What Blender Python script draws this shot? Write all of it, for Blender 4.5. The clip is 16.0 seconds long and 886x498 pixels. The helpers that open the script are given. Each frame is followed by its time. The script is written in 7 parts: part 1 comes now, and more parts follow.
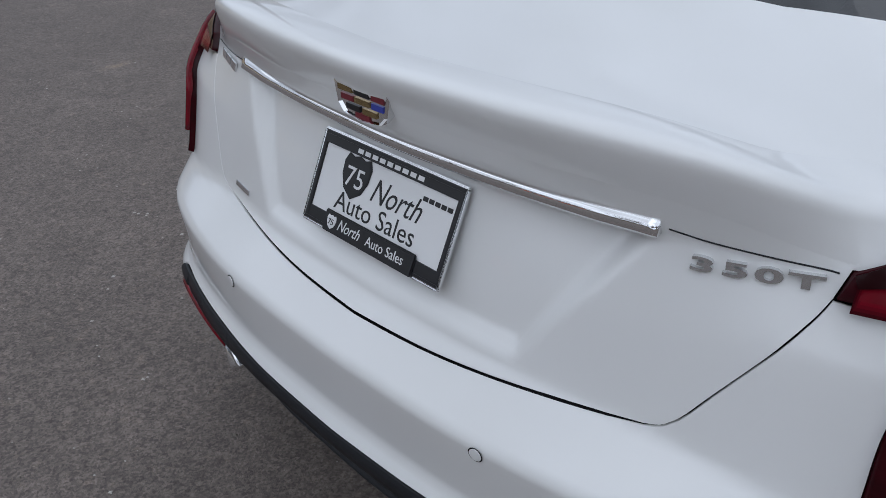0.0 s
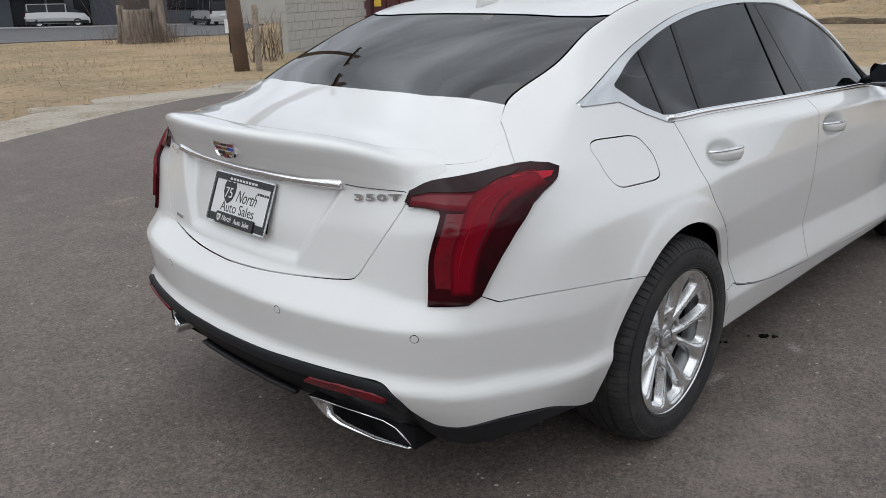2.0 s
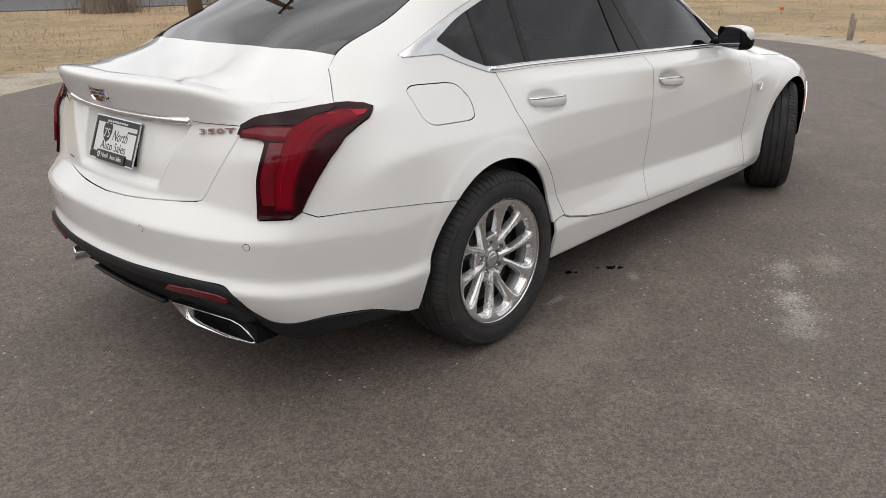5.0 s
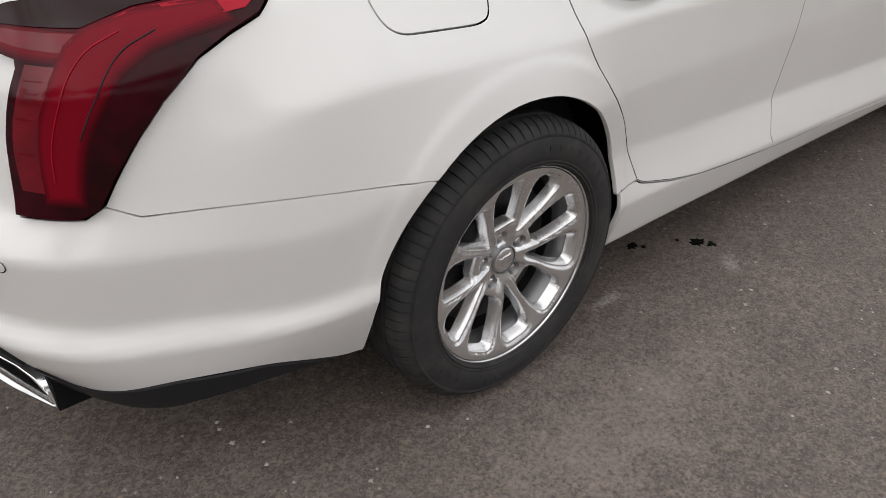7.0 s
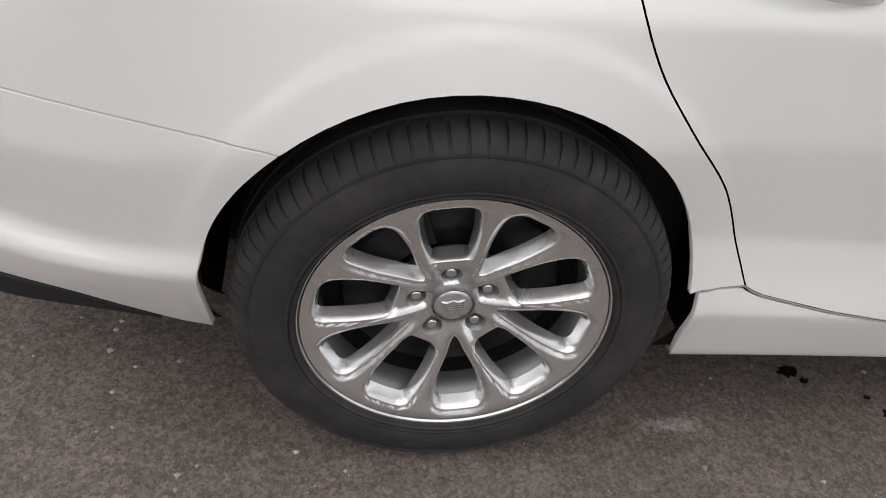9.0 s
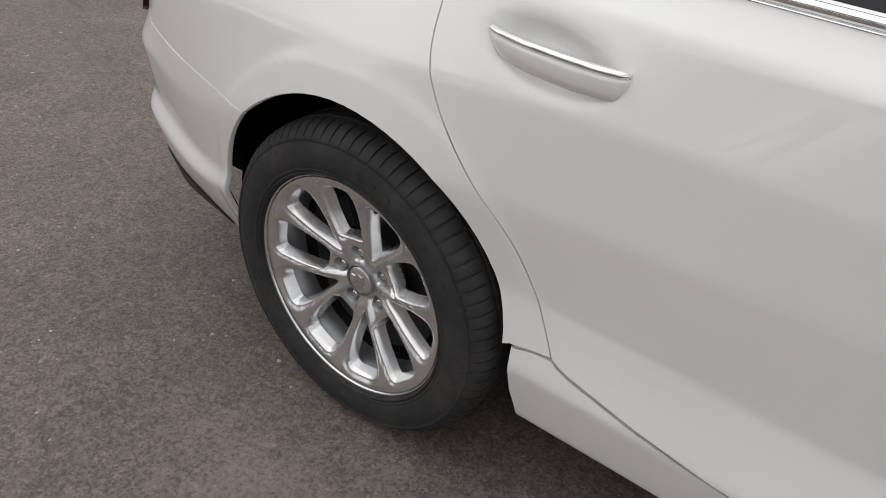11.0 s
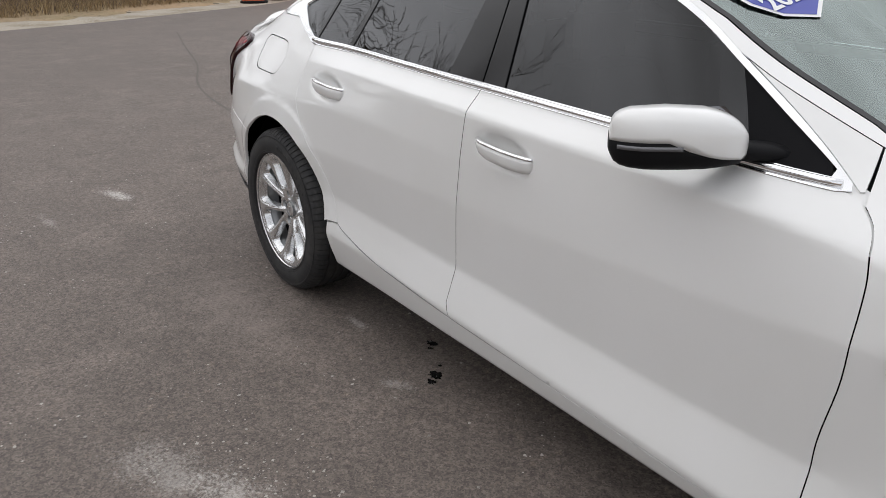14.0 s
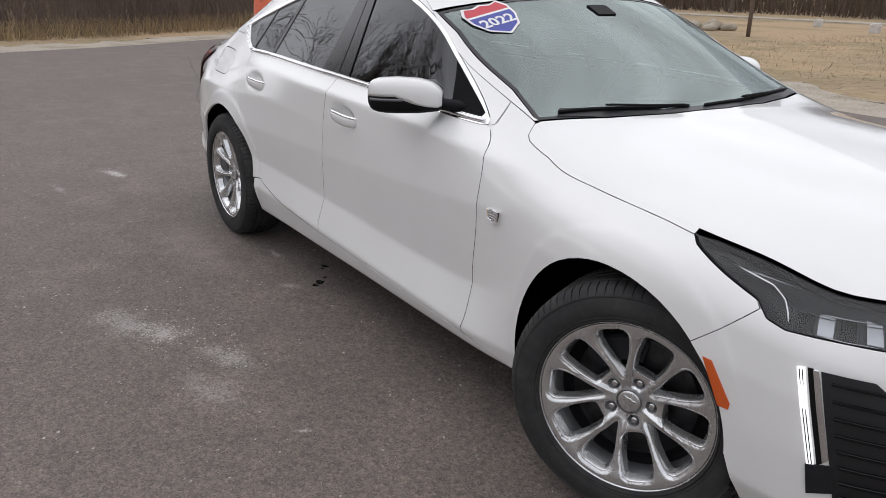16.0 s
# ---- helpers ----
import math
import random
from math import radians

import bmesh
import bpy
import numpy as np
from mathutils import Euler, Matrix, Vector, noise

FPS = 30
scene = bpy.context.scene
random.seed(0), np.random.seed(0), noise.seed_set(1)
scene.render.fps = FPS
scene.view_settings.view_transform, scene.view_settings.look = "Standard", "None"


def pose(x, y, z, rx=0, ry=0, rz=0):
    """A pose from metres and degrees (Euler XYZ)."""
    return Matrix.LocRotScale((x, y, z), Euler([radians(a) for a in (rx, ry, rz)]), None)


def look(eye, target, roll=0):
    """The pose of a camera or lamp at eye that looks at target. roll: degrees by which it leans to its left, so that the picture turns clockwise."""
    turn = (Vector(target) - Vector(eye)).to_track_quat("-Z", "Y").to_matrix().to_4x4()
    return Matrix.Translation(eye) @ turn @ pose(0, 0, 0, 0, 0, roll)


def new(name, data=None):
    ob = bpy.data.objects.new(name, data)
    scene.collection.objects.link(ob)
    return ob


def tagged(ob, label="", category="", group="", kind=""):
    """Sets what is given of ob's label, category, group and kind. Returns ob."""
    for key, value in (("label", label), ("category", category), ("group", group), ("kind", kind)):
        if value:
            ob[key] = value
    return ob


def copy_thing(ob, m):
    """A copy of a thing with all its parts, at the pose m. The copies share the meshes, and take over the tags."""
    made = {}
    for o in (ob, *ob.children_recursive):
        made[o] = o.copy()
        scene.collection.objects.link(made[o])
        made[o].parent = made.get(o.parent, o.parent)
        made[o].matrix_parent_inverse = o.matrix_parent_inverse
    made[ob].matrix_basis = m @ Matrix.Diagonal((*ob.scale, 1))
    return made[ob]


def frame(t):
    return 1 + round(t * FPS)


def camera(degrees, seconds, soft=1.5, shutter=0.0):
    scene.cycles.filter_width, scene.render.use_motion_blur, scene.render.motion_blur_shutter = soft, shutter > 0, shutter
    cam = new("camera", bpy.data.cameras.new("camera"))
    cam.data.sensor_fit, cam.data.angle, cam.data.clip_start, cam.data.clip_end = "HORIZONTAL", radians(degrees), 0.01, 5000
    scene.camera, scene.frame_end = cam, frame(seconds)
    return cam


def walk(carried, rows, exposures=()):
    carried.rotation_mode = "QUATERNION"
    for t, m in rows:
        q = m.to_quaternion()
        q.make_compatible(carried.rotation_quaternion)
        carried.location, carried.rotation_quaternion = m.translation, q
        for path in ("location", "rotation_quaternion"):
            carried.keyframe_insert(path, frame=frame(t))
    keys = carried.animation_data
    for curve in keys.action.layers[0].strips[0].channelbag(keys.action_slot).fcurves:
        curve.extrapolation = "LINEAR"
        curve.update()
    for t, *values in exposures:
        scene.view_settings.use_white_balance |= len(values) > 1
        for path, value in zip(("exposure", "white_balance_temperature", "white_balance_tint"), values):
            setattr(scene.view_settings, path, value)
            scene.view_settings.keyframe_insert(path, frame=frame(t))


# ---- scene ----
cam = camera(59.7, 16.0, 0.8)

PATH = [
    (0, (-1.6384, -0.7719, 1.3380), (-0.3707, 0.4194, 0.3513), 2.38),
    (0.5, (-1.7955, -1.0274, 1.3457), (-0.5181, 0.2482, 0.4850), 0.94),
    (1, (-1.8612, -1.3459, 1.3717), (-0.5781, -0.0323, 0.5791), -0.64),
    (1.5, (-1.9723, -1.6590, 1.3860), (-0.6415, -0.3361, 0.6938), -0.88),
    (2, (-2.1222, -1.9602, 1.3939), (-0.7582, -0.6366, 0.7713), -0.93),
    (2.5, (-2.2135, -2.2350, 1.3939), (-0.8107, -0.9286, 0.8234), -0.86),
    (3, (-2.3667, -2.4384, 1.4114), (-0.9217, -1.1631, 0.8771), -0.77),
    (3.5, (-2.5405, -2.5947, 1.4324), (-1.0722, -1.3447, 0.9018), -0.38),
    (4, (-2.5664, -2.6518, 1.4197), (-1.1038, -1.4026, 0.8719), -0.37),
    (4.5, (-2.3804, -2.6570, 1.3813), (-0.9469, -1.3964, 0.7845), -0.66),
    (5, (-2.1282, -2.5950, 1.3738), (-0.7443, -1.3252, 0.6864), -0.73),
    (7.5, (-0.8513, -1.7313, 1.2186), (0.2059, -0.4696, 0.0827), 4.46),
    (8, (-0.6367, -1.6683, 1.1910), (0.2676, -0.3687, -0.0311), 7.39),
    (8.5, (-0.4599, -1.6892, 1.1831), (0.1965, -0.2989, -0.0960), 9.64),
    (9, (-0.1912, -1.7433, 1.1654), (0.0974, -0.2294, -0.1094), 8.67),
    (11.5, (1.1748, -1.8281, 1.2696), (-0.0216, -0.5873, 0.2553), 2.57),
    (12, (1.4909, -1.9116, 1.2898), (0.1660, -0.7297, 0.3689), 1.93),
    (12.5, (1.8127, -1.9433, 1.3087), (0.4103, -0.8056, 0.4492), 1.81),
    (13, (2.1559, -1.9798, 1.3315), (0.6968, -0.8777, 0.5213), 1.10),
    (13.5, (2.4988, -2.1202, 1.3570), (1.0115, -1.0272, 0.5868), 0.40),
    (14, (2.8306, -2.1454, 1.3617), (1.3202, -1.0635, 0.6213), -0.42),
    (14.5, (3.1888, -2.2380, 1.4015), (1.6645, -1.1583, 0.6870), -0.34),
    (15, (3.5339, -2.3272, 1.4314), (2.0023, -1.2429, 0.7396), -0.12),
    (15.5, (3.8272, -2.2557, 1.3808), (2.2727, -1.1882, 0.7147), 0.30),
    (16, (4.1512, -2.3169, 1.3785), (2.5942, -1.2468, 0.7223), 1.02),
]
walk(cam, [(t, look(eye, target, roll)) for t, eye, target, roll in PATH], [(0, -0.17, 5750, 10), (0.7, -0.09, 5750, 10), (1.5, 0.09, 6050, 9), (2.2, 0.24, 6300, 9), (3.5, 0.3, 6650, 11), (5, 0.35, 6750, 11), (7.5, 0.46, 6700, 12), (9, 0.58, 6700, 12), (11.5, 0.24, 6600, 11), (12.5, 0.3, 6550, 11), (15, 0.32, 6450, 12), (16, 0.25, 6400, 13)])
from mathutils.geometry import delaunay_2d_cdt


# ---- world and light: an overcast day ----
world = bpy.data.worlds.new("overcast_sky")
scene.world = world
world.use_nodes = True
wn, wl = world.node_tree.nodes, world.node_tree.links
wn.clear()


def wnode(kind, **kw):
    n = wn.new(kind)
    for k, v in kw.items():
        n.inputs[k].default_value = v
    return n


sky = wn.new("ShaderNodeTexSky")
sky.sky_type = "NISHITA"
sky.sun_disc = False
sky.sun_elevation, sky.sun_rotation = radians(52), radians(252)
sky.air_density, sky.dust_density, sky.ozone_density = 1.0, 4.0, 1.0
grey = wnode("ShaderNodeHueSaturation", Saturation=0.12)
wl.new(sky.outputs[0], grey.inputs["Color"])
coord = wn.new("ShaderNodeTexCoord")
squash = wn.new("ShaderNodeMapping")
squash.inputs["Scale"].default_value = (1, 1, 3.0)
wl.new(coord.outputs["Generated"], squash.inputs[0])
clouds = wnode("ShaderNodeTexNoise", Scale=2.2, Detail=6.0, Roughness=0.55)
wl.new(squash.outputs[0], clouds.inputs["Vector"])
band = wn.new("ShaderNodeMapRange")
band.inputs[1].default_value, band.inputs[2].default_value = 0.3, 0.7
band.inputs[3].default_value, band.inputs[4].default_value = 0.50, 1.34
wl.new(clouds.outputs[0], band.inputs[0])
cloud_col = wn.new("ShaderNodeMix")
cloud_col.data_type, cloud_col.blend_type = "RGBA", "MULTIPLY"
cloud_col.inputs[0].default_value = 1.0
veil = wn.new("ShaderNodeMix")
veil.data_type = "RGBA"
veil.inputs[0].default_value = 0.8
veil.inputs[7].default_value = (9.4, 9.7, 10.2, 1)
wl.new(grey.outputs[0], veil.inputs[6])
wl.new(veil.outputs[2], cloud_col.inputs[6])
wl.new(band.outputs[0], cloud_col.inputs[7])
back = wnode("ShaderNodeBackground", Strength=0.09)
wl.new(cloud_col.outputs[2], back.inputs[0])
wout = wn.new("ShaderNodeOutputWorld")
wl.new(back.outputs[0], wout.inputs[0])

sun_data = bpy.data.lights.new("sun", "SUN")
sun_data.energy, sun_data.angle, sun_data.color = 0.9, radians(140), (1, 0.97, 0.93)
sun = new("sun", sun_data)
sun.matrix_world = look((0, 0, 30), (22, 7, 0))


# ---- materials ----
def material(name, colour, rough=0.5, metal=0.0, coat=0.0, specular=0.5):
    m = bpy.data.materials.new(name)
    m.use_nodes = True
    b = m.node_tree.nodes["Principled BSDF"]
    b.inputs["Base Color"].default_value = (*colour, 1)
    b.inputs["Roughness"].default_value = rough
    b.inputs["Metallic"].default_value = metal
    b.inputs["Coat Weight"].default_value = coat
    b.inputs["Coat Roughness"].default_value = 0.03
    b.inputs["Specular IOR Level"].default_value = specular
    return m


def noise_mix(m, layers, bump=None, rough=None):
    """Colour layers (scale, detail, low, high, colour) mixed in by noise over the object's coordinates; bump (scale, detail, strength, distance)."""
    nt = m.node_tree
    n, l = nt.nodes, nt.links
    b = n["Principled BSDF"]
    tc = n.new("ShaderNodeTexCoord")
    last = None
    for scale, detail, low, high, col in layers:
        t = n.new("ShaderNodeTexNoise")
        t.inputs["Scale"].default_value, t.inputs["Detail"].default_value = scale, detail
        l.new(tc.outputs["Object"], t.inputs["Vector"])
        r = n.new("ShaderNodeMapRange")
        r.interpolation_type = "SMOOTHSTEP"
        r.inputs[1].default_value, r.inputs[2].default_value = low, high
        l.new(t.outputs[0], r.inputs[0])
        x = n.new("ShaderNodeMix")
        x.data_type = "RGBA"
        l.new(r.outputs[0], x.inputs[0])
        if last is None:
            x.inputs[6].default_value = b.inputs["Base Color"].default_value
        else:
            l.new(last, x.inputs[6])
        x.inputs[7].default_value = (*col, 1)
        last = x.outputs[2]
    if last is not None:
        l.new(last, b.inputs["Base Color"])
    if bump:
        scale, detail, strength, dist = bump
        t = n.new("ShaderNodeTexNoise")
        t.inputs["Scale"].default_value, t.inputs["Detail"].default_value = scale, detail
        l.new(tc.outputs["Object"], t.inputs["Vector"])
        u = n.new("ShaderNodeBump")
        u.inputs["Strength"].default_value, u.inputs["Distance"].default_value = strength, dist
        l.new(t.outputs[0], u.inputs["Height"])
        l.new(u.outputs[0], b.inputs["Normal"])
    if rough:
        scale, a, c = rough
        t = n.new("ShaderNodeTexNoise")
        t.inputs["Scale"].default_value, t.inputs["Detail"].default_value = scale, 4
        l.new(tc.outputs["Object"], t.inputs["Vector"])
        r = n.new("ShaderNodeMapRange")
        r.inputs[1].default_value, r.inputs[2].default_value, r.inputs[3].default_value, r.inputs[4].default_value = 0.3, 0.7, a, c
        l.new(t.outputs[0], r.inputs[0])
        l.new(r.outputs[0], b.inputs["Roughness"])
    return m


def glass(name, tint, ior=1.5, gloss=(1, 1, 1)):
    """A tinted pane: see-through, with a mirror's share that grows at grazing angles."""
    m = bpy.data.materials.new(name)
    m.use_nodes = True
    n, l = m.node_tree.nodes, m.node_tree.links
    n.clear()
    out, mix = n.new("ShaderNodeOutputMaterial"), n.new("ShaderNodeMixShader")
    clear, shine, f = n.new("ShaderNodeBsdfTransparent"), n.new("ShaderNodeBsdfGlossy"), n.new("ShaderNodeFresnel")
    clear.inputs[0].default_value = (*tint, 1)
    shine.inputs[0].default_value = (*gloss, 1)
    shine.inputs["Roughness"].default_value = 0.01
    f.inputs[0].default_value = ior
    l.new(f.outputs[0], mix.inputs[0])
    l.new(clear.outputs[0], mix.inputs[1])
    l.new(shine.outputs[0], mix.inputs[2])
    l.new(mix.outputs[0], out.inputs[0])
    return m


PAINT = noise_mix(material("pearl_white_paint", (0.79, 0.79, 0.78), 0.38, 0.0, 1.0), [(3.0, 3, 0.35, 0.7, (0.77, 0.77, 0.755))])
SHELL = material("dark_inner_body", (0.010, 0.010, 0.011), 0.95, specular=0.1)
TRIM_BLACK = noise_mix(material("black_plastic", (0.008, 0.008, 0.009), 0.55, specular=0.12), [], (900, 2, 0.15, 0.001))
TRIM_GREY = noise_mix(material("satin_grey_plastic", (0.017, 0.018, 0.021), 0.45, specular=0.22), [], (700, 2, 0.1, 0.001))
GLOSS_BLACK = material("gloss_black", (0.006, 0.006, 0.007), 0.10, 0.0, 0.0, 0.28)
DARK_CHROME = material("dark_chrome", (0.42, 0.42, 0.44), 0.08, 1.0)
CHROME = material("satin_chrome", (0.78, 0.79, 0.80), 0.13, 1.0)
SEAL = material("pale_grey_seam_filler", (0.30, 0.30, 0.30), 0.5)
LETTER = material("letter_chrome", (0.70, 0.705, 0.71), 0.12, 0.9, 0.3)
BRIGHT = material("bright_chrome", (0.86, 0.86, 0.87), 0.05, 1.0)
ALLOY = noise_mix(material("silver_alloy", (0.73, 0.735, 0.74), 0.22, 0.9, 0.2), [(40, 3, 0.4, 0.7, (0.70, 0.705, 0.71))], None, (9, 0.20, 0.30))
# silver alloy darkened for shade in barrel and pockets; also draws the cap's lines
ALLOY_DARK = material("shaded_alloy", (0.30, 0.305, 0.31), 0.45, 0.8)
RUBBER = noise_mix(material("tyre_rubber", (0.027, 0.027, 0.028), 0.74, specular=0.3), [(14, 5, 0.42, 0.75, (0.050, 0.048, 0.046)), (60, 4, 0.5, 0.72, (0.036, 0.035, 0.034))], (260, 3, 0.12, 0.002))
STEEL = noise_mix(material("brake_steel", (0.045, 0.046, 0.05), 0.42, 0.7), [(30, 4, 0.4, 0.7, (0.028, 0.027, 0.026))])
SIDE_GLASS = glass("tinted_side_glass", (0.036, 0.038, 0.043), 1.52, (.92, .93, .95))
REAR_GLASS = glass("tinted_rear_glass", (0.035, 0.037, 0.04), 1.8)
SCREEN_GLASS = glass("windshield_glass", (0.62, 0.78, 0.74), 2.75, (0.88, 1.0, 0.97))
RED_DARK = noise_mix(material("dark_red_lens", (0.034, 0.001, 0.004), 0.16, 0.0, 0.0, 0.2), [(18, 3, 0.35, 0.7, (0.014, 0.001, 0.002))])
RED_LENS = noise_mix(material("red_lens", (0.17, 0.002, 0.010), 0.18, 0.0, 0.25, 0.3), [(14, 3, 0.35, 0.7, (0.10, 0.002, 0.007))])
RED_BRIGHT = noise_mix(material("bright_red_light_guide", (0.40, 0.003, 0.020), 0.2, 0.0, 0.0, 0.25), [(12, 3, 0.35, 0.75, (0.28, 0.002, 0.012))])
AMBER = material("amber_marker", (0.62, 0.10, 0.012), 0.25, 0.0, 0.8)
LAMP_LENS = glass("clear_lamp_lens", (0.85, 0.87, 0.88), 1.5)
SEAT = noise_mix(material("dark_leather", (0.02, 0.02, 0.021), 0.55), [], (120, 3, 0.2, 0.002))
PLATE_WHITE = material("plate_white", (0.78, 0.78, 0.78), 0.35)
PLATE_BLACK = material("plate_black", (0.012, 0.012, 0.014), 0.4)
BLUE = material("sticker_blue", (0.045, 0.06, 0.35), 0.4)
RED_PRINT = material("sticker_red", (0.55, 0.03, 0.05), 0.4)
GOLD = material("badge_gold", (0.34, 0.25, 0.12), 0.25, 0.8)

# ---- the car's skin: a plan outline, sections inset from it, and a top sheet between its upper edges ----
def pchip(xs, ys, q):
    """Monotone cubic through (xs, ys), straight on past the ends; ys may have columns."""
    xs, ys, q = np.asarray(xs, float), np.asarray(ys, float), np.asarray(q, float)
    flat = ys.ndim == 1
    if flat:
        ys = ys[:, None]
    h = np.diff(xs)[:, None]
    m = np.diff(ys, axis=0) / h
    d = np.zeros_like(ys)
    w1, w2 = 2 * h[1:] + h[:-1], h[1:] + 2 * h[:-1]
    ok = m[1:] * m[:-1] > 0
    safe = np.where(ok, m[1:] * m[:-1], 1)
    d[1:-1] = np.where(ok, (w1 + w2) * safe / np.where(ok, w1 * m[1:] + w2 * m[:-1], 1), 0)
    d[0], d[-1] = m[0], m[-1]
    i = np.clip(np.searchsorted(xs, q) - 1, 0, len(xs) - 2)
    u = (q - xs[i])[:, None]
    hh = h[i]
    t = u / hh
    c = (3 * m[i] - 2 * d[i] - d[i + 1]) / hh
    b = (d[i] + d[i + 1] - 2 * m[i]) / hh ** 2
    r = ys[i] + u * (d[i] + u * (c + u * b))
    r = np.where(t < 0, ys[0] + u * d[0], np.where(t > 1, ys[-1] + (u - hh) * d[-1], r))
    return r[:, 0] if flat else r


def catmull(xs, ys, q):
    """Smooth cubic through (xs, ys) with finite-difference slopes; ys has columns."""
    xs, ys, q = np.asarray(xs, float), np.asarray(ys, float), np.asarray(q, float)
    d = np.gradient(ys, xs, axis=0)
    i = np.clip(np.searchsorted(xs, q) - 1, 0, len(xs) - 2)
    h = (xs[i + 1] - xs[i])[:, None]
    t = np.clip((q - xs[i])[:, None] / h, 0, 1)
    return ((2 * t**3 - 3 * t**2 + 1) * ys[i] + (t**3 - 2 * t**2 + t) * h * d[i]
            + (3 * t**2 - 2 * t**3) * ys[i + 1] + (t**3 - t**2) * h * d[i + 1])


def soften(a, sigma, axis, mode):
    n = int(3 * sigma) + 1
    k = np.exp(-0.5 * (np.arange(-n, n + 1) / sigma) ** 2)
    k /= k.sum()
    pad = [(0, 0)] * a.ndim
    pad[axis] = (n, n)
    return np.apply_along_axis(lambda v: np.convolve(v, k, "valid"), axis, np.pad(a, pad, mode=mode))


def straight(xs, ys, q):
    """Straight pieces through (xs, ys), running on past the ends."""
    i = np.clip(np.searchsorted(xs, q) - 1, 0, len(xs) - 2)
    return ys[i] + (q - xs[i]) * (ys[i + 1] - ys[i]) / (xs[i + 1] - xs[i])


def ramp(v, a, b):
    t = np.clip((v - a) / (b - a), 0, 1)
    return t * t * (3 - 2 * t)


# plan outline of the widest level (x forward from the rear axle, w out from the middle) and, where given,
# the section there: ten lines from the lower edge to the upper edge as (height, inset)
PLAN = [
    (-1.075, 0, [(.22, .22), (.30, .10), (.405, .02), (.447, 0), (.488, .025), (.612, .007), (.69, .085), (.82, .108), (.93, .125), (1.055, .054)]),
    (-1.062, .27, None),
    (-1.03, .45, [(.22, .22), (.30, .10), (.405, .02), (.447, 0), (.488, .025), (.612, .007), (.69, .088), (.82, .112), (.925, .138), (1.047, .093)]),
    (-.998, .563, [(.22, .21), (.30, .09), (.398, .02), (.444, 0), (.483, .025), (.611, .0075), (.68, .076), (.83, .108), (.92, .138), (1.030, .112)]),
    (-.955, .665, [(.22, .20), (.30, .08), (.39, .02), (.44, 0), (.478, .025), (.610, .008), (.67, .062), (.84, .096), (.92, .130), (1.0, .16)]),
    (-.86, .774, [(.21, .155), (.28, .06), (.375, .016), (.43, 0), (.469, .024), (.605, .0065), (.675, .036), (.855, .058), (.93, .103), (.998, .163)]),
    (-.72, .831, [(.20, .11), (.26, .04), (.36, .012), (.42, 0), (.460, .023), (.600, .005), (.68, .022), (.87, .047), (.94, .090), (.995, .165)]),
    (-.5, .893, [(.20, .11), (.25, .065), (.35, .020), (.40, .002), (.435, .020), (.585, .002), (.80, .020), (.953, .106), (1.035, .20), (1.122, .335)]),
    (-.27, .93, [(.20, .11), (.24, .075), (.36, .03), (.43, .006), (.47, .012), (.635, 0), (.82, .040), (.953, .128), (1.12, .242), (1.2, .350)]),
    (0, .945, [(.20, .11), (.24, .075), (.34, .04), (.44, .015), (.52, .012), (.66, 0), (.82, .045), (.954, .134), (1.16, .268), (1.30, .39)]),
    (.4, .925, [(.19, .10), (.225, .044), (.355, .014), (.43, .030), (.495, .041), (.66, .028), (.82, .040), (.951, .094), (1.0, .150), (1.385, .385)]),
    (1.2, .915, [(.19, .10), (.225, .028), (.325, .002), (.40, .023), (.462, .041), (.67, .029), (.80, .033), (.929, .046), (.977, .100), (1.415, .36)]),
    (2.0, .925, [(.19, .10), (.225, .028), (.30, .002), (.37, .022), (.440, .042), (.70, .024), (.80, .031), (.905, .041), (.957, .110), (1.09, .22)]),
    (2.3, .93, [(.19, .10), (.225, .03), (.29, .006), (.37, .026), (.445, .043), (.72, .026), (.80, .040), (.870, .058), (.91, .11), (.972, .23)]),
    (2.6, .935, [(.19, .10), (.23, .05), (.30, .03), (.45, .02), (.68, .012), (.78, .030), (.808, .047), (.832, .066), (.857, .104), (.872, .145)]),
    (2.947, .945, [(.19, .10), (.23, .05), (.30, .03), (.45, .01), (.63, 0), (.735, .018), (.764, .032), (.790, .047), (.823, .090), (.840, .14)]),
    (3.2, .905, [(.19, .10), (.23, .05), (.30, .02), (.45, .005), (.58, 0), (.68, .012), (.714, .022), (.745, .034), (.787, .076), (.806, .13)]),
    (3.45, .835, [(.17, .12), (.21, .05), (.28, .01), (.42, 0), (.55, .005), (.64, .02), (.666, .034), (.69, .05), (.73, .09), (.755, .15)]),
    (3.61, .72, None),
    (3.74, .5, [(.17, .15), (.20, .06), (.26, .01), (.40, 0), (.55, .005), (.62, .02), (.65, .034), (.68, .05), (.72, .09), (.75, .15)]),
    (3.80, .25, None),
    (3.82, 0, [(.17, .15), (.20, .06), (.26, .01), (.40, 0), (.55, .005), (.62, .02), (.65, .034), (.68, .05), (.72, .09), (.75, .15)]),
]
plan_xy = np.array([(p[0], p[1] + 0.014 * min(1, p[1] / 0.6)) for p in PLAN])
plan_s = np.concatenate([[0], np.cumsum(np.hypot(*np.diff(plan_xy, axis=0).T))])
S_END = plan_s[-1]
grid_s = np.linspace(0, S_END, 1000)
ds = grid_s[1]
outline = catmull(plan_s, plan_xy, grid_s)
outline = np.stack([soften(outline[:, 0], 6, 0, "reflect"), outline[:, 1]], 1)
mid = soften(outline[:, 1], 6, 0, "edge")
edge_mix = np.minimum(1, np.minimum(np.arange(1000), np.arange(1000)[::-1]) / 20)
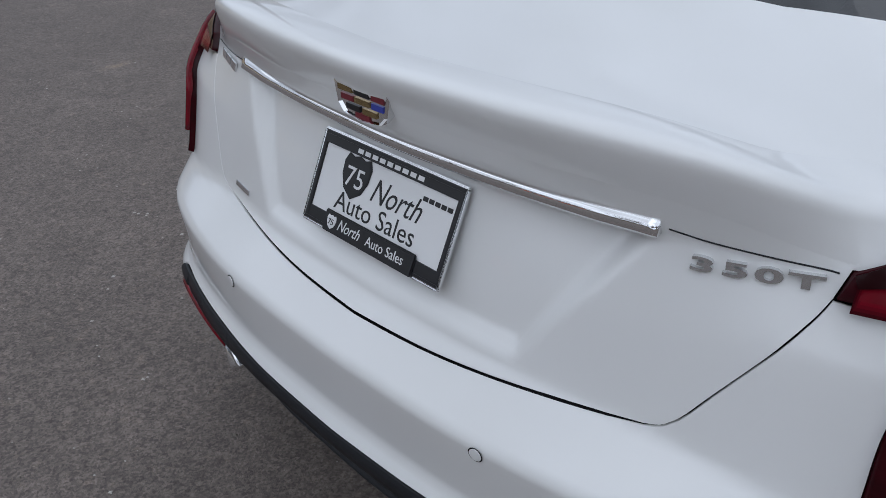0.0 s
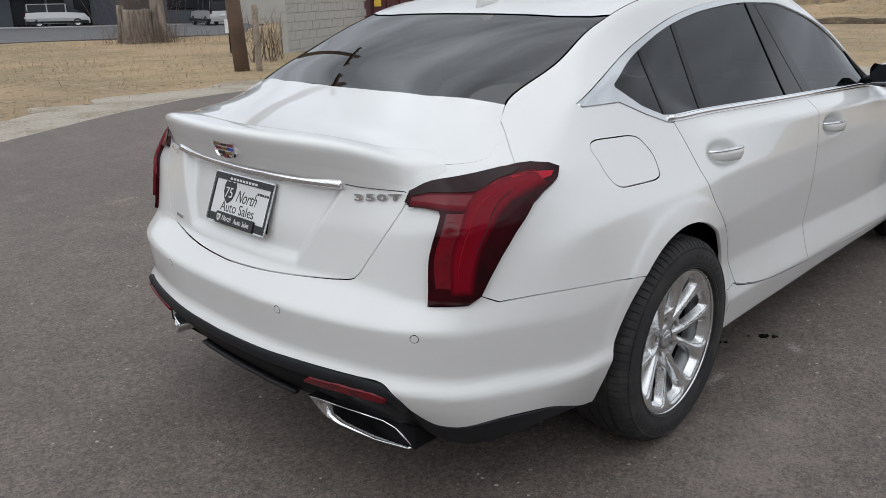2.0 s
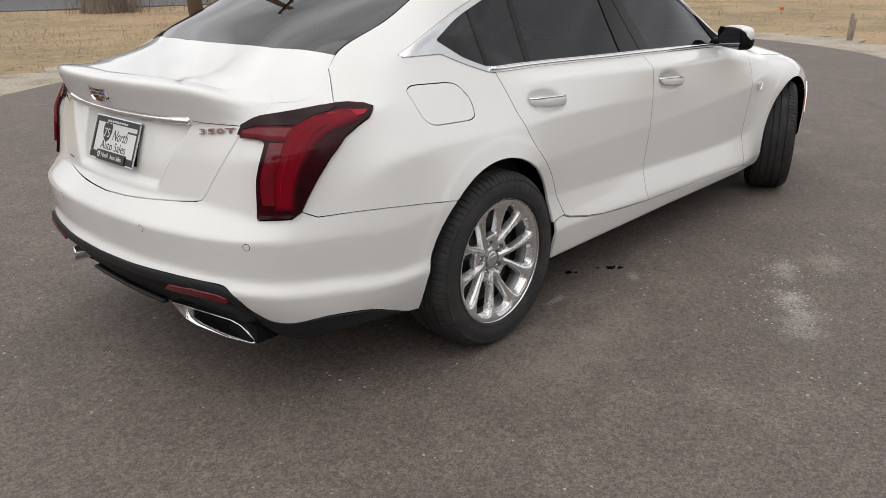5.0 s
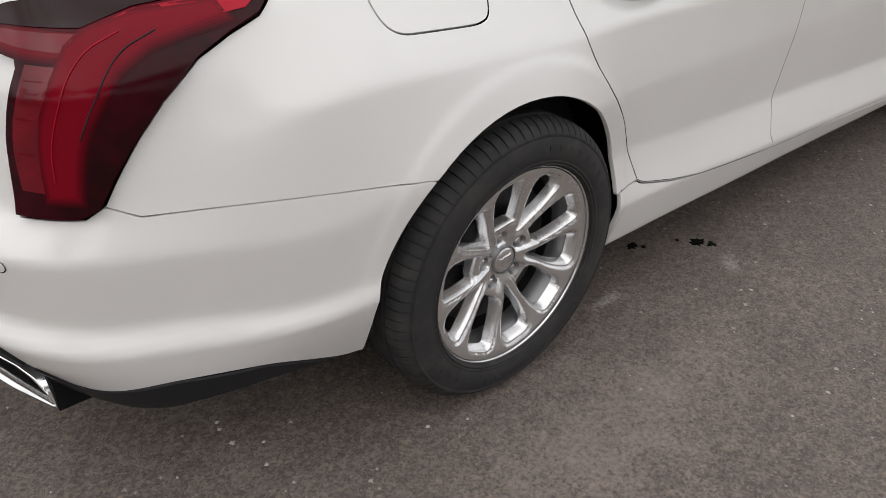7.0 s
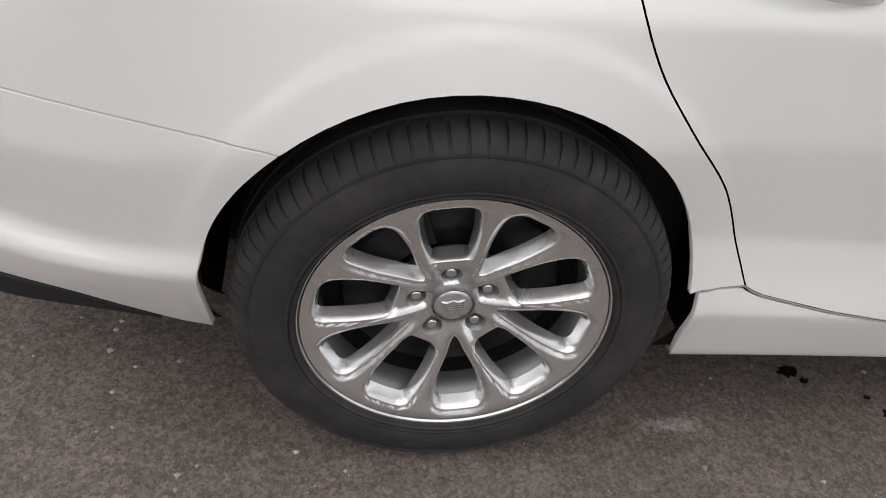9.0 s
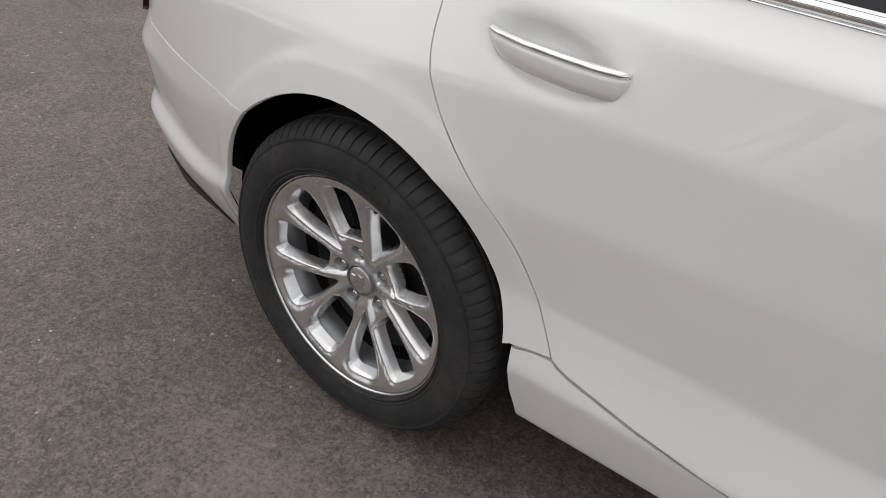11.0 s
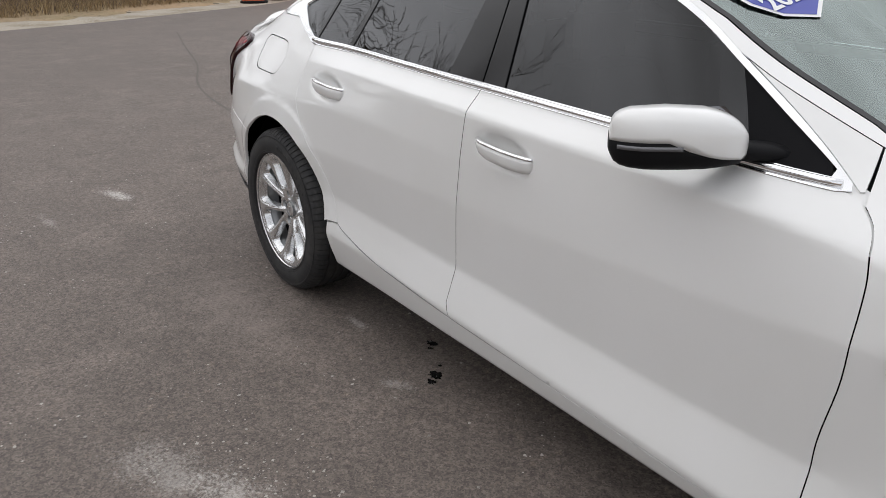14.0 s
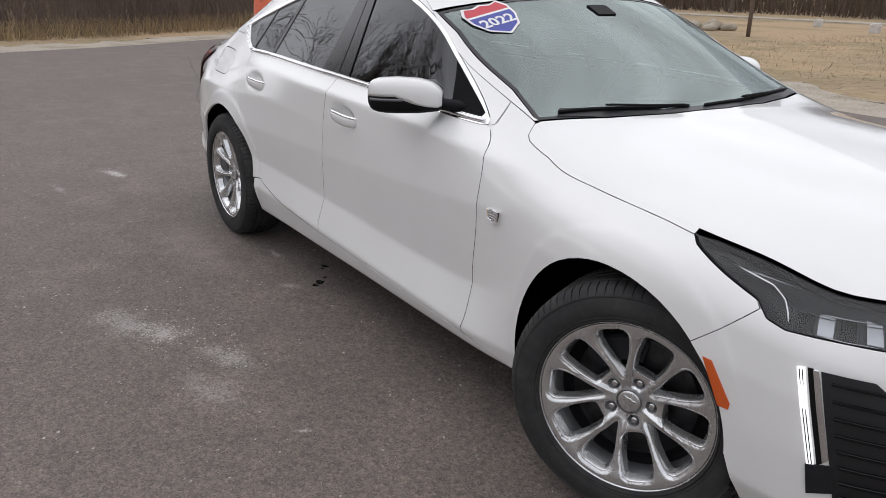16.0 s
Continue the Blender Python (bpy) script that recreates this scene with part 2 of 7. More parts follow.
outline[:, 1] = outline[:, 1] * (1 - edge_mix) + mid * edge_mix
tangent = np.gradient(outline, axis=0)
tangent /= np.hypot(*tangent.T)[:, None]
inward = np.stack([tangent[:, 1], -tangent[:, 0]], 1)
inward = np.stack([soften(inward[:, i], 8, 0, "edge") for i in (0, 1)], 1)
inward[0], inward[-1] = (1, 0), (-1, 0)
inward /= np.hypot(*inward.T)[:, None]
set_s = [s for s, p in zip(plan_s, PLAN) if p[2]]
set_zd = np.array([p[2] for p in PLAN if p[2]])
lines = np.stack([pchip(set_s, set_zd[:, :, i], grid_s) for i in (0, 1)], 2)
Z0, Z1, DZ = 0.14, 1.47, 0.005
grid_z = np.arange(Z0, Z1, DZ)
inset = np.array([0.1 * pchip(l[:, 0], l[:, 1], grid_z) + 0.9 * straight(l[:, 0], l[:, 1], grid_z) for l in lines])
inset = soften(soften(inset, 0.7, 1, "edge"), 7, 0, "reflect")
# the front fender's top is rounder than the rest
round_inset = np.array([pchip(l[:, 0], l[:, 1], grid_z) for l in lines])
round_inset = soften(soften(round_inset, 6.0, 1, "edge"), 12, 0, "reflect")
haunch = ramp(grid_s, 4.05, 4.35)[:, None] * ramp(grid_z, 0.66, 0.74)[None, :]
inset = inset * (1 - haunch) + round_inset * haunch
upper = soften(lines[:, -1, 0], 5, 0, "reflect")


def sheet(table, s, z):
    a = np.clip(np.asarray(s, float) / ds, 0, len(grid_s) - 1.001)
    b = np.clip((np.asarray(z, float) - Z0) / DZ, 0, len(grid_z) - 1.001)
    i, j = a.astype(int), b.astype(int)
    a, b = a - i, b - j
    return (table[i, j] * (1 - a) * (1 - b) + table[i + 1, j] * a * (1 - b)
            + table[i, j + 1] * (1 - a) * b + table[i + 1, j + 1] * a * b)


def wrap(s, z, lift=0.0):
    """The skin at s along the outline and height z, as (x, w, z)."""
    s, z = np.asarray(s, float), np.asarray(z, float)
    d = sheet(inset, s, z) - lift
    o = [np.interp(s, grid_s, outline[:, i]) + d * np.interp(s, grid_s, inward[:, i]) for i in (0, 1)]
    return np.stack([o[0], o[1], z + 0 * s], -1)


# shapes pressed into the skin: plate recess, wheel arch bands, handle cups
gx = wrap(*np.meshgrid(grid_s, grid_z, indexing="ij"))
WHEEL_X, ARCH_R = (0.0, 2.895), 0.372
ARCH_Z = 0.356
for wx in WHEEL_X:
    r = np.hypot(gx[..., 0] - wx, gx[..., 2] - 0.398)
    side = (gx[..., 1] > 0.6) & (np.abs(gx[..., 0] - wx) < 0.6)
    inset -= np.where(side, 0.0035 * (1 - ramp(r, 0.392, 0.408)), 0)
half = 0.30 + (gx[..., 2] - 0.74) * 0.62
deep = np.minimum(ramp(half - gx[..., 1], -0.002, 0.024), ramp(gx[..., 2], 0.706, 0.730)) * (1 - ramp(gx[..., 2], 0.922, 0.936))
inset += np.where((gx[..., 0] < -0.7), (0.017 + 0.014 * ramp(gx[..., 2], 0.75, 0.92)) * deep, 0)
HANDLES = ((0.348, 0.880), (1.340, 0.855))
for hx, hz in HANDLES:
    r = np.hypot((gx[..., 0] - hx) / 0.128, (gx[..., 2] - hz - 0.002 + 0.1 * (gx[..., 0] - hx)) / 0.048)
    inset += np.where(gx[..., 1] > 0.6, 0.022 * (1 - ramp(r, 0.35, 1.06)), 0)
inset = soften(soften(inset, 0.8, 1, "edge"), 0.8, 0, "edge")
edge_pts = wrap(grid_s, upper)
keep = np.concatenate([[True], np.diff(np.maximum.accumulate(edge_pts[:, 0])) > 1e-6])
edge_x, edge_w, edge_z = edge_pts[keep].T
CROWN = [(-1.03, 1.053, 3), (-.97, 1.056, 3), (-.90, 1.060, 3), (-.75, 1.078, 3), (-.56, 1.122, 2.8), (-.3, 1.225, 2.6), (0, 1.325, 2.6), (.3, 1.395, 2.6), (.7, 1.437, 2.6),
         (1.1, 1.448, 2.6), (1.4, 1.43, 2.6), (1.7, 1.345, 2.5), (2.0, 1.215, 2.4), (2.3, 1.05, 2.2), (2.45, .985, 2.2), (2.7, .962, 2.2), (3.1, .918, 2.2), (3.5, .845, 2.2), (3.7, .77, 2.2)]
crown_q = np.linspace(-1.1, 3.75, 600)
crown_t = pchip([c[0] for c in CROWN], [c[1:] for c in CROWN], crown_q)
crown_t = soften(crown_t, 5, 0, "edge")


def top(x, y, lift=0.0):
    """The upper skin: hood, glass, roof and deck over (x, y), as (x, y, z)."""
    x, y = np.asarray(x, float), np.asarray(y, float)
    w, ze = np.interp(x, edge_x, edge_w), np.interp(x, edge_x, edge_z)
    zc, p = (np.interp(x, crown_q, crown_t[:, i]) for i in (0, 1))
    t = np.clip(np.abs(y) / np.maximum(w, 1e-4), 0, 1.08)
    return np.stack([x, y, ze + (zc - ze) * (1 - t ** p) + lift], -1)


def at_x(x, z):
    """s where the flank stands at x at height z."""
    xs = wrap(grid_s, np.full(len(grid_s), z))[:, 0]
    return float(np.interp(x, np.maximum.accumulate(xs), grid_s))


# the panel lines slide a little along the skin towards the nose
SLIDE = [(0, 0, 0), (.5, .009, 0), (.8, .016, .005), (1.2, .025, .004), (1.4, .028, 0), (1.7, .025, 0), (2.2, .024, 0), (2.85, .024, -.004), (3.96, .012, -.010), (4.64, -.006, -.015), (5.3, -.002, -.015), (9, -.002, -.015)]
slide_s, slide_d, slide_z = (np.array(v) for v in zip(*SLIDE))

# more so on the tail's corner above the bumper
CORNER_S = (.3, .5, .65, .8, .95, 1.1, 1.25, 1.4, 1.6, 1.9)
CORNER_D = (0, 0, -.004, -.036, -.024, -.013, 0, .003, 0, 0)
CORNER_HIGH = (0, 0, 0, 0, 0, .008, -.006, -.022, -.006, 0)
CORNER_Z = (0, .004, .014, .014, .009, .005, 0, 0, 0, 0)


def slid(s, z):
    s = np.asarray(s, float)
    s, z = np.broadcast_arrays(s, np.asarray(z, float))
    up, high = ramp(z, .62, .78), ramp(z, .98, 1.06)
    return (s + np.interp(s, slide_s, slide_d) + up * np.interp(s, CORNER_S, CORNER_D) + high * np.interp(s, CORNER_S, CORNER_HIGH),
            z + np.interp(s, slide_s, slide_z) + up * np.interp(s, CORNER_S, CORNER_Z))



# ---- mesh helpers ----
def part(name, bm, mat, parent=None, label="", smooth=False):
    """Links a bmesh (or a mesh) as one object under a thing or a part."""
    me = bm
    if not isinstance(bm, bpy.types.Mesh):
        me = bpy.data.meshes.new(name)
        bm.to_mesh(me)
        bm.free()
    if mat and not me.materials:
        me.materials.append(mat)
    if smooth:
        me.shade_smooth()
    ob = new(name, me)
    if parent:
        ob.parent = parent
        if parent.parent is None and parent.type == "EMPTY":
            ob.matrix_parent_inverse = Matrix.Translation(-parent.location)
    if label:
        ob["label"] = label
    return ob


def mesh_of(name, verts, faces, mats, slots=None, normals=None, smooth=True):
    me = bpy.data.meshes.new(name)
    me.from_pydata([tuple(v) for v in verts], [], [tuple(f) for f in faces])
    for m in mats:
        me.materials.append(m)
    if slots is not None:
        me.polygons.foreach_set("material_index", np.asarray(slots, dtype=np.int32))
    if smooth:
        me.shade_smooth()
    if normals is not None:
        idx = np.zeros(len(me.loops), dtype=np.int32)
        me.loops.foreach_get("vertex_index", idx)
        me.normals_split_custom_set([tuple(v) for v in np.asarray(normals)[idx]])
    me.update()
    return me


def inside(poly, pts):
    """Even-odd test of many points."""
    p, q = np.asarray(poly), np.roll(np.asarray(poly), -1, 0)
    hit = np.zeros(len(pts), bool)
    for (ax, ay), (bx, by) in zip(p, q):
        if ay == by:
            continue
        c = (ay > pts[:, 1]) != (by > pts[:, 1])
        hit ^= c & (pts[:, 0] < (bx - ax) * (pts[:, 1] - ay) / (by - ay) + ax)
    return hit


def dense(poly, step):
    out = []
    for a, b in zip(poly, poly[1:] + poly[:1]):
        n = max(1, int(math.dist(a, b) / step))
        out += [(a[0] + (b[0] - a[0]) * i / n, a[1] + (b[1] - a[1]) * i / n) for i in range(n)]
    return out


def rounded(poly, rounds=2):
    """Corners cut back a little, so that no outline turns at a point."""
    for _ in range(rounds):
        out = []
        for a, b in zip(poly, poly[1:] + poly[:1]):
            k = min(0.25, 0.012 / max(math.dist(a, b), 1e-6))
            out += [(a[0] + (b[0] - a[0]) * k, a[1] + (b[1] - a[1]) * k), (b[0] + (a[0] - b[0]) * k, b[1] + (a[1] - b[1]) * k)]
        poly = out
    return poly


def curve(pts, step=0.02):
    """A smooth line through points."""
    p = np.array(pts, float)
    d = np.concatenate([[0], np.cumsum(np.sqrt(np.hypot(*np.diff(p, axis=0).T)))])
    n = max(len(pts), int(np.hypot(*np.diff(p, axis=0).T).sum() / step))
    q = np.unique(np.concatenate([np.linspace(0, d[-1], n), d]))
    q = q[np.concatenate([[True], np.diff(q) > 1e-4])]
    return [tuple(float(c) for c in v) for v in catmull(d, p, q)]


def shrink(poly, by):
    p = np.asarray(poly, float)
    e = np.roll(p, -1, 0) - p
    e /= np.maximum(np.hypot(*e.T), 1e-9)[:, None]
    area = np.sum(p[:, 0] * np.roll(p[:, 1], -1) - np.roll(p[:, 0], -1) * p[:, 1])
    n = np.stack([-e[:, 1], e[:, 0]], 1) * (1 if area > 0 else -1)
    m = n + np.roll(n, 1, 0)
    m /= np.maximum((m * m).sum(1) / 2, 0.35)[:, None]
    return [tuple(v) for v in p + m * by]


class Skin:
    """A sheet over (a, b): where it lies, which way it faces, lifted by some metres along its normal."""

    def __init__(self, place, flip, reach=0.008):
        self.place, self.flip, self.reach = place, flip, reach

    def facing(self, a, b):
        a, b, h = np.asarray(a, float), np.asarray(b, float), self.reach
        u = self.place(a + h, b) - self.place(a - h, b)
        v = self.place(a, b + h) - self.place(a, b - h)
        n = np.cross(u, v)
        n /= np.maximum(np.linalg.norm(n, axis=-1), 1e-12)[..., None]
        return self.place(a, b), n * self.flip

    def at(self, a, b, lift=0.0):
        p, n = self.facing(a, b)
        return p + n * np.asarray(lift)[..., None] if np.ndim(lift) else p + n * lift


def wrapped(sign):
    return Skin(lambda s, z: wrap(*slid(s, z)) * np.array([1, sign, 1]), -sign, 0.006)


def across(s, z):
    p = wrap(*slid(np.abs(s), z))
    p[..., 1] *= -np.sign(s)
    return p


TAIL = Skin(across, 1)
RIGHT, LEFT, TOP = wrapped(-1), wrapped(1), Skin(lambda x, y: top(x, y), 1, 0.022)
PANE = Skin(lambda x, y: top(x, y), 1, 0.07)


EDGE_SOFT = {}


def edge_normals():
    """Along the upper edge: its points and the mean of the flank's and the top's facing."""
    for sign in (-1, 1):
        flank = Skin(lambda s, z: wrap(s, z) * np.array([1, sign, 1]), -sign)
        i = np.arange(0, len(grid_s), 4)
        _, a = flank.facing(grid_s[i], upper[i] - 0.014)
        pts = edge_pts[i] * np.array([1, sign, 1])
        _, b = TOP.facing(pts[:, 0] + inward[i, 0] * 0.02, pts[:, 1] + sign * inward[i, 1] * 0.02)
        n = a + b
        n /= np.linalg.norm(n, axis=1)[:, None]
        EDGE_SOFT[sign] = (pts, n, 1 - np.clip((.82 - grid_s[i]) / .22, 0, 1))


def soften_edge(p, n, reach):
    """Facings near the upper edge drawn towards the edge's own, so that flank and top flow together."""
    if not EDGE_SOFT:
        edge_normals()
    out = n.copy()
    for sign in (-1, 1):
        pts, en, mask = EDGE_SOFT[sign]
        pick = np.where(p[:, 1] * sign >= 0)[0]
        for part_of in np.array_split(pick, max(1, len(pick) // 500)):
            if not len(part_of):
                continue
            d = np.linalg.norm(p[part_of][:, None] - pts[None], axis=2)
            k = d.argmin(1)
            w = (np.exp(-(d[np.arange(len(k)), k] / reach) ** 2) * mask[k])[:, None]
            out[part_of] = n[part_of] * (1 - w) + en[k] * w
    return out / np.linalg.norm(out, axis=1)[:, None]


def panel_data(skin, poly, holes=(), step=0.0125, lift=0.0, lip=0.012, gap=0.0017, round_it=True, border=None, soft=0.0, orient=False):
    """Vertices, faces and normals of a pressed panel cut out of a skin, with its edges turned in."""
    loops = []
    for k, q in enumerate([poly, *holes]):
        q = rounded(list(q)) if round_it else list(q)
        q = shrink(dense(q, border or step * 0.75), gap if k == 0 else -gap)
        loops.append(q)
    area = np.array(loops[0])
    lo, hi = area.min(0), area.max(0)
    ga, gb = np.meshgrid(np.arange(lo[0], hi[0], step), np.arange(lo[1], hi[1], step))
    ga = ga + (np.arange(ga.shape[0]) % 2)[:, None] * step / 2
    g = np.stack([ga.ravel(), gb.ravel()], 1)
    good = inside(loops[0], g)
    for q in loops[1:]:
        good &= ~inside(q, g)
    g = g[good]
    ring = np.concatenate([np.array(q) for q in loops])
    if len(g):
        far = np.concatenate([np.min(np.hypot(c[:, None, 0] - ring[None, :, 0], c[:, None, 1] - ring[None, :, 1]), 1) for c in np.array_split(g, max(1, len(g) // 400))])
        g = g[far > step * 0.45]
    edges, base = [], 0
    for q in loops:
        edges += [(base + i, base + (i + 1) % len(q)) for i in range(len(q))]
        base += len(q)
    from_2d = [Vector(v) for v in np.concatenate([ring, g])]
    v2, _, tris, *_ = delaunay_2d_cdt(from_2d, edges, [], 0, 1e-7)
    v2 = np.array([tuple(v) for v in v2])
    tris = np.array(tris)
    cen = v2[tris].mean(1)
    ok = inside(loops[0], cen)
    for q in loops[1:]:
        ok &= ~inside(q, cen)
    tris = tris[ok]
    p, n = skin.facing(v2[:, 0], v2[:, 1])
    if lift:
        p = p + n * lift
    cross = np.cross(p[tris[:, 1]] - p[tris[:, 0]], p[tris[:, 2]] - p[tris[:, 0]])
    flip = (cross * n[tris[:, 0]]).sum(1) < 0
    tris[flip] = tris[flip][:, ::-1]
    verts, faces, norms = [p], [tuple(t) for t in tris], [soften_edge(p, n, soft) if soft else n]
    base = len(p)
    if lip > 0:
        for k, q in enumerate(loops):
            q = np.array(q)
            a, m = skin.facing(q[:, 0], q[:, 1])
            a = a + m * lift
            out = np.roll(a, -1, 0) - np.roll(a, 1, 0)
            out = np.cross(out, m)
            out /= np.maximum(np.linalg.norm(out, axis=1), 1e-9)[:, None]
            q_in = np.array(shrink([tuple(v) for v in q], 0.004 if k == 0 else -0.004))
            away = a - skin.place(q_in[:, 0], q_in[:, 1])
            out *= np.sign((out * away).sum(1) + 1e-12)[:, None]
            cnt = len(q)
            for r, (depth, mixn) in enumerate(((0.0, 0.55), (lip, 0.0))):
                verts.append(a - m * depth)
                norms.append(m * mixn + out * (1 - mixn))
            for i in range(cnt):
                j = (i + 1) % cnt
                f = (base + i, base + j, base + cnt + j, base + cnt + i)
                turned = orient and np.cross(a[j] - a[i], -m[i]) @ out[i] < 0
                faces.append(f[::-1] if turned else f)
            base += 2 * cnt
    nn = np.concatenate(norms)
    nn /= np.maximum(np.linalg.norm(nn, axis=1), 1e-9)[:, None]
    return np.concatenate(verts), faces, nn


def joined(name, datas, mats, slots=None):
    verts, faces, norms, sl, base = [], [], [], [], 0
    for k, (v, f, n) in enumerate(datas):
        verts.append(v)
        norms.append(n)
        faces += [tuple(i + base for i in q) for q in f]
        sl += [slots[k] if slots else 0] * len(f)
        base += len(v)
    return mesh_of(name, np.concatenate(verts), faces, mats, sl, np.concatenate(norms))


def tube_mesh(name, path, section, mat, closed=False, ups=None):
    """A section of (out, up) pairs swept along a path with the given up directions."""
    path = np.asarray(path, float)
    n = len(path)
    t = (np.roll(path, -1, 0) - np.roll(path, 1, 0)) if closed else np.gradient(path, axis=0)
    t /= np.linalg.norm(t, axis=1)[:, None]
    ups = np.asarray(ups if ups is not None else [(0, 0, 1)] * n, float)
    side = np.cross(t, ups)
    side /= np.linalg.norm(side, axis=1)[:, None]
    up = np.cross(side, t)
    k = len(section)
    verts = [path[i] + side[i] * a + up[i] * b for i in range(n) for a, b in section]
    faces = []
    for i in range(n if closed else n - 1):
        for j in range(k):
            a, b, c, d = i * k + j, i * k + (j + 1) % k, ((i + 1) % n) * k + (j + 1) % k, ((i + 1) % n) * k + j
            faces.append((a, b, c, d))
    if not closed:
        faces += [tuple(range(k))[::-1], tuple((n - 1) * k + j for j in range(k))]
    return mesh_of(name, verts, faces, [mat])


def box(bm, lo, hi, bevel=0.0):
    r = bmesh.ops.create_cube(bm, size=1)["verts"]
    for v in r:
        v.co = Vector([lo[i] + (v.co[i] + 0.5) * (hi[i] - lo[i]) for i in range(3)])
    if bevel:
        es = list({e for v in r for e in v.link_edges})
        bmesh.ops.bevel(bm, geom=es, offset=bevel, segments=2, affect="EDGES")
    return bm


def loft(bm, rings, cap=True, closed_ring=True):
    """Skin over rings of equally many points."""
    vs = [[bm.verts.new(p) for p in r] for r in rings]
    k = len(vs[0])
    for a, b in zip(vs, vs[1:]):
        for j in range(k if closed_ring else k - 1):
            bm.faces.new((a[j], a[(j + 1) % k], b[(j + 1) % k], b[j]))
    if cap:
        bm.faces.new(vs[0][::-1])
        bm.faces.new(vs[-1])
    bmesh.ops.recalc_face_normals(bm, faces=bm.faces)
    return bm


def lathe(profile, segments, axis="y", radius_at=None):
    """Profile of (radius, along) turned round an axis; radius_at(k, i) may trim point k at segment i."""
    bm = bmesh.new()
    rows = []
    for i, ang in enumerate(segments):
        row = []
        for k, (r, a) in enumerate(profile):
            r = r - (radius_at(k, i) if radius_at else 0)
            row.append(bm.verts.new((r * math.cos(ang), a, r * math.sin(ang))))
        rows.append(row)
    n = len(rows)
    for i in range(n):
        a, b = rows[i], rows[(i + 1) % n]
        for j in range(len(profile) - 1):
            bm.faces.new((a[j], b[j], b[j + 1], a[j + 1]))
    bmesh.ops.recalc_face_normals(bm, faces=bm.faces)
    return bm


def text_mesh(body, size, depth=0.0008, shear=0.0, spacing=1.0, align="CENTER", bold=0.0):
    c = bpy.data.curves.new("lettering", "FONT")
    c.body, c.size, c.extrude, c.shear, c.space_character = body, size, depth, shear, spacing
    c.align_x, c.align_y, c.resolution_u, c.offset = align, "CENTER", 3, bold
    o = bpy.data.objects.new("lettering", c)
    scene.collection.objects.link(o)
    bpy.context.view_layer.update()
    me = bpy.data.meshes.new_from_object(o.evaluated_get(bpy.context.evaluated_depsgraph_get()))
    bpy.data.objects.remove(o)
    bpy.data.curves.remove(c)
    return me


def basis(origin, right, up):
    r, u = Vector(right).normalized(), Vector(up)
    n = r.cross(u).normalized()
    u = n.cross(r)
    m = Matrix((r, u, n)).transposed().to_4x4()
    m.translation = Vector(origin)
    return m


def spot(skin, a, b, lift=0.0):
    """Point, tangent along a and normal of a skin at one place."""
    p, n = skin.facing(np.array([a]), np.array([b]))
    q = skin.place(np.array([a + 0.02]), np.array([b])) - skin.place(np.array([a - 0.02]), np.array([b]))
    return Vector(p[0] + n[0] * lift), Vector(q[0]).normalized(), Vector(n[0])


# ---- the car ----
car = tagged(new("car"), "pearl white four-door sedan parked on asphalt, front wheels turned", "car")
car.location = (1.4, 0, 0)


def upper_edge(a, b, step=0.03, drop=0.0):
    n = max(2, int(abs(b - a) / step))
    s = np.linspace(a, b, n + 1)
    z = np.interp(s, grid_s, upper)
    for _ in range(6):
        s1, z1 = slid(s, z)
        z = z + np.interp(s1, grid_s, upper) - z1
    return [(float(v), float(w) - drop) for v, w in zip(s, z)]


def arch(c, a0, a1, r=ARCH_R, n=26):
    return [(c + r * math.cos(radians(a)), ARCH_Z + r * math.sin(radians(a))) for a in np.linspace(a0, a1, n)]


DECK_X = -0.456
s_deck = float(np.interp(DECK_X, edge_x, grid_s[keep]))
S_DECK = s_deck - float(np.interp(s_deck - .02, slide_s, slide_d))
S_REAR, S_FRONT = 1.689, 4.614
LAMP = [(.668, .888), (.690, .922), (.76, .938), (.83, .947), (.95, .957), (1.078, .970), (1.115, .971), (1.165, .966), (1.195, .955),
        (1.170, .930), (1.121, .908), (1.072, .880), (1.017, .825), (.956, .745), (.900, .680), (.864, .663), (.748, .660), (.754, .680), (.784, .775),
        (.820, .865), (.816, .882), (.784, .886)]
LAMP_TOP, LAMP_OUT = LAMP[:6], LAMP[6:15]
TRUNK_LOW = curve([(0, .664), (.135, .668), (.331, .681), (.43, .688)]) + curve([(.478, .693), (.500, .699), (.520, .714), (.551, .752), (.622, .836), (.668, .888)])
DECK_SEAM = curve([(1.084, .985), (1.100, 1.02), (1.122, 1.065)])
BUMPER_SEAM = curve([(.944, .661), (1.078, .660), (1.25, .650), (1.415, .637)])
BUMPER_LOW = curve([(1.315, .248), (1.272, .251), (1.20, .277), (1.103, .315), (.95, .333), (.821, .322), (.754, .333), (.698, .378), (.662, .425), (.625, .455), (.539, .463), (.386, .464), (.178, .459), (0, .457)])
DOOR_REAR = curve([(1.838, 1.006), (1.845, .93), (1.857, .85), (1.90, .765), (1.965, .685), (2.055, .585), (2.122, .465), (2.151, .409)])
SILL_TOP = [(2.151, .409), (2.163, .4015), (2.185, .393), (2.22, .385), (2.31, .366), (2.445, .346), (2.852, .318), (3.958, .282)]
DOOR_MID = [(2.852, .318), (2.832, .36), (2.838, .45), (2.85, .60), (2.866, .77), (2.873, .88), (2.876, .925), (2.868, .989)]
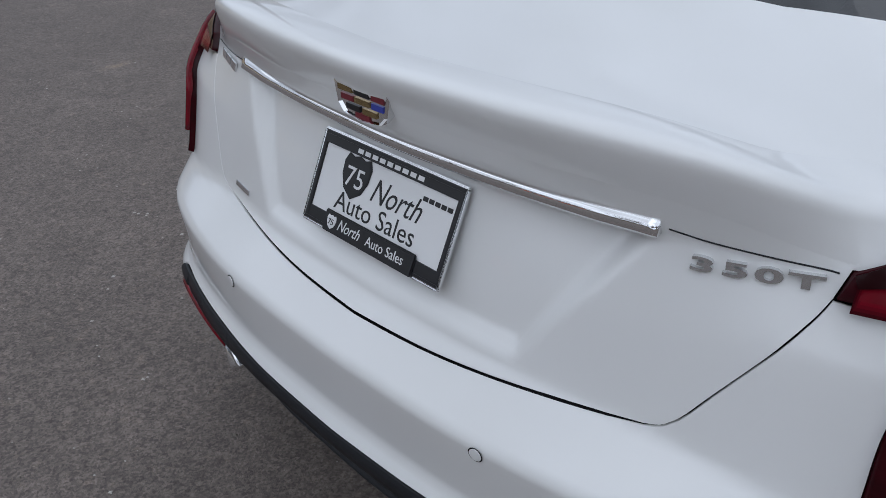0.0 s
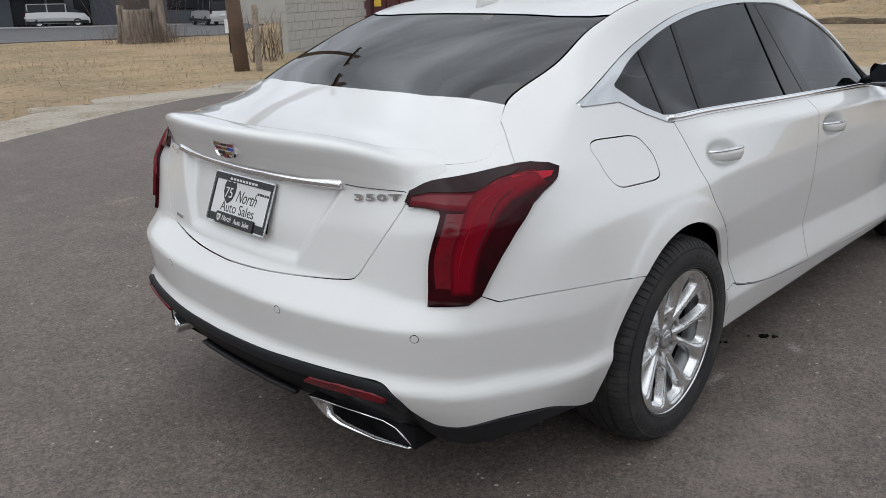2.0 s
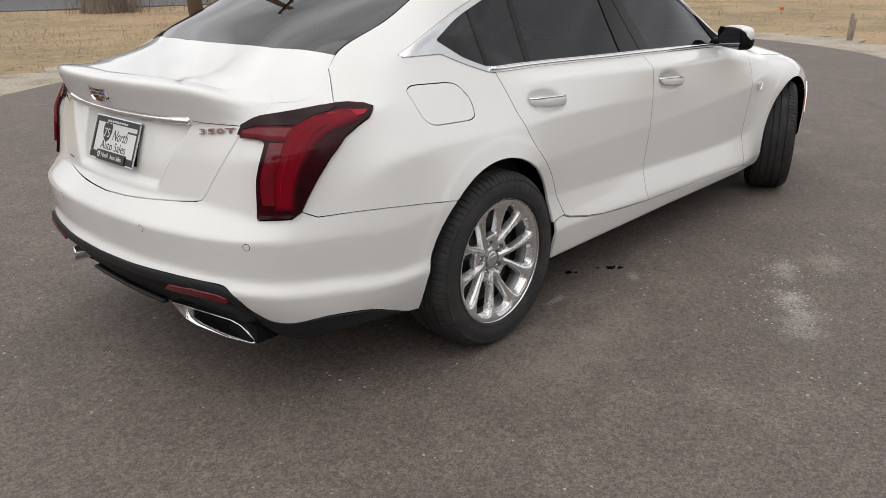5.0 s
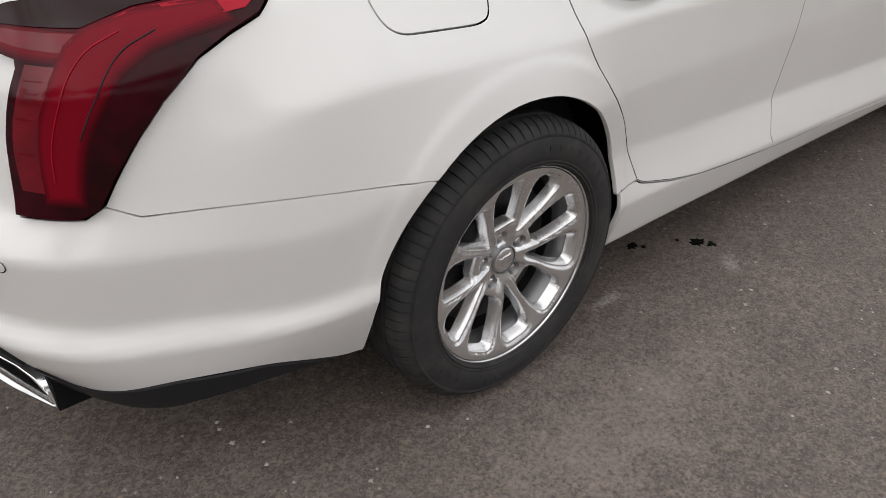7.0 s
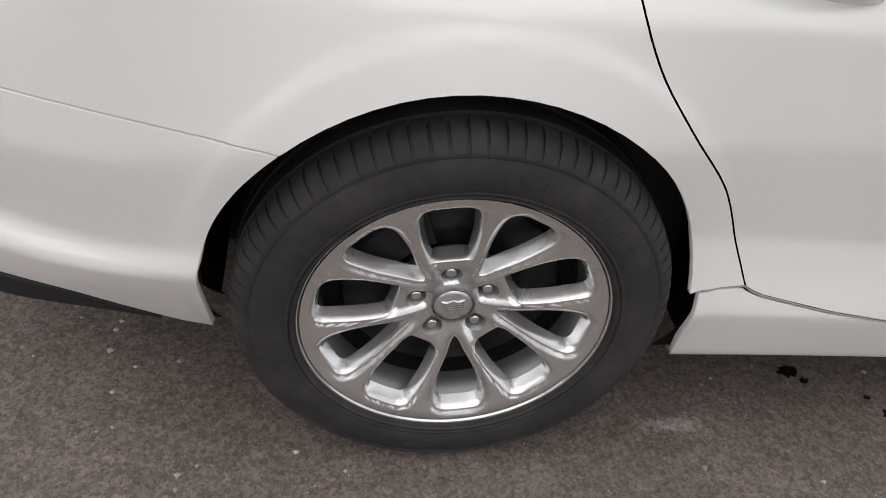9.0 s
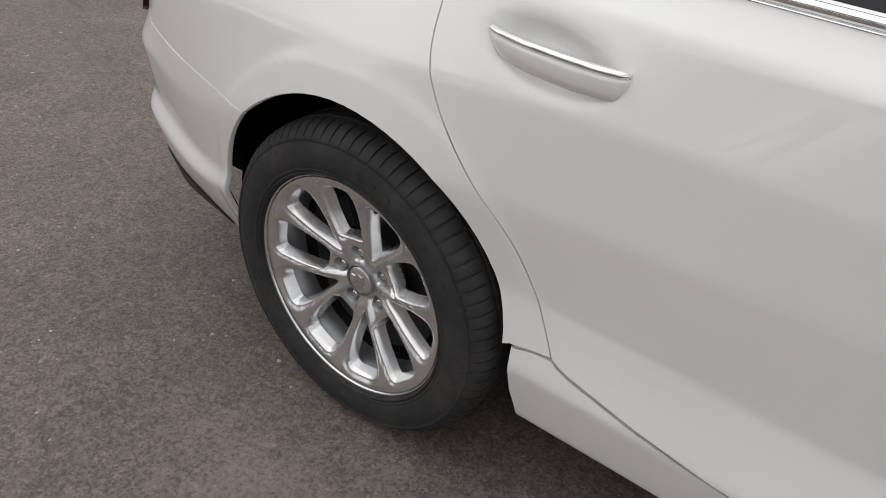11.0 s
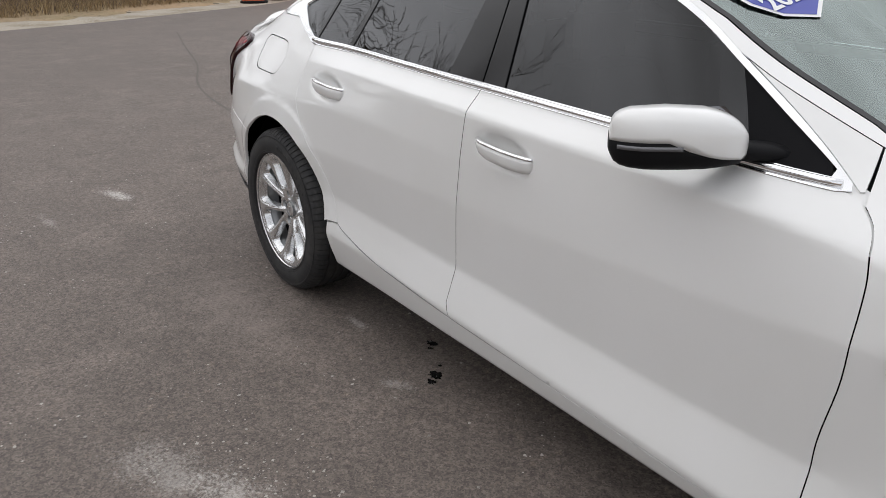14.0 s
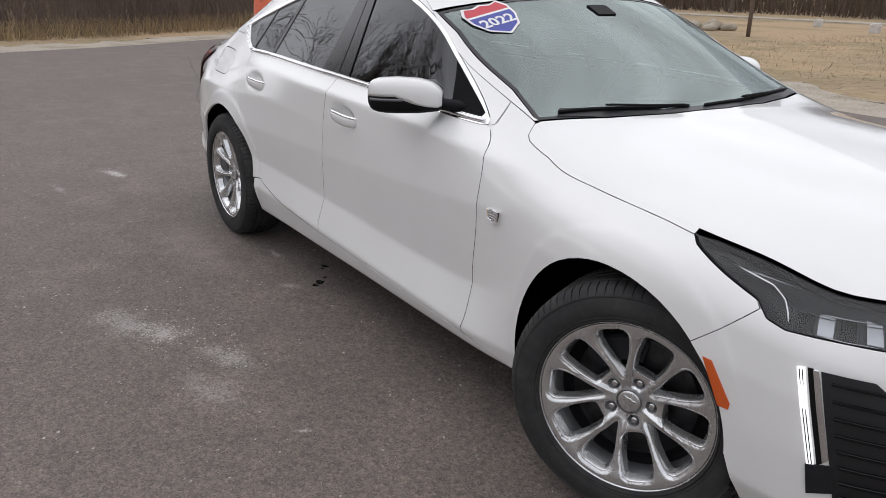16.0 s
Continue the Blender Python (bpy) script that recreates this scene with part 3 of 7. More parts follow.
HOOD_SEAM = [(v, w - float(np.interp(v, [4.036, 4.046, 4.060, 4.085, 4.12, 4.20, 4.40, 4.70, 4.787], [.003, .012, .020, .023, .020, .011, .007, .007, .009]))) for v, w in upper_edge(4.036, 4.787, .012)]
DOOR_FRONT = curve([(3.927, .947), (3.948, .934), (3.970, .918), (3.986, .898), (3.997, .870), (4.004, .835), (4.007, .775), (4.003, .66), (3.978, .51), (3.972, .33), (3.958, .285)])
DLO_LOW = [(1.415, 1.090), (1.587, 1.088), (1.703, 1.042), (1.80, 1.010)]
DLO_TOP = curve([(3.915, .957), (3.731, 1.067), (3.60, 1.143), (3.46, 1.222), (3.31, 1.283), (3.119, 1.336), (2.916, 1.368), (2.708, 1.374), (2.402, 1.352), (2.163, 1.317), (1.899, 1.252), (1.63, 1.176), (1.403, 1.100)])
FUEL = [(1.345, .983), (1.362, 1.0), (1.391, 1.006), (1.55, 1.000), (1.60, .990), (1.636, .940), (1.622, .885), (1.59, .875), (1.409, .880), (1.379, .895), (1.362, .930), (1.360, .958)]
FUEL = rounded(FUEL)
HEAD_LOW = [(4.787, .834), (4.812, .818), (4.908, .779), (4.994, .745), (5.024, .714), (5.067, .700), (5.128, .698), (5.32, .694), (5.46, .692)]
HEAD_TOP = upper_edge(5.46, 4.85, 0.05, 0.004)


def body_part(name, polys, parent=car, mats=(PAINT,), label="", skins=None, **kw):
    datas = [panel_data(sk, p, holes, **kw) for sk in (skins or (RIGHT, LEFT)) for p, holes in polys]
    return part(name, joined(name, datas, list(mats)), None, parent, label)


# tail: bumper, trunk lid
bumper_poly = TRUNK_LOW + [(.784, .886), (.816, .882), (.820, .865), (.784, .775), (.754, .680), (.748, .660), (.864, .663), (.900, .680)] \
    + BUMPER_SEAM + arch(S_REAR, 132, 182) + [(S_REAR - ARCH_R - .001, .30)] + BUMPER_LOW


def mirrored(poly):
    """A half outline that begins and ends on the middle line, closed with its other half."""
    half = [p for p in poly if p[0] > 1e-6]
    ends = [p for p in poly if p[0] <= 1e-6]
    ends.sort(key=lambda p: p[1])
    up_first = math.dist(half[0], ends[-1]) < math.dist(half[0], ends[0])
    a, b = (ends[-1], ends[0]) if up_first else (ends[0], ends[-1])
    return [a] + half + [b] + [(-s, z) for s, z in half[::-1]]


rear_bumper = body_part("rear_bumper", [(mirrored(bumper_poly), [])], skins=(TAIL,), round_it=False)
def lip_fade(s):
    return float(np.clip((.82 - abs(s)) / .22, .0, 1))


trunk_poly = [(s, z - .0225 * lip_fade(s) + .0025 * (1 - lip_fade(s))) for s, z in upper_edge(0, S_DECK)] + DECK_SEAM[::-1] + LAMP_TOP[::-1][:-1] + TRUNK_LOW[::-1]
deck = [(float(edge_pts[i, 0] + inward[i, 0] * .0245 * lip_fade(grid_s[i])), -float(edge_pts[i, 1] + inward[i, 1] * .0245 * lip_fade(grid_s[i]))) for i in range(0, int(s_deck / ds), 4)]
glass_base = [(DECK_X, -float(np.interp(DECK_X, edge_x, edge_w)) + .001), (-.485, -.47), (-.525, -.35), (-.550, -.17), (-.557, 0)]
deck_poly = [(x, y) for x, y in deck] + glass_base
deck_poly = deck_poly + [(x, -y) for x, y in deck_poly[::-1] if y != 0]
trunk_datas = [panel_data(TAIL, mirrored(trunk_poly), [], round_it=False, step=0.010, soft=.055), panel_data(TOP, deck_poly, [], round_it=False, gap=-0.0015, lip=0.004, step=0.013, soft=.060)]
trunk_lid = part("trunk_lid", joined("trunk_lid", trunk_datas, [PAINT]), None, car)

# flanks
for skin, sign in ((RIGHT, -1), (LEFT, 1)):
    quarter = BUMPER_SEAM[::-1] + LAMP_OUT[::-1] + [(1.078, .970)] + DECK_SEAM + upper_edge(S_DECK, 3.90) + [(3.925, .958)] + DLO_TOP + DLO_LOW + DOOR_REAR + [(2.075, .402)] + arch(S_REAR, 6, 132)
    q = body_part("quarter_panel", [(quarter, [FUEL])], skins=(skin,), round_it=False, soft=.025)
    body_part("fuel_door", [(FUEL, [])], q, skins=(skin,), round_it=False)
    belt_r = [(2.868, .990), (2.365, .999), (1.863, 1.009)]
    rear_door = body_part("rear_door", [(DOOR_REAR + SILL_TOP[1:6] + DOOR_MID + belt_r[1:], [])], skins=(skin,), round_it=False, gap=0.0012)
    front_door = body_part("front_door", [(DOOR_MID[::-1] + [(3.958, .282)] + DOOR_FRONT[::-1] + [(3.90, .956), (3.511, .971)], [])], skins=(skin,), round_it=False, gap=0.0012)
    sill = body_part("sill", [([(2.089, .222), (2.078, .30), (2.074, .399), (2.110, .404)] + [(a, b - .0034) for a, b in SILL_TOP] + [(4.235, .232), (4.20, .218), (3.4, .218), (2.6, .218)], [])], skins=(skin,), round_it=False, lift=-0.002, gap=0.003)
    seam = np.array(curve([(2.078, .4005), (2.115, .4060)] + [(a, b - .0017) for a, b in SILL_TOP] + [(4.20, .242)], 0.02))
    part("sill_seam", tube_mesh("sill_seam", skin.at(seam[:, 0], seam[:, 1], -0.0016), [(.0017 * math.cos(a), .0017 * math.sin(a)) for a in np.linspace(0, 2 * math.pi, 6, endpoint=False)], SEAL), None, sill)
    fender_poly = DOOR_FRONT[1:] + [(4.235, .236)] + arch(S_FRONT, 198, 45)[1:] + [(4.94, .67), (5.006, .73), (4.994, .745)] + HEAD_LOW[:3][::-1] + HOOD_SEAM[::-1] + upper_edge(4.032, 3.90) + [(3.932, .951)]
    fender = body_part("front_fender", [(fender_poly, [])], skins=(skin,), round_it=False, soft=.03)
front_poly = arch(S_FRONT, 45, 2)[:] + [(5.01, .30), (5.04, .20), (S_END, .20), (S_END, .705), (5.46, .690)] + HEAD_LOW[3:-1][::-1] + [(5.006, .73), (4.94, .67)]
front_bumper = body_part("front_bumper", [(front_poly, [])], round_it=False, gap=0.0004)

# roof, hood and the big panes
edge = lambda x, k=0.0: float(np.interp(x, edge_x, edge_w)) - k
rail = [(float(x), -edge(x)) for x in np.linspace(0.095, 1.64, 40)]
roof_half = [(0.035, 0), (0.036, -.2), (0.042, -.40), (0.065, -.51)] + rail + [(1.70, -.45), (1.735, -.2), (1.745, 0)]
roof_poly = roof_half + [(x, -y) for x, y in roof_half[::-1] if y != 0]
sunroof = [(0.50, -.40), (1.28, -.41), (1.34, -.30), (1.36, 0), (1.34, .30), (1.28, .41), (0.50, .40), (0.47, .3), (.46, 0), (.47, -.3)]
roof = part("roof", joined("roof", [panel_data(TOP, roof_poly, [sunroof], round_it=False, gap=0.0, soft=.035)], [PAINT]), None, car)
part("sunroof", joined("sunroof", [panel_data(TOP, sunroof, [])], [GLOSS_BLACK]), None, roof, "dark tinted glass sunroof")
side_r = [(float(x), -edge(x, 0.004)) for x in np.linspace(-.437, 0.085, 16)]
rear_pane = [(x, y) for x, y in glass_base[::-1]] + side_r + [(0.061, -.51), (0.038, -.40), (.032, -.2), (.031, 0)]
rear_pane = rear_pane + [(x, -y) for x, y in rear_pane[::-1] if y != 0]
rear_pane = [p for i, p in enumerate(rear_pane) if i == 0 or math.dist(p, rear_pane[i - 1]) > 1e-4]
part("rear_window", joined("rear_window", [panel_data(PANE, rear_pane[:-1], [], round_it=False, lift=-0.003, gap=0.002)], [REAR_GLASS]), None, car, "dark tinted rear window")
pillar_in = lambda x: float(np.interp(x, [1.655, 1.80, 2.15, 2.295], [.012, .040, .040, .010]))
side_f = [(float(x), -edge(x, pillar_in(x))) for x in np.linspace(1.655, 2.295, 19)]
for sign in (1, -1):
    post = [(float(x), sign * -edge(x)) for x in np.linspace(1.645, 2.312, 24)] + [(2.316, sign * -.702)] + [(x, sign * (y - .003)) for x, y in side_f[::-1]]
    part("front_pillar", joined("front_pillar", [panel_data(TOP, post, [], round_it=False, gap=-0.0005, lip=0.002, step=0.012)], [PAINT]), None, car)
screen_base = [(2.317, -.700), (2.336, -.655), (2.40, -.49), (2.465, -.25), (2.488, 0)]
screen_half = [(1.752, 0), (1.742, -.2), (1.707, -.45)] + side_f + screen_base
screen = screen_half + [(x, -y) for x, y in screen_half[::-1] if y != 0]
screen = [p for i, p in enumerate(screen) if math.dist(p, screen[i - 1]) > 1e-4]
windshield = part("windshield", joined("windshield", [panel_data(PANE, screen, [], round_it=False, lift=-0.003, gap=0.002)], [SCREEN_GLASS]), None, car, "clear windshield reflecting the grey sky")
hood_side = [(float(x), -edge(x)) for x in np.linspace(2.330, 3.50, 32)]
hood_half = [(2.495, 0), (2.472, -.25), (2.408, -.49), (2.345, -.655), (2.327, -.702)] + hood_side + [(3.585, -.5), (3.62, -.25), (3.635, 0)]
hood_poly = hood_half + [(x, -y) for x, y in hood_half[::-1] if y != 0]
hood_poly = [p for i, p in enumerate(hood_poly) if math.dist(p, hood_poly[i - 1]) > 1e-4]
part("hood", joined("hood", [panel_data(TOP, hood_poly, [], round_it=False, gap=-0.0005, lip=0.003, soft=.03)] + [panel_data(sk, HOOD_SEAM + upper_edge(4.787, 4.038), [], round_it=False, gap=-0.0005, lip=0, step=0.012, soft=.03) for sk in (RIGHT, LEFT)], [PAINT]), None, car)

# painted flange under the joints at the foot of the windshield
for skin, sign in ((RIGHT, -1), (LEFT, 1)):
    flange = panel_data(skin, [(3.86, .905), (4.04, .875), (4.04, .925), (3.95, .955), (3.86, .985)], [], lift=-0.004, lip=0, round_it=False, gap=0)
    part("cowl_flange", joined("cowl_flange", [flange], [PAINT]), None, car)

# dark inner body behind the gaps
shell_poly = [(0, .24), (1.29, .24)] + arch(S_REAR, 200, -20, ARCH_R + 0.02) + [(2.12, .24), (4.22, .24)] + arch(S_FRONT, 200, -20, ARCH_R + 0.02) + [(5.06, .24), (S_END, .24), (S_END, .69), (5.0, .69), (4.6, .78), (3.9, .92), (1.85, .98), (1.5, 1.0), (1.1, .93), (.64, .90), (.52, .72), (0, .69)]
body_part("inner_body", [(shell_poly, [])], mats=(SHELL,), round_it=False, lift=-0.018, lip=0, step=0.06, border=0.05)
bm = bmesh.new()
box(bm, (-0.90, -0.66, 0.25), (-0.42, 0.66, 0.31))
box(bm, (-0.45, -0.55, 0.17), (3.4, 0.55, 0.28))
box(bm, (0.44, -0.86, 0.20), (2.5, 0.86, 0.27))
part("underbody", bm, SHELL, car)


# ---- glass and trim of the flanks ----
BELT = [(1.80, 1.010), (1.863, 1.005), (2.365, .995), (2.868, .986), (3.511, .968), (3.88, .953)]
GLASS_LOW = [(1.60, 1.128), (1.70, 1.066), (1.80, 1.030), (1.863, 1.026), (2.365, 1.016), (2.868, 1.007), (3.511, .989), (3.87, .972)]
GLASS_TOP = [(1.60, 1.134), (1.73, 1.182), (1.863, 1.222), (2.132, 1.292), (2.39, 1.332), (2.72, 1.354), (2.953, 1.350), (3.143, 1.316), (3.31, 1.269), (3.46, 1.208), (3.60, 1.129), (3.731, 1.053), (3.87, .978)]


def glass_low(s):
    return float(np.interp(s, *zip(*GLASS_LOW)))


def glass_top(s):
    return float(pchip(*zip(*GLASS_TOP), [s])[0])


def light(s0, t0, s1, t1, low=0.0, high=0.0):
    """A light of the side glass between two slanted bars, given by their foot and head."""
    foot = [(s, glass_low(s) + low) for s in np.linspace(s0, s1, 14)]
    head = [(s, glass_top(s) - high) for s in np.linspace(t1, t0, 14)]
    return foot + head


def thin(name, poly, mat, parent, label="", skin=RIGHT, lift=0.0, lip=0.004, **kw):
    kw.setdefault("round_it", False)
    kw.setdefault("gap", 0.0)
    kw.setdefault("orient", True)
    return part(name, joined(name, [panel_data(skin, poly, kw.pop("holes", []), lift=lift, lip=lip, **kw)], [mat]), None, parent, label)


RED_STEPS = [material("red_lens_tone", (.042 + .036 * j, .001 + .0003 * j, .004 + .0018 * j), 0.14, 0.0, 0.0, 0.16) for j in range(5)]
SMOKE = material("smoked_red_lens", (0.016, 0.003, 0.004), 0.12, 0.0, 0.0, 0.25)
doors = {}
for o in car.children:
    doors.setdefault(o.name.split(".")[0], []).append(o)
for k, (skin, sign) in enumerate(((RIGHT, -1), (LEFT, 1))):
    rear_door, front_door, quarter = doors["rear_door"][k], doors["front_door"][k], doors["quarter_panel"][k]
    opening = [(s, z) for s, z in DLO_LOW] + BELT + [(3.905, .957)] + DLO_TOP[1:]
    hole = [(s, glass_low(s)) for s in np.linspace(1.60, 3.86, 70)] + [(s, glass_top(s)) for s in np.linspace(3.86, 1.605, 70)]
    thin("window_trim", opening, CHROME, quarter, "bright chrome window surround", skin, 0.003, 0.01, gap=0.0005, step=0.014, holes=[hole])
    bs = np.linspace(1.815, 3.885, 60)
    bead = skin.at(bs, np.interp(bs, *zip(*BELT)) + .0095, 0.005)
    part("belt_trim", tube_mesh("belt_trim", bead, [(0.0075 * math.cos(a), 0.0085 * math.sin(a)) for a in np.linspace(0, 2 * math.pi, 10, endpoint=False)], BRIGHT), None, quarter, "bright chrome belt moulding")
    thin("window", light(1.60, 1.602, 1.812, 1.858), SIDE_GLASS, quarter, "tinted quarter window", skin, -0.005, 0)
    thin("window_bar", light(1.812, 1.858, 1.828, 1.874), GLOSS_BLACK, quarter, "", skin, -0.002)
    thin("window", light(1.828, 1.874, 2.055, 2.122), SIDE_GLASS, rear_door, "tinted rear door window", skin, -0.005, 0)
    thin("window_bar", light(2.055, 2.122, 2.085, 2.148), GLOSS_BLACK, rear_door, "", skin, -0.002)
    thin("window", light(2.085, 2.148, 2.70, 2.725), SIDE_GLASS, rear_door, "tinted rear door window", skin, -0.005, 0)
    thin("pillar_backing", light(2.69, 2.715, 2.965, 2.86), SHELL, quarter, "", skin, -0.014, 0)
    thin("pillar_trim", light(2.70, 2.725, 2.858, 2.785), GLOSS_BLACK, rear_door, "gloss black pillar trim", skin, 0.0)
    thin("pillar_trim", light(2.866, 2.792, 2.955, 2.85), GLOSS_BLACK, front_door, "gloss black pillar trim", skin, 0.0)
    thin("window", light(2.955, 2.85, 3.70, 3.60), SIDE_GLASS, front_door, "tinted front door window", skin, -0.005, 0)
    thin("mirror_base", light(3.70, 3.60, 3.86, 3.85), SHELL, front_door, "black mirror triangle", skin, -0.001)

    # door handles: a body-coloured grip with a chrome strip over a pressed cup
    for (hx, hz), door in zip(HANDLES, (rear_door, front_door)):
        sc = at_x(hx - .012, hz)
        ends = skin.at(np.array([sc - .135, sc + .135]), np.array([hz + .009, hz - .004]), 0.0)
        face_rings, top_rings = [], []
        for u in np.linspace(-1, 1, 25):
            c = Vector(ends[0]).lerp(Vector(ends[1]), (u * .116 + .135) / .27)
            out_y = sign * (.003 + .027 * (1 - abs(u) ** 2.4) ** .8)
            tall = float(np.interp(u, [-1, -.93, -.75, -.3, .4, .85, .97, 1], [.005, .020, .033, .040, .042, .039, .035, .024]))
            zt = .017 - .004 * u * u
            deep = sign * -.013
            face_rings.append([c + Vector((0, out_y + oy * sign, zt + oz)) for oy, oz in ((-.001, 0), (.0012, -tall * .30), (-.0005, -tall * .70), (-.0045, -tall * .97), (-.0120, -tall), (-.016, -tall * .5))])
            top_rings.append([c + Vector((0, out_y + oy * sign, zt + oz)) for oy, oz in ((.0008, -.0030), (.0012, .0012), (-.0015, .0040), (-.0080, .0052), (-.0150, .0035), (-.0155, -.0030))])
        h = part("door_handle", loft(bmesh.new(), face_rings), PAINT, door, "white door handle with a chrome top edge", True)
        part("chrome_strip", loft(bmesh.new(), top_rings), BRIGHT, door, "chrome handle strip", True)

    # tail lamp
    lamp = thin("tail_lamp", LAMP, RED_DARK, car, "dark red tail lamp with a bright red inner band", skin, 0.012, 0.034, step=0.016, gap=0.0025)
    thin("lamp_edge", [(.690, .918), (.76, .935), (.83, .944), (.95, .954), (1.03, .962), (1.075, .958), (1.04, .946), (1.0, .940), (.93, .918), (.85, .916), (.78, .914), (.70, .905)], SMOKE, lamp, "smoked upper lens", skin, 0.0150, 0.001, step=0.010)
    BAND = [(.838, .700), (.871, .700), (.892, .75), (.913, .80), (.938, .84), (.965, .873), (1.01, .903), (1.06, .918), (1.112, .930), (1.106, .940), (1.06, .936), (1.0, .930), (.94, .914), (.91, .893), (.885, .85), (.862, .80), (.850, .75)]
    for j, mat in enumerate(RED_STEPS):
        thin("red_glow", shrink(dense(BAND, .02), -.015 + .0034 * j), mat, lamp, "", skin, 0.0126 + .0004 * j, 0, step=0.010)
    UPPER = [(.700, .884), (.76, .884), (.83, .879), (.92, .876), (.945, .915), (.85, .918), (.78, .914), (.705, .908)]
    for j, mat in enumerate(RED_STEPS[:4]):
        thin("red_glow", shrink(dense(UPPER, .02), -.004 + .0035 * j), mat, lamp, "", skin, 0.01262 + .00018 * j, 0, step=0.014)
    thin("red_block", [(.788, .702), (.828, .702), (.842, .75), (.856, .81), (.888, .872), (.842, .872), (.812, .80), (.799, .75)], RED_LENS, lamp, "segmented red lens", skin, 0.0134, 0.001, step=0.016)
    for z in (.752, .803, .852):
        w = np.interp(z, [.702, .75, .81, .872], [.788, .799, .815, .842])
        thin("segment_line", [(w + .006, z), (w + .034, z + .001), (w + .034, z + .0022), (w + .006, z + .0012)], RED_STEPS[3], lamp, "", skin, 0.0146, 0, step=0.02)
    thin("red_band", [(.838, .700), (.871, .700), (.892, .75), (.913, .80), (.938, .84), (.965, .873), (1.01, .903), (1.08, .924), (1.15, .936), (1.165, .946), (1.08, .948), (1.0, .938), (.94, .916), (.91, .893), (.885, .85), (.862, .80), (.850, .75)], RED_BRIGHT, lamp, "bright red light band", skin, 0.0134, 0.001, step=0.014)
    thin("red_band", [(.705, .894), (.76, .894), (.83, .891), (.90, .889), (.925, .912), (.85, .911), (.78, .909), (.71, .903)], RED_LENS, lamp, "red upper light band", skin, 0.0134, 0.001, step=0.014)
    if sign > 0:
        zs = np.linspace(.705, .935, 18)
        pts = skin.at(np.interp(zs, [.702, .75, .80, .872, .94], [.780, .791, .804, .834, .862]), zs, 0.012)
        part("lens_edge", tube_mesh("lens_edge", pts, [(0.010 * math.cos(a), 0.008 * math.sin(a)) for a in np.linspace(0, 2 * math.pi, 10, endpoint=False)], RED_LENS, ups=[(0, sign, 0.3)] * 18), None, lamp, "rounded red lens edge")
    for off in (0.0, 0.045):
        guide = [(.852 + off * .6, .715), (.864 + off * .75, .76), (.880 + off * .9, .81), (.902 + off, .855), (.935 + off, .893), (.985 + off, .918)]
        gs = pchip([g[1] for g in guide], [g[0] for g in guide], np.linspace(.72 if off == 0 else .78, .915, 26))
        pts = skin.at(gs, np.linspace(.72 if off == 0 else .78, .915, 26), 0.015)
        part("light_guide", tube_mesh("light_guide", pts, [(0.0011 * math.cos(a), 0.0011 * math.sin(a)) for a in np.linspace(0, 2 * math.pi, 6, endpoint=False)], RED_BRIGHT if off == 0 else TRIM_GREY, ups=[(0, sign, 0.3)] * 26), None, lamp)

    # parking sensors, reflector, exhaust tip
    for sc, zc in ((.290, .598), (.712, .590)):
        ring = [(sc + 0.0118 * math.cos(a), zc + 0.0118 * math.sin(a)) for a in np.linspace(0, 2 * math.pi, 20, endpoint=False)]
        disc = [(sc + 0.0098 * math.cos(a), zc + 0.0098 * math.sin(a)) for a in np.linspace(0, 2 * math.pi, 20, endpoint=False)]
        sensor = thin("parking_sensor", ring, TRIM_BLACK, rear_bumper, "round parking sensor", skin, 0.0008, 0)
        thin("sensor_face", disc, PAINT, sensor, "", skin, 0.0016, 0.001)
    thin("reflector", [(.365, .410), (.395, .431), (.50, .438), (.60, .434), (.638, .420), (.628, .406), (.50, .410), (.41, .407)], RED_LENS, rear_bumper, "dark red bumper reflector", skin, 0.010, 0.012, gap=0.001, step=0.015)
    def tip_ring(grow, back):
        ys = [(.360, .352), (.47, .338), (.575, .318), (.605, .302), (.652, .250), (.640, .242), (.55, .254), (.45, .282), (.41, .300)]
        cy, cz = .52, .298
        return [Vector((-1.015 + 0.50 * max(0, y - .36) ** 1.15 + back, sign * (cy + (y - cy) * grow), cz + (z - cz) * grow)) for y, z in ys]
    bm = loft(bmesh.new(), [tip_ring(0.98, 0.14), tip_ring(1.0, 0.0), tip_ring(0.98, -0.005), tip_ring(0.93, -0.004), tip_ring(0.90, 0.02), tip_ring(0.84, 0.14)], cap=False)
    tip = part("exhaust_tip", bm, CHROME, car, "trapezoid chrome exhaust tip", True)
    bm = bmesh.new()
    bm.faces.new([bm.verts.new(v) for v in tip_ring(0.87, 0.06)])
    part("pipe_end", bm, SHELL, tip)

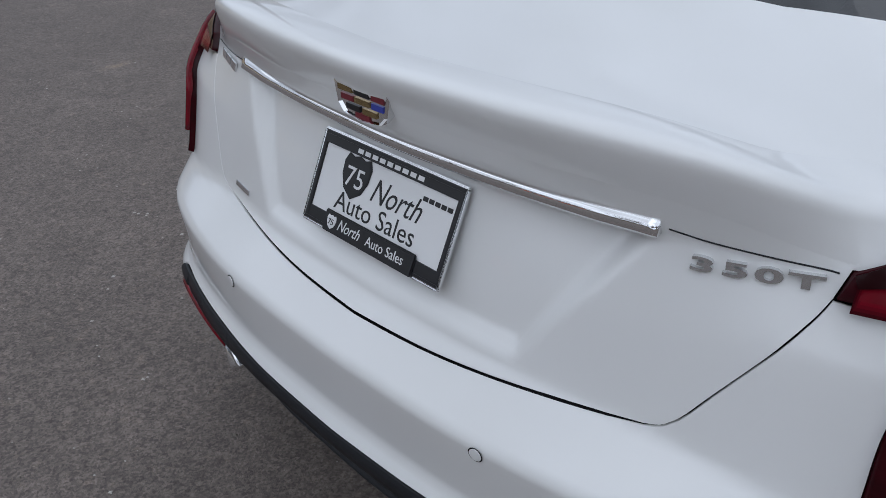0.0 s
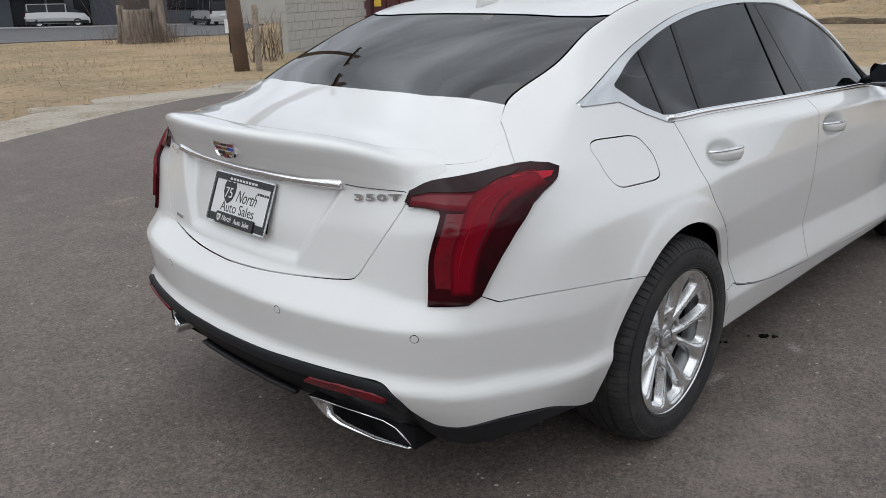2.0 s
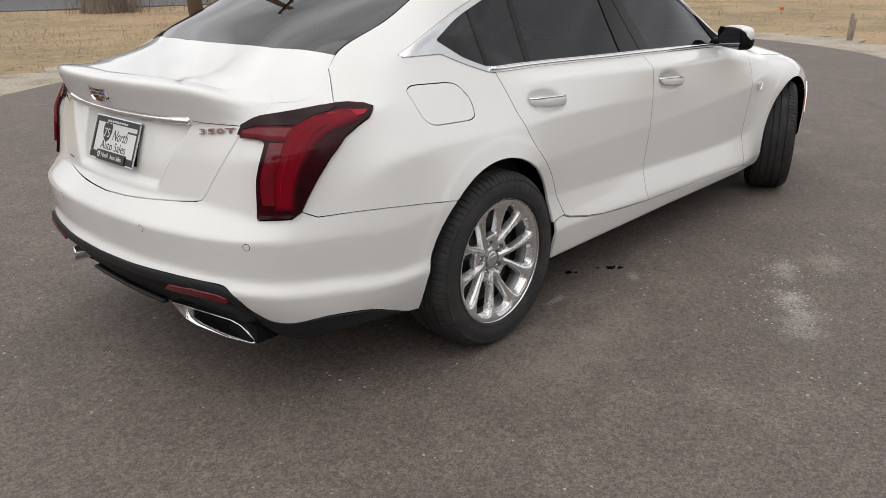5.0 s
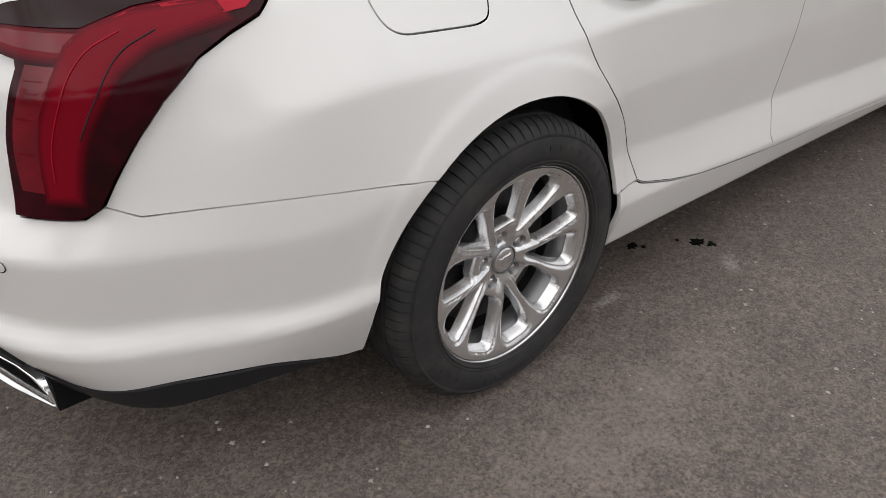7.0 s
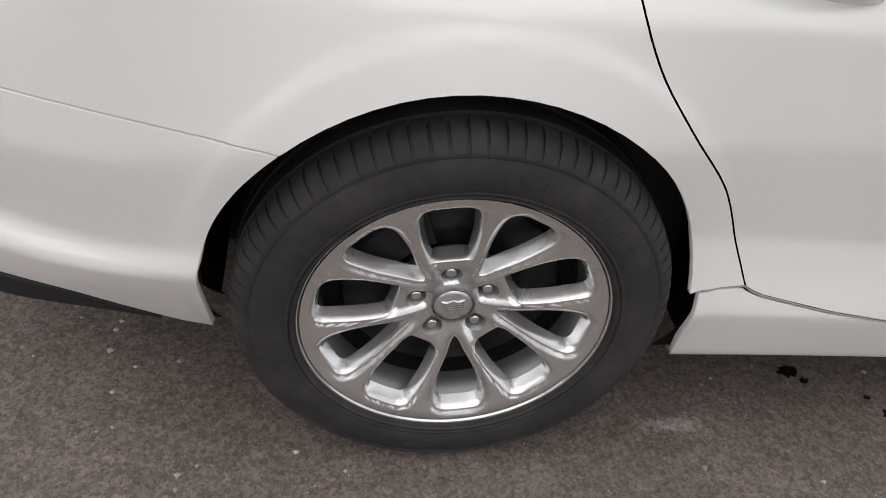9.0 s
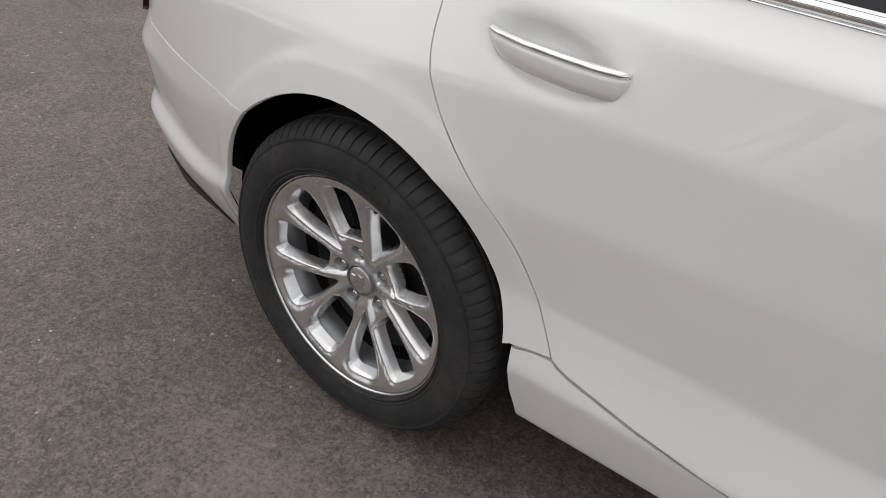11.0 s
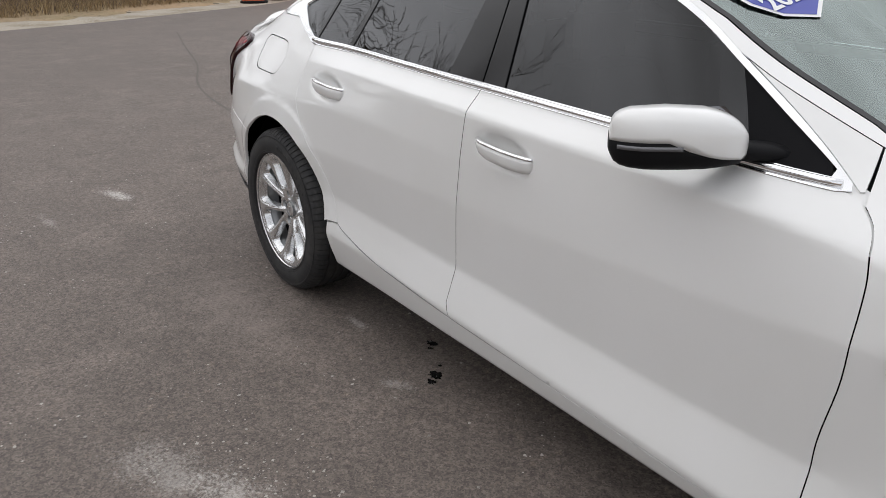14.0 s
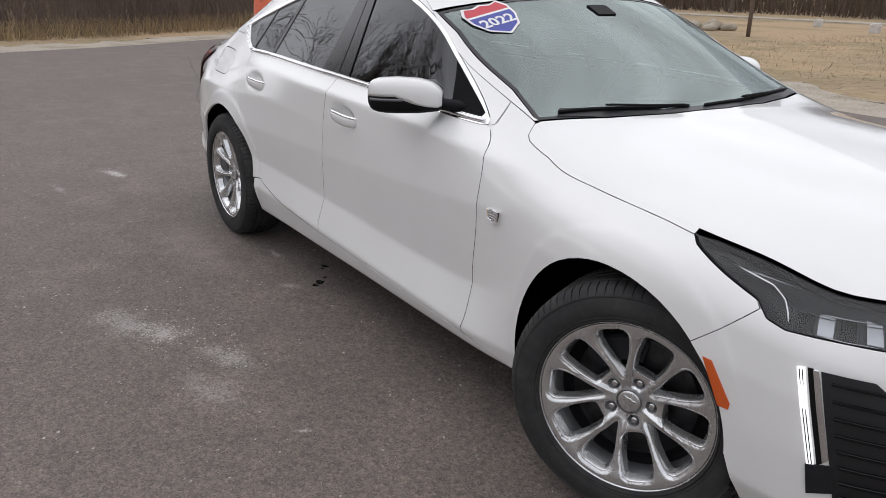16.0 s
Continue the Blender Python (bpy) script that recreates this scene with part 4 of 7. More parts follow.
# rounded edge of the trunk lid's spoiler, run out on to the deck and the tail
rings = []
for s in np.linspace(-.845, .845, 180):
    i, side = int(abs(s) / ds), -1 if s > 0 else 1
    f, low = max(lip_fade(s), .12), .2 + .8 * float(np.clip((.85 - abs(s)) / .12, 0, 1))
    d, e = Vector((inward[i, 0], inward[i, 1], 0)), Vector(edge_pts[i])
    on_deck = [e + d * k for k in (.030 * f + .060, .030 * f + .036, .030 * f + .016, .030 * f)]
    on_deck = [Vector(top([p.x], [p.y])[0]) + Vector((0, 0, (.0022 - .0034 * (k == 0)) * (.3 + .7 * low))) for k, p in enumerate(on_deck)]
    back = Vector((-d.x, -d.y, 0)) * .0010
    on_tail = [Vector(wrap(abs(s), e.z - k)) + back * (1 - 1.6 * (n == 3)) for n, k in enumerate((.028 * f, .028 * f + .014 * low, .028 * f + .030 * low, .028 * f + .048 * low))]
    a, b = on_deck[-1], on_tail[0]
    c = e + Vector((0, 0, .001)) + back
    bend = [a * (1 - u) ** 2 + c * 2 * u * (1 - u) + b * u * u for u in np.linspace(0, 1, 9)[1:-1]]
    rings.append([Vector((p.x, p.y * side, p.z)) for p in on_deck + bend + on_tail])
bm = bmesh.new()
rows = [[bm.verts.new(p) for p in ring] for ring in rings]
for a, b in zip(rows, rows[1:]):
    for k in range(len(a) - 1):
        bm.faces.new((a[k], a[k + 1], b[k + 1], b[k]))
bmesh.ops.recalc_face_normals(bm, faces=bm.faces)
if max(bm.faces, key=lambda q: q.calc_center_median().z).normal.z < 0:
    bmesh.ops.reverse_faces(bm, faces=bm.faces)
part("spoiler_lip", bm, PAINT, trunk_lid, "", True)

# lower tail: black diffuser with a satin grey band
DIFF = [q for q in BUMPER_LOW[::-1] if q[0] < 1.19] + [(1.18, .262), (1.10, .272), (.98, .270), (.833, .240), (.70, .236), (.50, .258), (.30, .280), (0, .290)]
diffuser = body_part("diffuser", [(mirrored(DIFF), [])], mats=(TRIM_BLACK,), skins=(TAIL,), round_it=False, lift=-0.002, gap=0.0, label="black plastic rear diffuser")
GREY = [(0, .457), (.178, .459), (.386, .464), (.539, .463), (.625, .455), (.662, .425), (.69, .385), (.672, .378), (.645, .405), (.615, .424), (.54, .434), (.386, .435), (.178, .430), (0, .428)]
body_part("grey_band", [(mirrored(GREY), [])], diffuser, skins=(TAIL,), mats=(TRIM_GREY,), label="satin grey trim band", round_it=False, lift=0.005, gap=0.0, step=0.02)
SKIRT = [(.70, .372), (.754, .333), (.821, .322), (.95, .333), (1.103, .315), (1.20, .275), (1.235, .262), (1.10, .270), (.98, .268), (.86, .244), (.77, .262), (.72, .32)]
for skin in (RIGHT, LEFT):
    body_part("side_skirt", [(SKIRT, [])], diffuser, (TRIM_GREY,), "satin grey corner skirt", skins=(skin,), round_it=False, lift=0.004, gap=0.001, step=0.02)
lip_pts = np.concatenate([LEFT.at(np.linspace(.26, 0, 10), np.full(10, .318), 0.012), RIGHT.at(np.linspace(0, .26, 10)[1:], np.full(9, .318), 0.012)])
part("lower_lip", tube_mesh("lower_lip", lip_pts, [(-.012, -.006), (.006, -.006), (.010, .004), (-.012, .008)], TRIM_GREY), None, diffuser)

# chrome strip above the plate, crest, lettering
ss = np.linspace(-.442, .442, 61)
strip_pts = np.array([(LEFT if s < 0 else RIGHT).at(np.array([abs(s)]), np.array([.929 + .006 * min(1, abs(s) / .40) ** 2]), 0.002)[0] for s in ss])
grow = np.minimum(1, (0.442 - np.abs(ss)) / 0.03 + 0.25)
strip = tube_mesh("chrome_strip", strip_pts, [(-.014, -.010), (.006, -.012), (.009, -.008), (.004, .010), (-.014, .011)][::-1], BRIGHT, ups=[(0, 0, 1)] * 61)
part("chrome_strip", strip, None, trunk_lid, "slim chrome strip above the plate")


MAROON_ENAMEL = material("maroon_enamel", (0.16, 0.02, 0.03), 0.3)


def crest(name, parent, origin, right, up, size, plain=False):
    """A small shield badge: chrome frame with bars of colour."""
    m = basis(origin, right, up) @ Matrix.Diagonal((1.0 if plain else 1.28, 1, 1, 1))
    shape = [(-.5, .36), (-.30, .33), (0, .36), (.30, .33), (.5, .36), (.43, -.08), (.33, -.22), (0, -.28), (-.33, -.22), (-.43, -.08)]
    bm = bmesh.new()
    rings = [[m @ Vector((x * size * g, y * size * g, h)) for x, y in shape] for g, h in ((1, -.006), (1, .007), (.94, .0105), (.86, .006))]
    loft(bm, rings, cap=True)
    badge = part(name, bm, BRIGHT, parent, "small chrome shield badge" + ("" if plain else " with coloured bars"))
    rows = [(-.30, .16, .13, GOLD), (.0, .16, .13, PLATE_BLACK), (.28, .16, .11, MAROON_ENAMEL), (-.26, .03, .11, MAROON_ENAMEL), (.0, .03, .13, GOLD), (.27, .03, .10, BLUE), (-.16, -.10, .12, PLATE_BLACK), (.13, -.10, .12, GOLD), (0, -.195, .12, MAROON_ENAMEL)]
    for x, y, w, mat in rows:
        bm = bmesh.new()
        box(bm, (x * size - w * size, y * size - .045 * size, .006), (x * size + w * size, y * size + .045 * size, .0085))
        bm.transform(m)
        part("colour_bar", bm, (ALLOY if x <= 0 else BRIGHT) if plain else mat, badge)
    return badge


crest("crest_badge", trunk_lid, Vector(RIGHT.at(np.array([0.0]), np.array([.990]), 0.001)[0]), (0, -1, 0), (-.05, 0, 1), 0.092)
p, t, n = spot(RIGHT, 4.105, .717, 0.001)
crest("fender_badge", doors["front_fender"][0], p, t, (0, 0, 1), 0.062, True)
p, t, n = spot(LEFT, 4.105, .717, 0.001)
crest("fender_badge", doors["front_fender"][1], p, -t, (0, 0, 1), 0.062, True)


def lettering(name, body, size, parent, origin, right, up, mat, depth=0.0012, stretch=1.0, shear=0.0, spacing=1.0, label=""):
    me = text_mesh(body, size, depth, shear, spacing, bold=size * .03)
    me.transform(basis(origin, right, up) @ Matrix.Diagonal((stretch, 1, 1, 1)))
    me.materials.clear()
    me.materials.append(mat)
    return part(name, me, None, parent, label)


for ch, s in zip("350T", (.500, .540, .580, .626)):
    p, t, n = spot(RIGHT, s, .902, 0.003)
    lettering("letter", ch, 0.0235, trunk_lid, p, t, Vector((0.1, 0, 1)), LETTER, 0.004, 2.5, 0.0, 1.0, "chrome letter")
for s in (.52, .555, .59):
    p, t, n = spot(LEFT, s, .906, 0.003)
    bm = bmesh.new()
    box(bm, (-.013, -.009, -.002), (.013, .009, .002), 0.001)
    bm.transform(basis(p, -t, (0.1, 0, 1)))
    part("badge_bar", bm, BRIGHT, trunk_lid)
# thin dark tube drawn as the shadow in the lid's crease seam
for skin in (RIGHT, LEFT):
    ss = np.linspace(.452, .668, 16)
    seam = skin.at(ss, .934 - .085 * (ss - .452), 0.0002)
    part("lid_seam", tube_mesh("lid_seam", seam, [(.0011 * math.cos(a), .0011 * math.sin(a)) for a in np.linspace(0, 2 * math.pi, 6, endpoint=False)], TRIM_GREY), None, trunk_lid)
p, t, n = spot(LEFT, .40, .715, 0.002)
bm = bmesh.new()
box(bm, (-.030, -.005, -.001), (.030, .005, .0015), 0.0005)
bm.transform(basis(p, -t, (0.2, 0, 1)))
part("badge_bar", bm, CHROME, trunk_lid)

# dealer plate in its frame
PM = basis((-.953, 0.005, .826), (0, -1, 0), (.40, 0, 1)) @ Matrix.Scale(.965, 4)


def plate_box(name, x0, y0, x1, y1, z0, z1, mat, parent, label="", bevel=0.0):
    bm = box(bmesh.new(), (x0, y0, z0), (x1, y1, z1), bevel)
    bm.transform(PM)
    return part(name, bm, mat, parent, label)


plate = plate_box("dealer_plate", -.150, -.074, .150, .074, -.002, .001, PLATE_WHITE, trunk_lid, "white dealer plate in a black and silver frame")
plate_box("plate_bracket", -.140, -.07, .140, .07, -.035, -.002, TRIM_BLACK, plate)
for x0, y0, x1, y1 in ((-.160, .076, .160, .080), (-.160, -.080, .160, -.076), (-.160, -.076, -.156, .076), (.156, -.076, .160, .076)):
    plate_box("frame_bar", x0, y0, x1, y1, -.004, .005, CHROME, plate, "", 0.002)
for x0, y0, x1, y1 in ((-.156, .070, .156, .076), (-.156, -.076, .156, -.070), (-.156, -.070, -.147, .070), (.147, -.070, .156, .070)):
    plate_box("frame_inner", x0, y0, x1, y1, -.004, .004, PLATE_BLACK, plate, "", 0.001)
plate_box("frame_band", -.148, .056, .148, .070, .001, .004, PLATE_BLACK, plate)
plate_box("frame_band", -.148, -.070, -.10, -.052, .001, .0035, PLATE_BLACK, plate)
plate_box("frame_band", .10, -.070, .148, -.052, .001, .0035, PLATE_BLACK, plate)
plate_box("frame_tab", -.105, -.080, .105, -.044, .002, .007, PLATE_BLACK, plate, "black name tab", 0.002)
for i in range(9):
    plate_box("print_bar", -.072 + i * .017, .060, -.060 + i * .017, .067, .004, .0046, PLATE_WHITE, plate)
for i in range(5):
    plate_box("print_bar", .082 + i * .0125, .034, .092 + i * .0125, .041, .001, .0016, PLATE_BLACK, plate)
for sx in (-.085, .085):
    bm = lathe([(0, .008), (.005, .008), (.0065, .0065), (.0065, .004)], [radians(a) for a in range(0, 360, 30)])
    bm.transform(PM @ pose(sx, .062, 0, 90, 0, 0) @ Matrix.Scale(-1, 4, (0, 1, 0)))
    part("screw", bm, CHROME, plate)


def plate_text(body, size, x, y, mat, z=.0012, shear=0.0, stretch=1.0):
    me = text_mesh(body, size, 0.0003, shear)
    me.transform(PM @ Matrix.Translation((x, y, z)) @ Matrix.Diagonal((stretch, 1, 1, 1)))
    me.materials.clear()
    me.materials.append(mat)
    part("lettering", me, None, plate)


def shield(name, m, size, mats, parent, label=""):
    out = [(-.36, .5), (-.18, .44), (0, .5), (.18, .44), (.36, .5), (.46, .30), (.44, .0), (.30, -.30), (0, -.5), (-.30, -.30), (-.44, 0), (-.46, .30)]
    obs = []
    for g, z, mat, nm in ((1.0, 0.0006, mats[0], name), (.9, .0012, mats[1], "shield_face")):
        bm = bmesh.new()
        bm.faces.new([bm.verts.new(m @ Vector((x * size * g, y * size * g, z))) for x, y in out])
        obs.append(part(nm, bm, mat, parent, label if nm == name else ""))
    return obs[0]


shield("print_shield", PM @ Matrix.Translation((-.065, .020, .001)), .072, (PLATE_BLACK, PLATE_BLACK), plate)
plate_text("75", .046, -.065, .018, PLATE_WHITE, .0026)
plate_text("North", .054, .030, .014, PLATE_BLACK, .0012, 0.35, 0.80)
plate_text("Auto Sales", .044, -.004, -.026, PLATE_BLACK, .0012, 0.0, 0.98)
shield("print_shield", PM @ Matrix.Translation((-.085, -.062, .007)), .024, (PLATE_WHITE, PLATE_WHITE), plate)
plate_text("75", .014, -.085, -.062, PLATE_BLACK, .0088)
plate_text("North", .026, -.043, -.061, PLATE_WHITE, .0073, 0.35, 0.8)
plate_text("Auto Sales", .023, .042, -.062, PLATE_WHITE, .0073, 0.0, 0.86)


# ---- wheels ----
def sector(theta):
    """Angle from the middle of the nearest lug window, folded to 0 to 36 degrees."""
    return np.abs((theta - math.pi / 2 + math.pi / 5) % (2 * math.pi / 5) - math.pi / 5)


LUG_WINDOW = curve([(.089, 0), (.0905, .022), (.097, .032), (.115, .0372), (.15, .0430), (.175, .0440), (.192, .0440), (.203, .0415), (.2105, .0355), (.2145, .025), (.2158, 0)], .004)
VEE_WINDOW = curve([(.070, 0), (.0755, .0050), (.095, .0125), (.11, .0185), (.14, .0310), (.17, .0400), (.190, .0435), (.202, .0420), (.2100, .0355), (.2145, .025), (.2158, 0)], .004)
FACE_R, FACE_Y = (0, .034, .05, .07, .085, .115, .145, .172, .192, .206, .219, .2345), (.060, .0615, .065, .072, .0765, .083, .0885, .0935, .098, .102, .105, .1060)


def wheel_face(a, b):
    """The front of the wheel: dished, its spokes chamfered towards their windows."""
    a, b = np.asarray(a, float), np.asarray(b, float)
    r, phi = np.hypot(a, b), sector(np.arctan2(b, a))
    y = pchip(FACE_R, FACE_Y, r.ravel()).reshape(r.shape)
    land = (1 - ramp(phi, radians(12), radians(23))) * (1 - ramp(r, .094, .112)) * ramp(r, .036, .046)
    y = y - .009 * land
    for outline_pts, ang, drop, reach in ((LUG_WINDOW, phi, .0045, .007), (VEE_WINDOW, math.pi / 5 - phi, .0060, .0120)):
        q = np.array(outline_pts)
        u, v = (r * np.cos(ang)).ravel(), (r * np.sin(ang)).ravel()
        d = np.concatenate([np.min(np.hypot(cu[:, None] - q[None, :, 0], cv[:, None] - q[None, :, 1]), 1) for cu, cv in zip(np.array_split(u, max(1, len(u) // 2000)), np.array_split(v, max(1, len(v) // 2000)))])
        y = y - drop * (1 - ramp(d, 0, reach)).reshape(r.shape)
    return np.stack([a, -y, b], -1)


def make_wheel():
    TAU = 2 * math.pi
    segs = [TAU * i / 72 for i in range(72)]
    rim = lathe([(.2265, -.090), (.233, -.1005), (.2365, -.107), (.2385, -.110), (.2395, -.107), (.238, -.099), (.226, -.088), (.219, -.078)], segs)
    wheel = part("wheel", rim, ALLOY, car, "silver ten-spoke alloy wheel with a black tyre", True)
    # barrel in the darkened alloy, so its shade is in the colour
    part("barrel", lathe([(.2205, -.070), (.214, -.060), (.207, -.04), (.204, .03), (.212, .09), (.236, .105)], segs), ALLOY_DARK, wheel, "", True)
    # face: five lug windows and five pointed ones cut through, lug pockets, chamfered spokes
    holes = []
    for k in range(5):
        for outline_pts, at in ((LUG_WINDOW, 90 + 72 * k), (VEE_WINDOW, 126 + 72 * k)):
            ring = outline_pts + [(u, -v) for u, v in outline_pts[-2:0:-1]]
            c, s_ = math.cos(radians(at)), math.sin(radians(at))
            holes.append([(u * c - v * s_, u * s_ + v * c) for u, v in ring])
        c, s_ = math.cos(radians(90 + 72 * k)), math.sin(radians(90 + 72 * k))
        holes.append([(.0590 * c + .0165 * math.cos(t), .0590 * s_ + .0165 * math.sin(t)) for t in np.linspace(0, TAU, 24, endpoint=False)])
    disc = [(.2335 * math.cos(t), .2335 * math.sin(t)) for t in np.linspace(0, TAU, 240, endpoint=False)]
    face = panel_data(Skin(wheel_face, 1, .0022), disc, holes, step=.0048, border=.0034, lip=0, gap=0.0, round_it=False)
    # window walls slope in towards the back
    for k, ring in enumerate(holes):
        lug = k % 3 == 2
        ring = dense(ring, .0034)
        front = wheel_face(*np.array(ring).T)
        rows, facing = [], []
        for depth, off in ((0, 0), (.004, .0006), (.016, .0025), (.030, .0050)) if lug else ((0, 0), (.004, .0012), (.012, .0040), (.027, .0080)):
            q = np.array(shrink(ring, off))
            rows.append(np.stack([q[:, 0], front[:, 1] + depth, q[:, 1]], 1))
            toward = np.array(shrink(ring, .004)) - np.array(ring)
            toward /= np.hypot(*toward.T)[:, None]
            up = .9 if depth == 0 else (.55 if depth < .01 else .38)
            facing.append(np.stack([toward[:, 0], np.full(len(ring), -up), toward[:, 1]], 1))
        n, cnt = np.concatenate(facing), len(ring)
        n /= np.linalg.norm(n, axis=1)[:, None]
        v = np.concatenate(rows)
        fs = []
        for r_ in range(len(rows) - 1):
            for i in range(cnt):
                j = (i + 1) % cnt
                f = (r_ * cnt + i, r_ * cnt + j, (r_ + 1) * cnt + j, (r_ + 1) * cnt + i)
                g = np.cross(v[f[1]] - v[f[0]], v[f[3]] - v[f[0]])
                fs.append(f if g @ n[f[0]] > 0 else f[::-1])
        name = "lug_pocket" if lug else "window_wall"
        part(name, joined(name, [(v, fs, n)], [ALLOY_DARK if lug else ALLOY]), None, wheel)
    part("wheel_face", joined("wheel_face", [face], [ALLOY]), None, wheel, "ten silver spokes in five pairs")
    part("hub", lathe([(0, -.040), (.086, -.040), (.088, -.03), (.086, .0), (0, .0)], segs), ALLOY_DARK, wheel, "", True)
    cap = part("centre_cap", lathe([(0, -.0700), (.024, -.0692), (.0300, -.0672), (.0325, -.0635), (.0330, -.055)], segs), ALLOY, wheel, "silver centre cap with a raised shield", True)
    bm = bmesh.new()
    shape = [(-.5, .36), (-.25, .30), (0, .38), (.25, .30), (.5, .36), (.42, -.10), (.25, -.28), (0, -.34), (-.25, -.28), (-.42, -.10)]
    loft(bm, [[Vector((x * .036 * g, y, z * .036 * g)) for x, z in shape] for g, y in ((1, -.068), (1, -.0708), (.9, -.0716))])
    part("cap_emblem", bm, CHROME, cap)
    part("cap_ring", lathe([(.0326, -.060), (.0326, -.0686), (.0344, -.0686), (.0344, -.060)], segs), ALLOY_DARK, cap)
    for dz in (-.0045, 0, .0045):
        part("cap_line", box(bmesh.new(), (-.011, -.0721, dz - .0009), (.011, -.0712, dz + .0009)), ALLOY_DARK, cap)
    for k in range(5):
        a = radians(90 + 72 * k)
        c = Vector((.0590 * math.cos(a), 0, .0590 * math.sin(a)))
        rings = [[c + Vector((r * math.cos(TAU * j / 12), y, r * math.sin(TAU * j / 12))) for j in range(12)] for r, y in ((.0120, -.040), (.0115, -.0435), (.0090, -.0440), (.0090, -.0550), (.0078, -.0570), (.0040, -.0576))]
        part("lug_nut", loft(bmesh.new(), rings), CHROME, wheel, "chrome lug nut", True)
    stem = [Vector((.199 * math.cos(radians(64)), 0, .199 * math.sin(radians(64)))) + Vector((0, y, 0)) for y in (-.086, -.052)]
    part("valve_stem", loft(bmesh.new(), [[p + Vector((.004 * math.cos(t), 0, .004 * math.sin(t))) for t in np.linspace(0, TAU, 8, endpoint=False)] for p in stem]), TRIM_GREY, wheel, "", True)
    # tyre: rounded walls, tread with ring grooves and cut shoulders
    prof = [(.236, -.104), (.2405, -.110), (.250, -.1175), (.262, -.1215), (.275, -.123), (.290, -.1215), (.303, -.118), (.314, -.113), (.3235, -.1055), (.331, -.0955), (.3355, -.084),
            (.3375, -.070), (.3378, -.066), (.331, -.064), (.331, -.057), (.338, -.055), (.3385, -.024), (.331, -.022), (.331, -.014), (.3388, -.012),
            (.3388, .012), (.331, .014), (.331, .022), (.3385, .024), (.338, .055), (.331, .057), (.331, .064), (.3378, .066), (.3355, .084), (.325, .105), (.300, .120), (.262, .121), (.236, .104)]
    cut = {k: .0045 for k in (8, 9, 10, 11)}
    cut[7] = .002
    angles, flag = [], []
    for i in range(84):
        for f, g in ((0.0, 0), (.80, 0), (.82, 1), (.98, 1)):
            angles.append(TAU * (i + f) / 84)
            flag.append(g)
    bm = lathe(prof, angles, radius_at=lambda k, i: cut.get(k, 0) if flag[i] else 0)
    tyre = part("tyre", bm, RUBBER, wheel, "black road tyre with worn sidewall", False)
    me = tyre.data
    me.shade_smooth()
    me.set_sharp_from_angle(angle=radians(40))
    for r, y, h in ((.2455, -.1150, .0045), (.2525, -.1182, .0022), (.3085, -.1160, .0016)):
        part("wall_ring", lathe([(r - .0032, y), (r - .0012, y - h), (r + .0012, y - h), (r + .0032, y - .0015)], segs), RUBBER, wheel, "", True)
    for start in (20, 200):
        for k in range(8):
            a = radians(start + 7.2 * k)
            bm = box(bmesh.new(), (-.0055, -.0012, -.0065), (.0055, .0012, .0065), .0005)
            bm.transform(Matrix.Rotation(-a + math.pi / 2, 4, "Y") @ Matrix.Translation((0, -.1226, .281)))
            part("wall_bar", bm, RUBBER, wheel)
    # brake
    part("brake_disc", lathe([(.07, -.005), (.072, -.022), (.170, -.022), (.173, -.020), (.173, .004), (.07, .004)], segs), STEEL, wheel, "steel brake disc", True)
    bm = bmesh.new()
    rings = []
    for a in np.linspace(radians(100), radians(160), 9):
        rings.append([Vector((r * math.cos(a), y, r * math.sin(a))) for r, y in ((.105, -.036), (.112, -.044), (.172, -.044), (.180, -.036), (.180, .02), (.105, .02))])
    part("brake_caliper", loft(bm, rings), TRIM_GREY, wheel, "dark brake caliper")
    # added black disc that blocks barrel glare and stands for the dark between spokes
    bm = lathe([(0, -.008), (.195, -.012), (.2045, -.024)], segs)
    part("wheel_back", bm, SHELL, wheel)
    return wheel


wheel = make_wheel()
TRACK = 0.828
wheel.matrix_basis = pose(0, -TRACK, .337, 0, -9, 0)
for m in (pose(0, TRACK, .337, 0, 20, 180), pose(2.925, -TRACK, .337, 0, 0, 24) @ pose(0, 0, 0, 0, 20, 0), pose(2.925, TRACK, .337, 0, 0, 24) @ pose(0, 0, 0, 0, 40, 180)):
    w = copy_thing(wheel, m)

# wheel wells
for c in (0.0, 2.91):
    for sign in (-1, 1):
        bm = bmesh.new()
        arcs = []
        for w, r in ((.880, .378), (.865, .390), (.60, .398)):
            arcs.append([Vector((c + r * math.cos(radians(a)), sign * (w + min(0, .32 * math.sin(radians(a)))), ARCH_Z + r * math.sin(radians(a)))) for a in np.linspace(-18, 198, 40)])
        loft(bm, arcs, cap=False, closed_ring=False)
        bm.faces.new([bm.verts.new(v) for v in arcs[-1]])
        for f in bm.faces:
            f.smooth = True
        part("wheel_well", bm, TRIM_BLACK, car, "black wheel well liner")

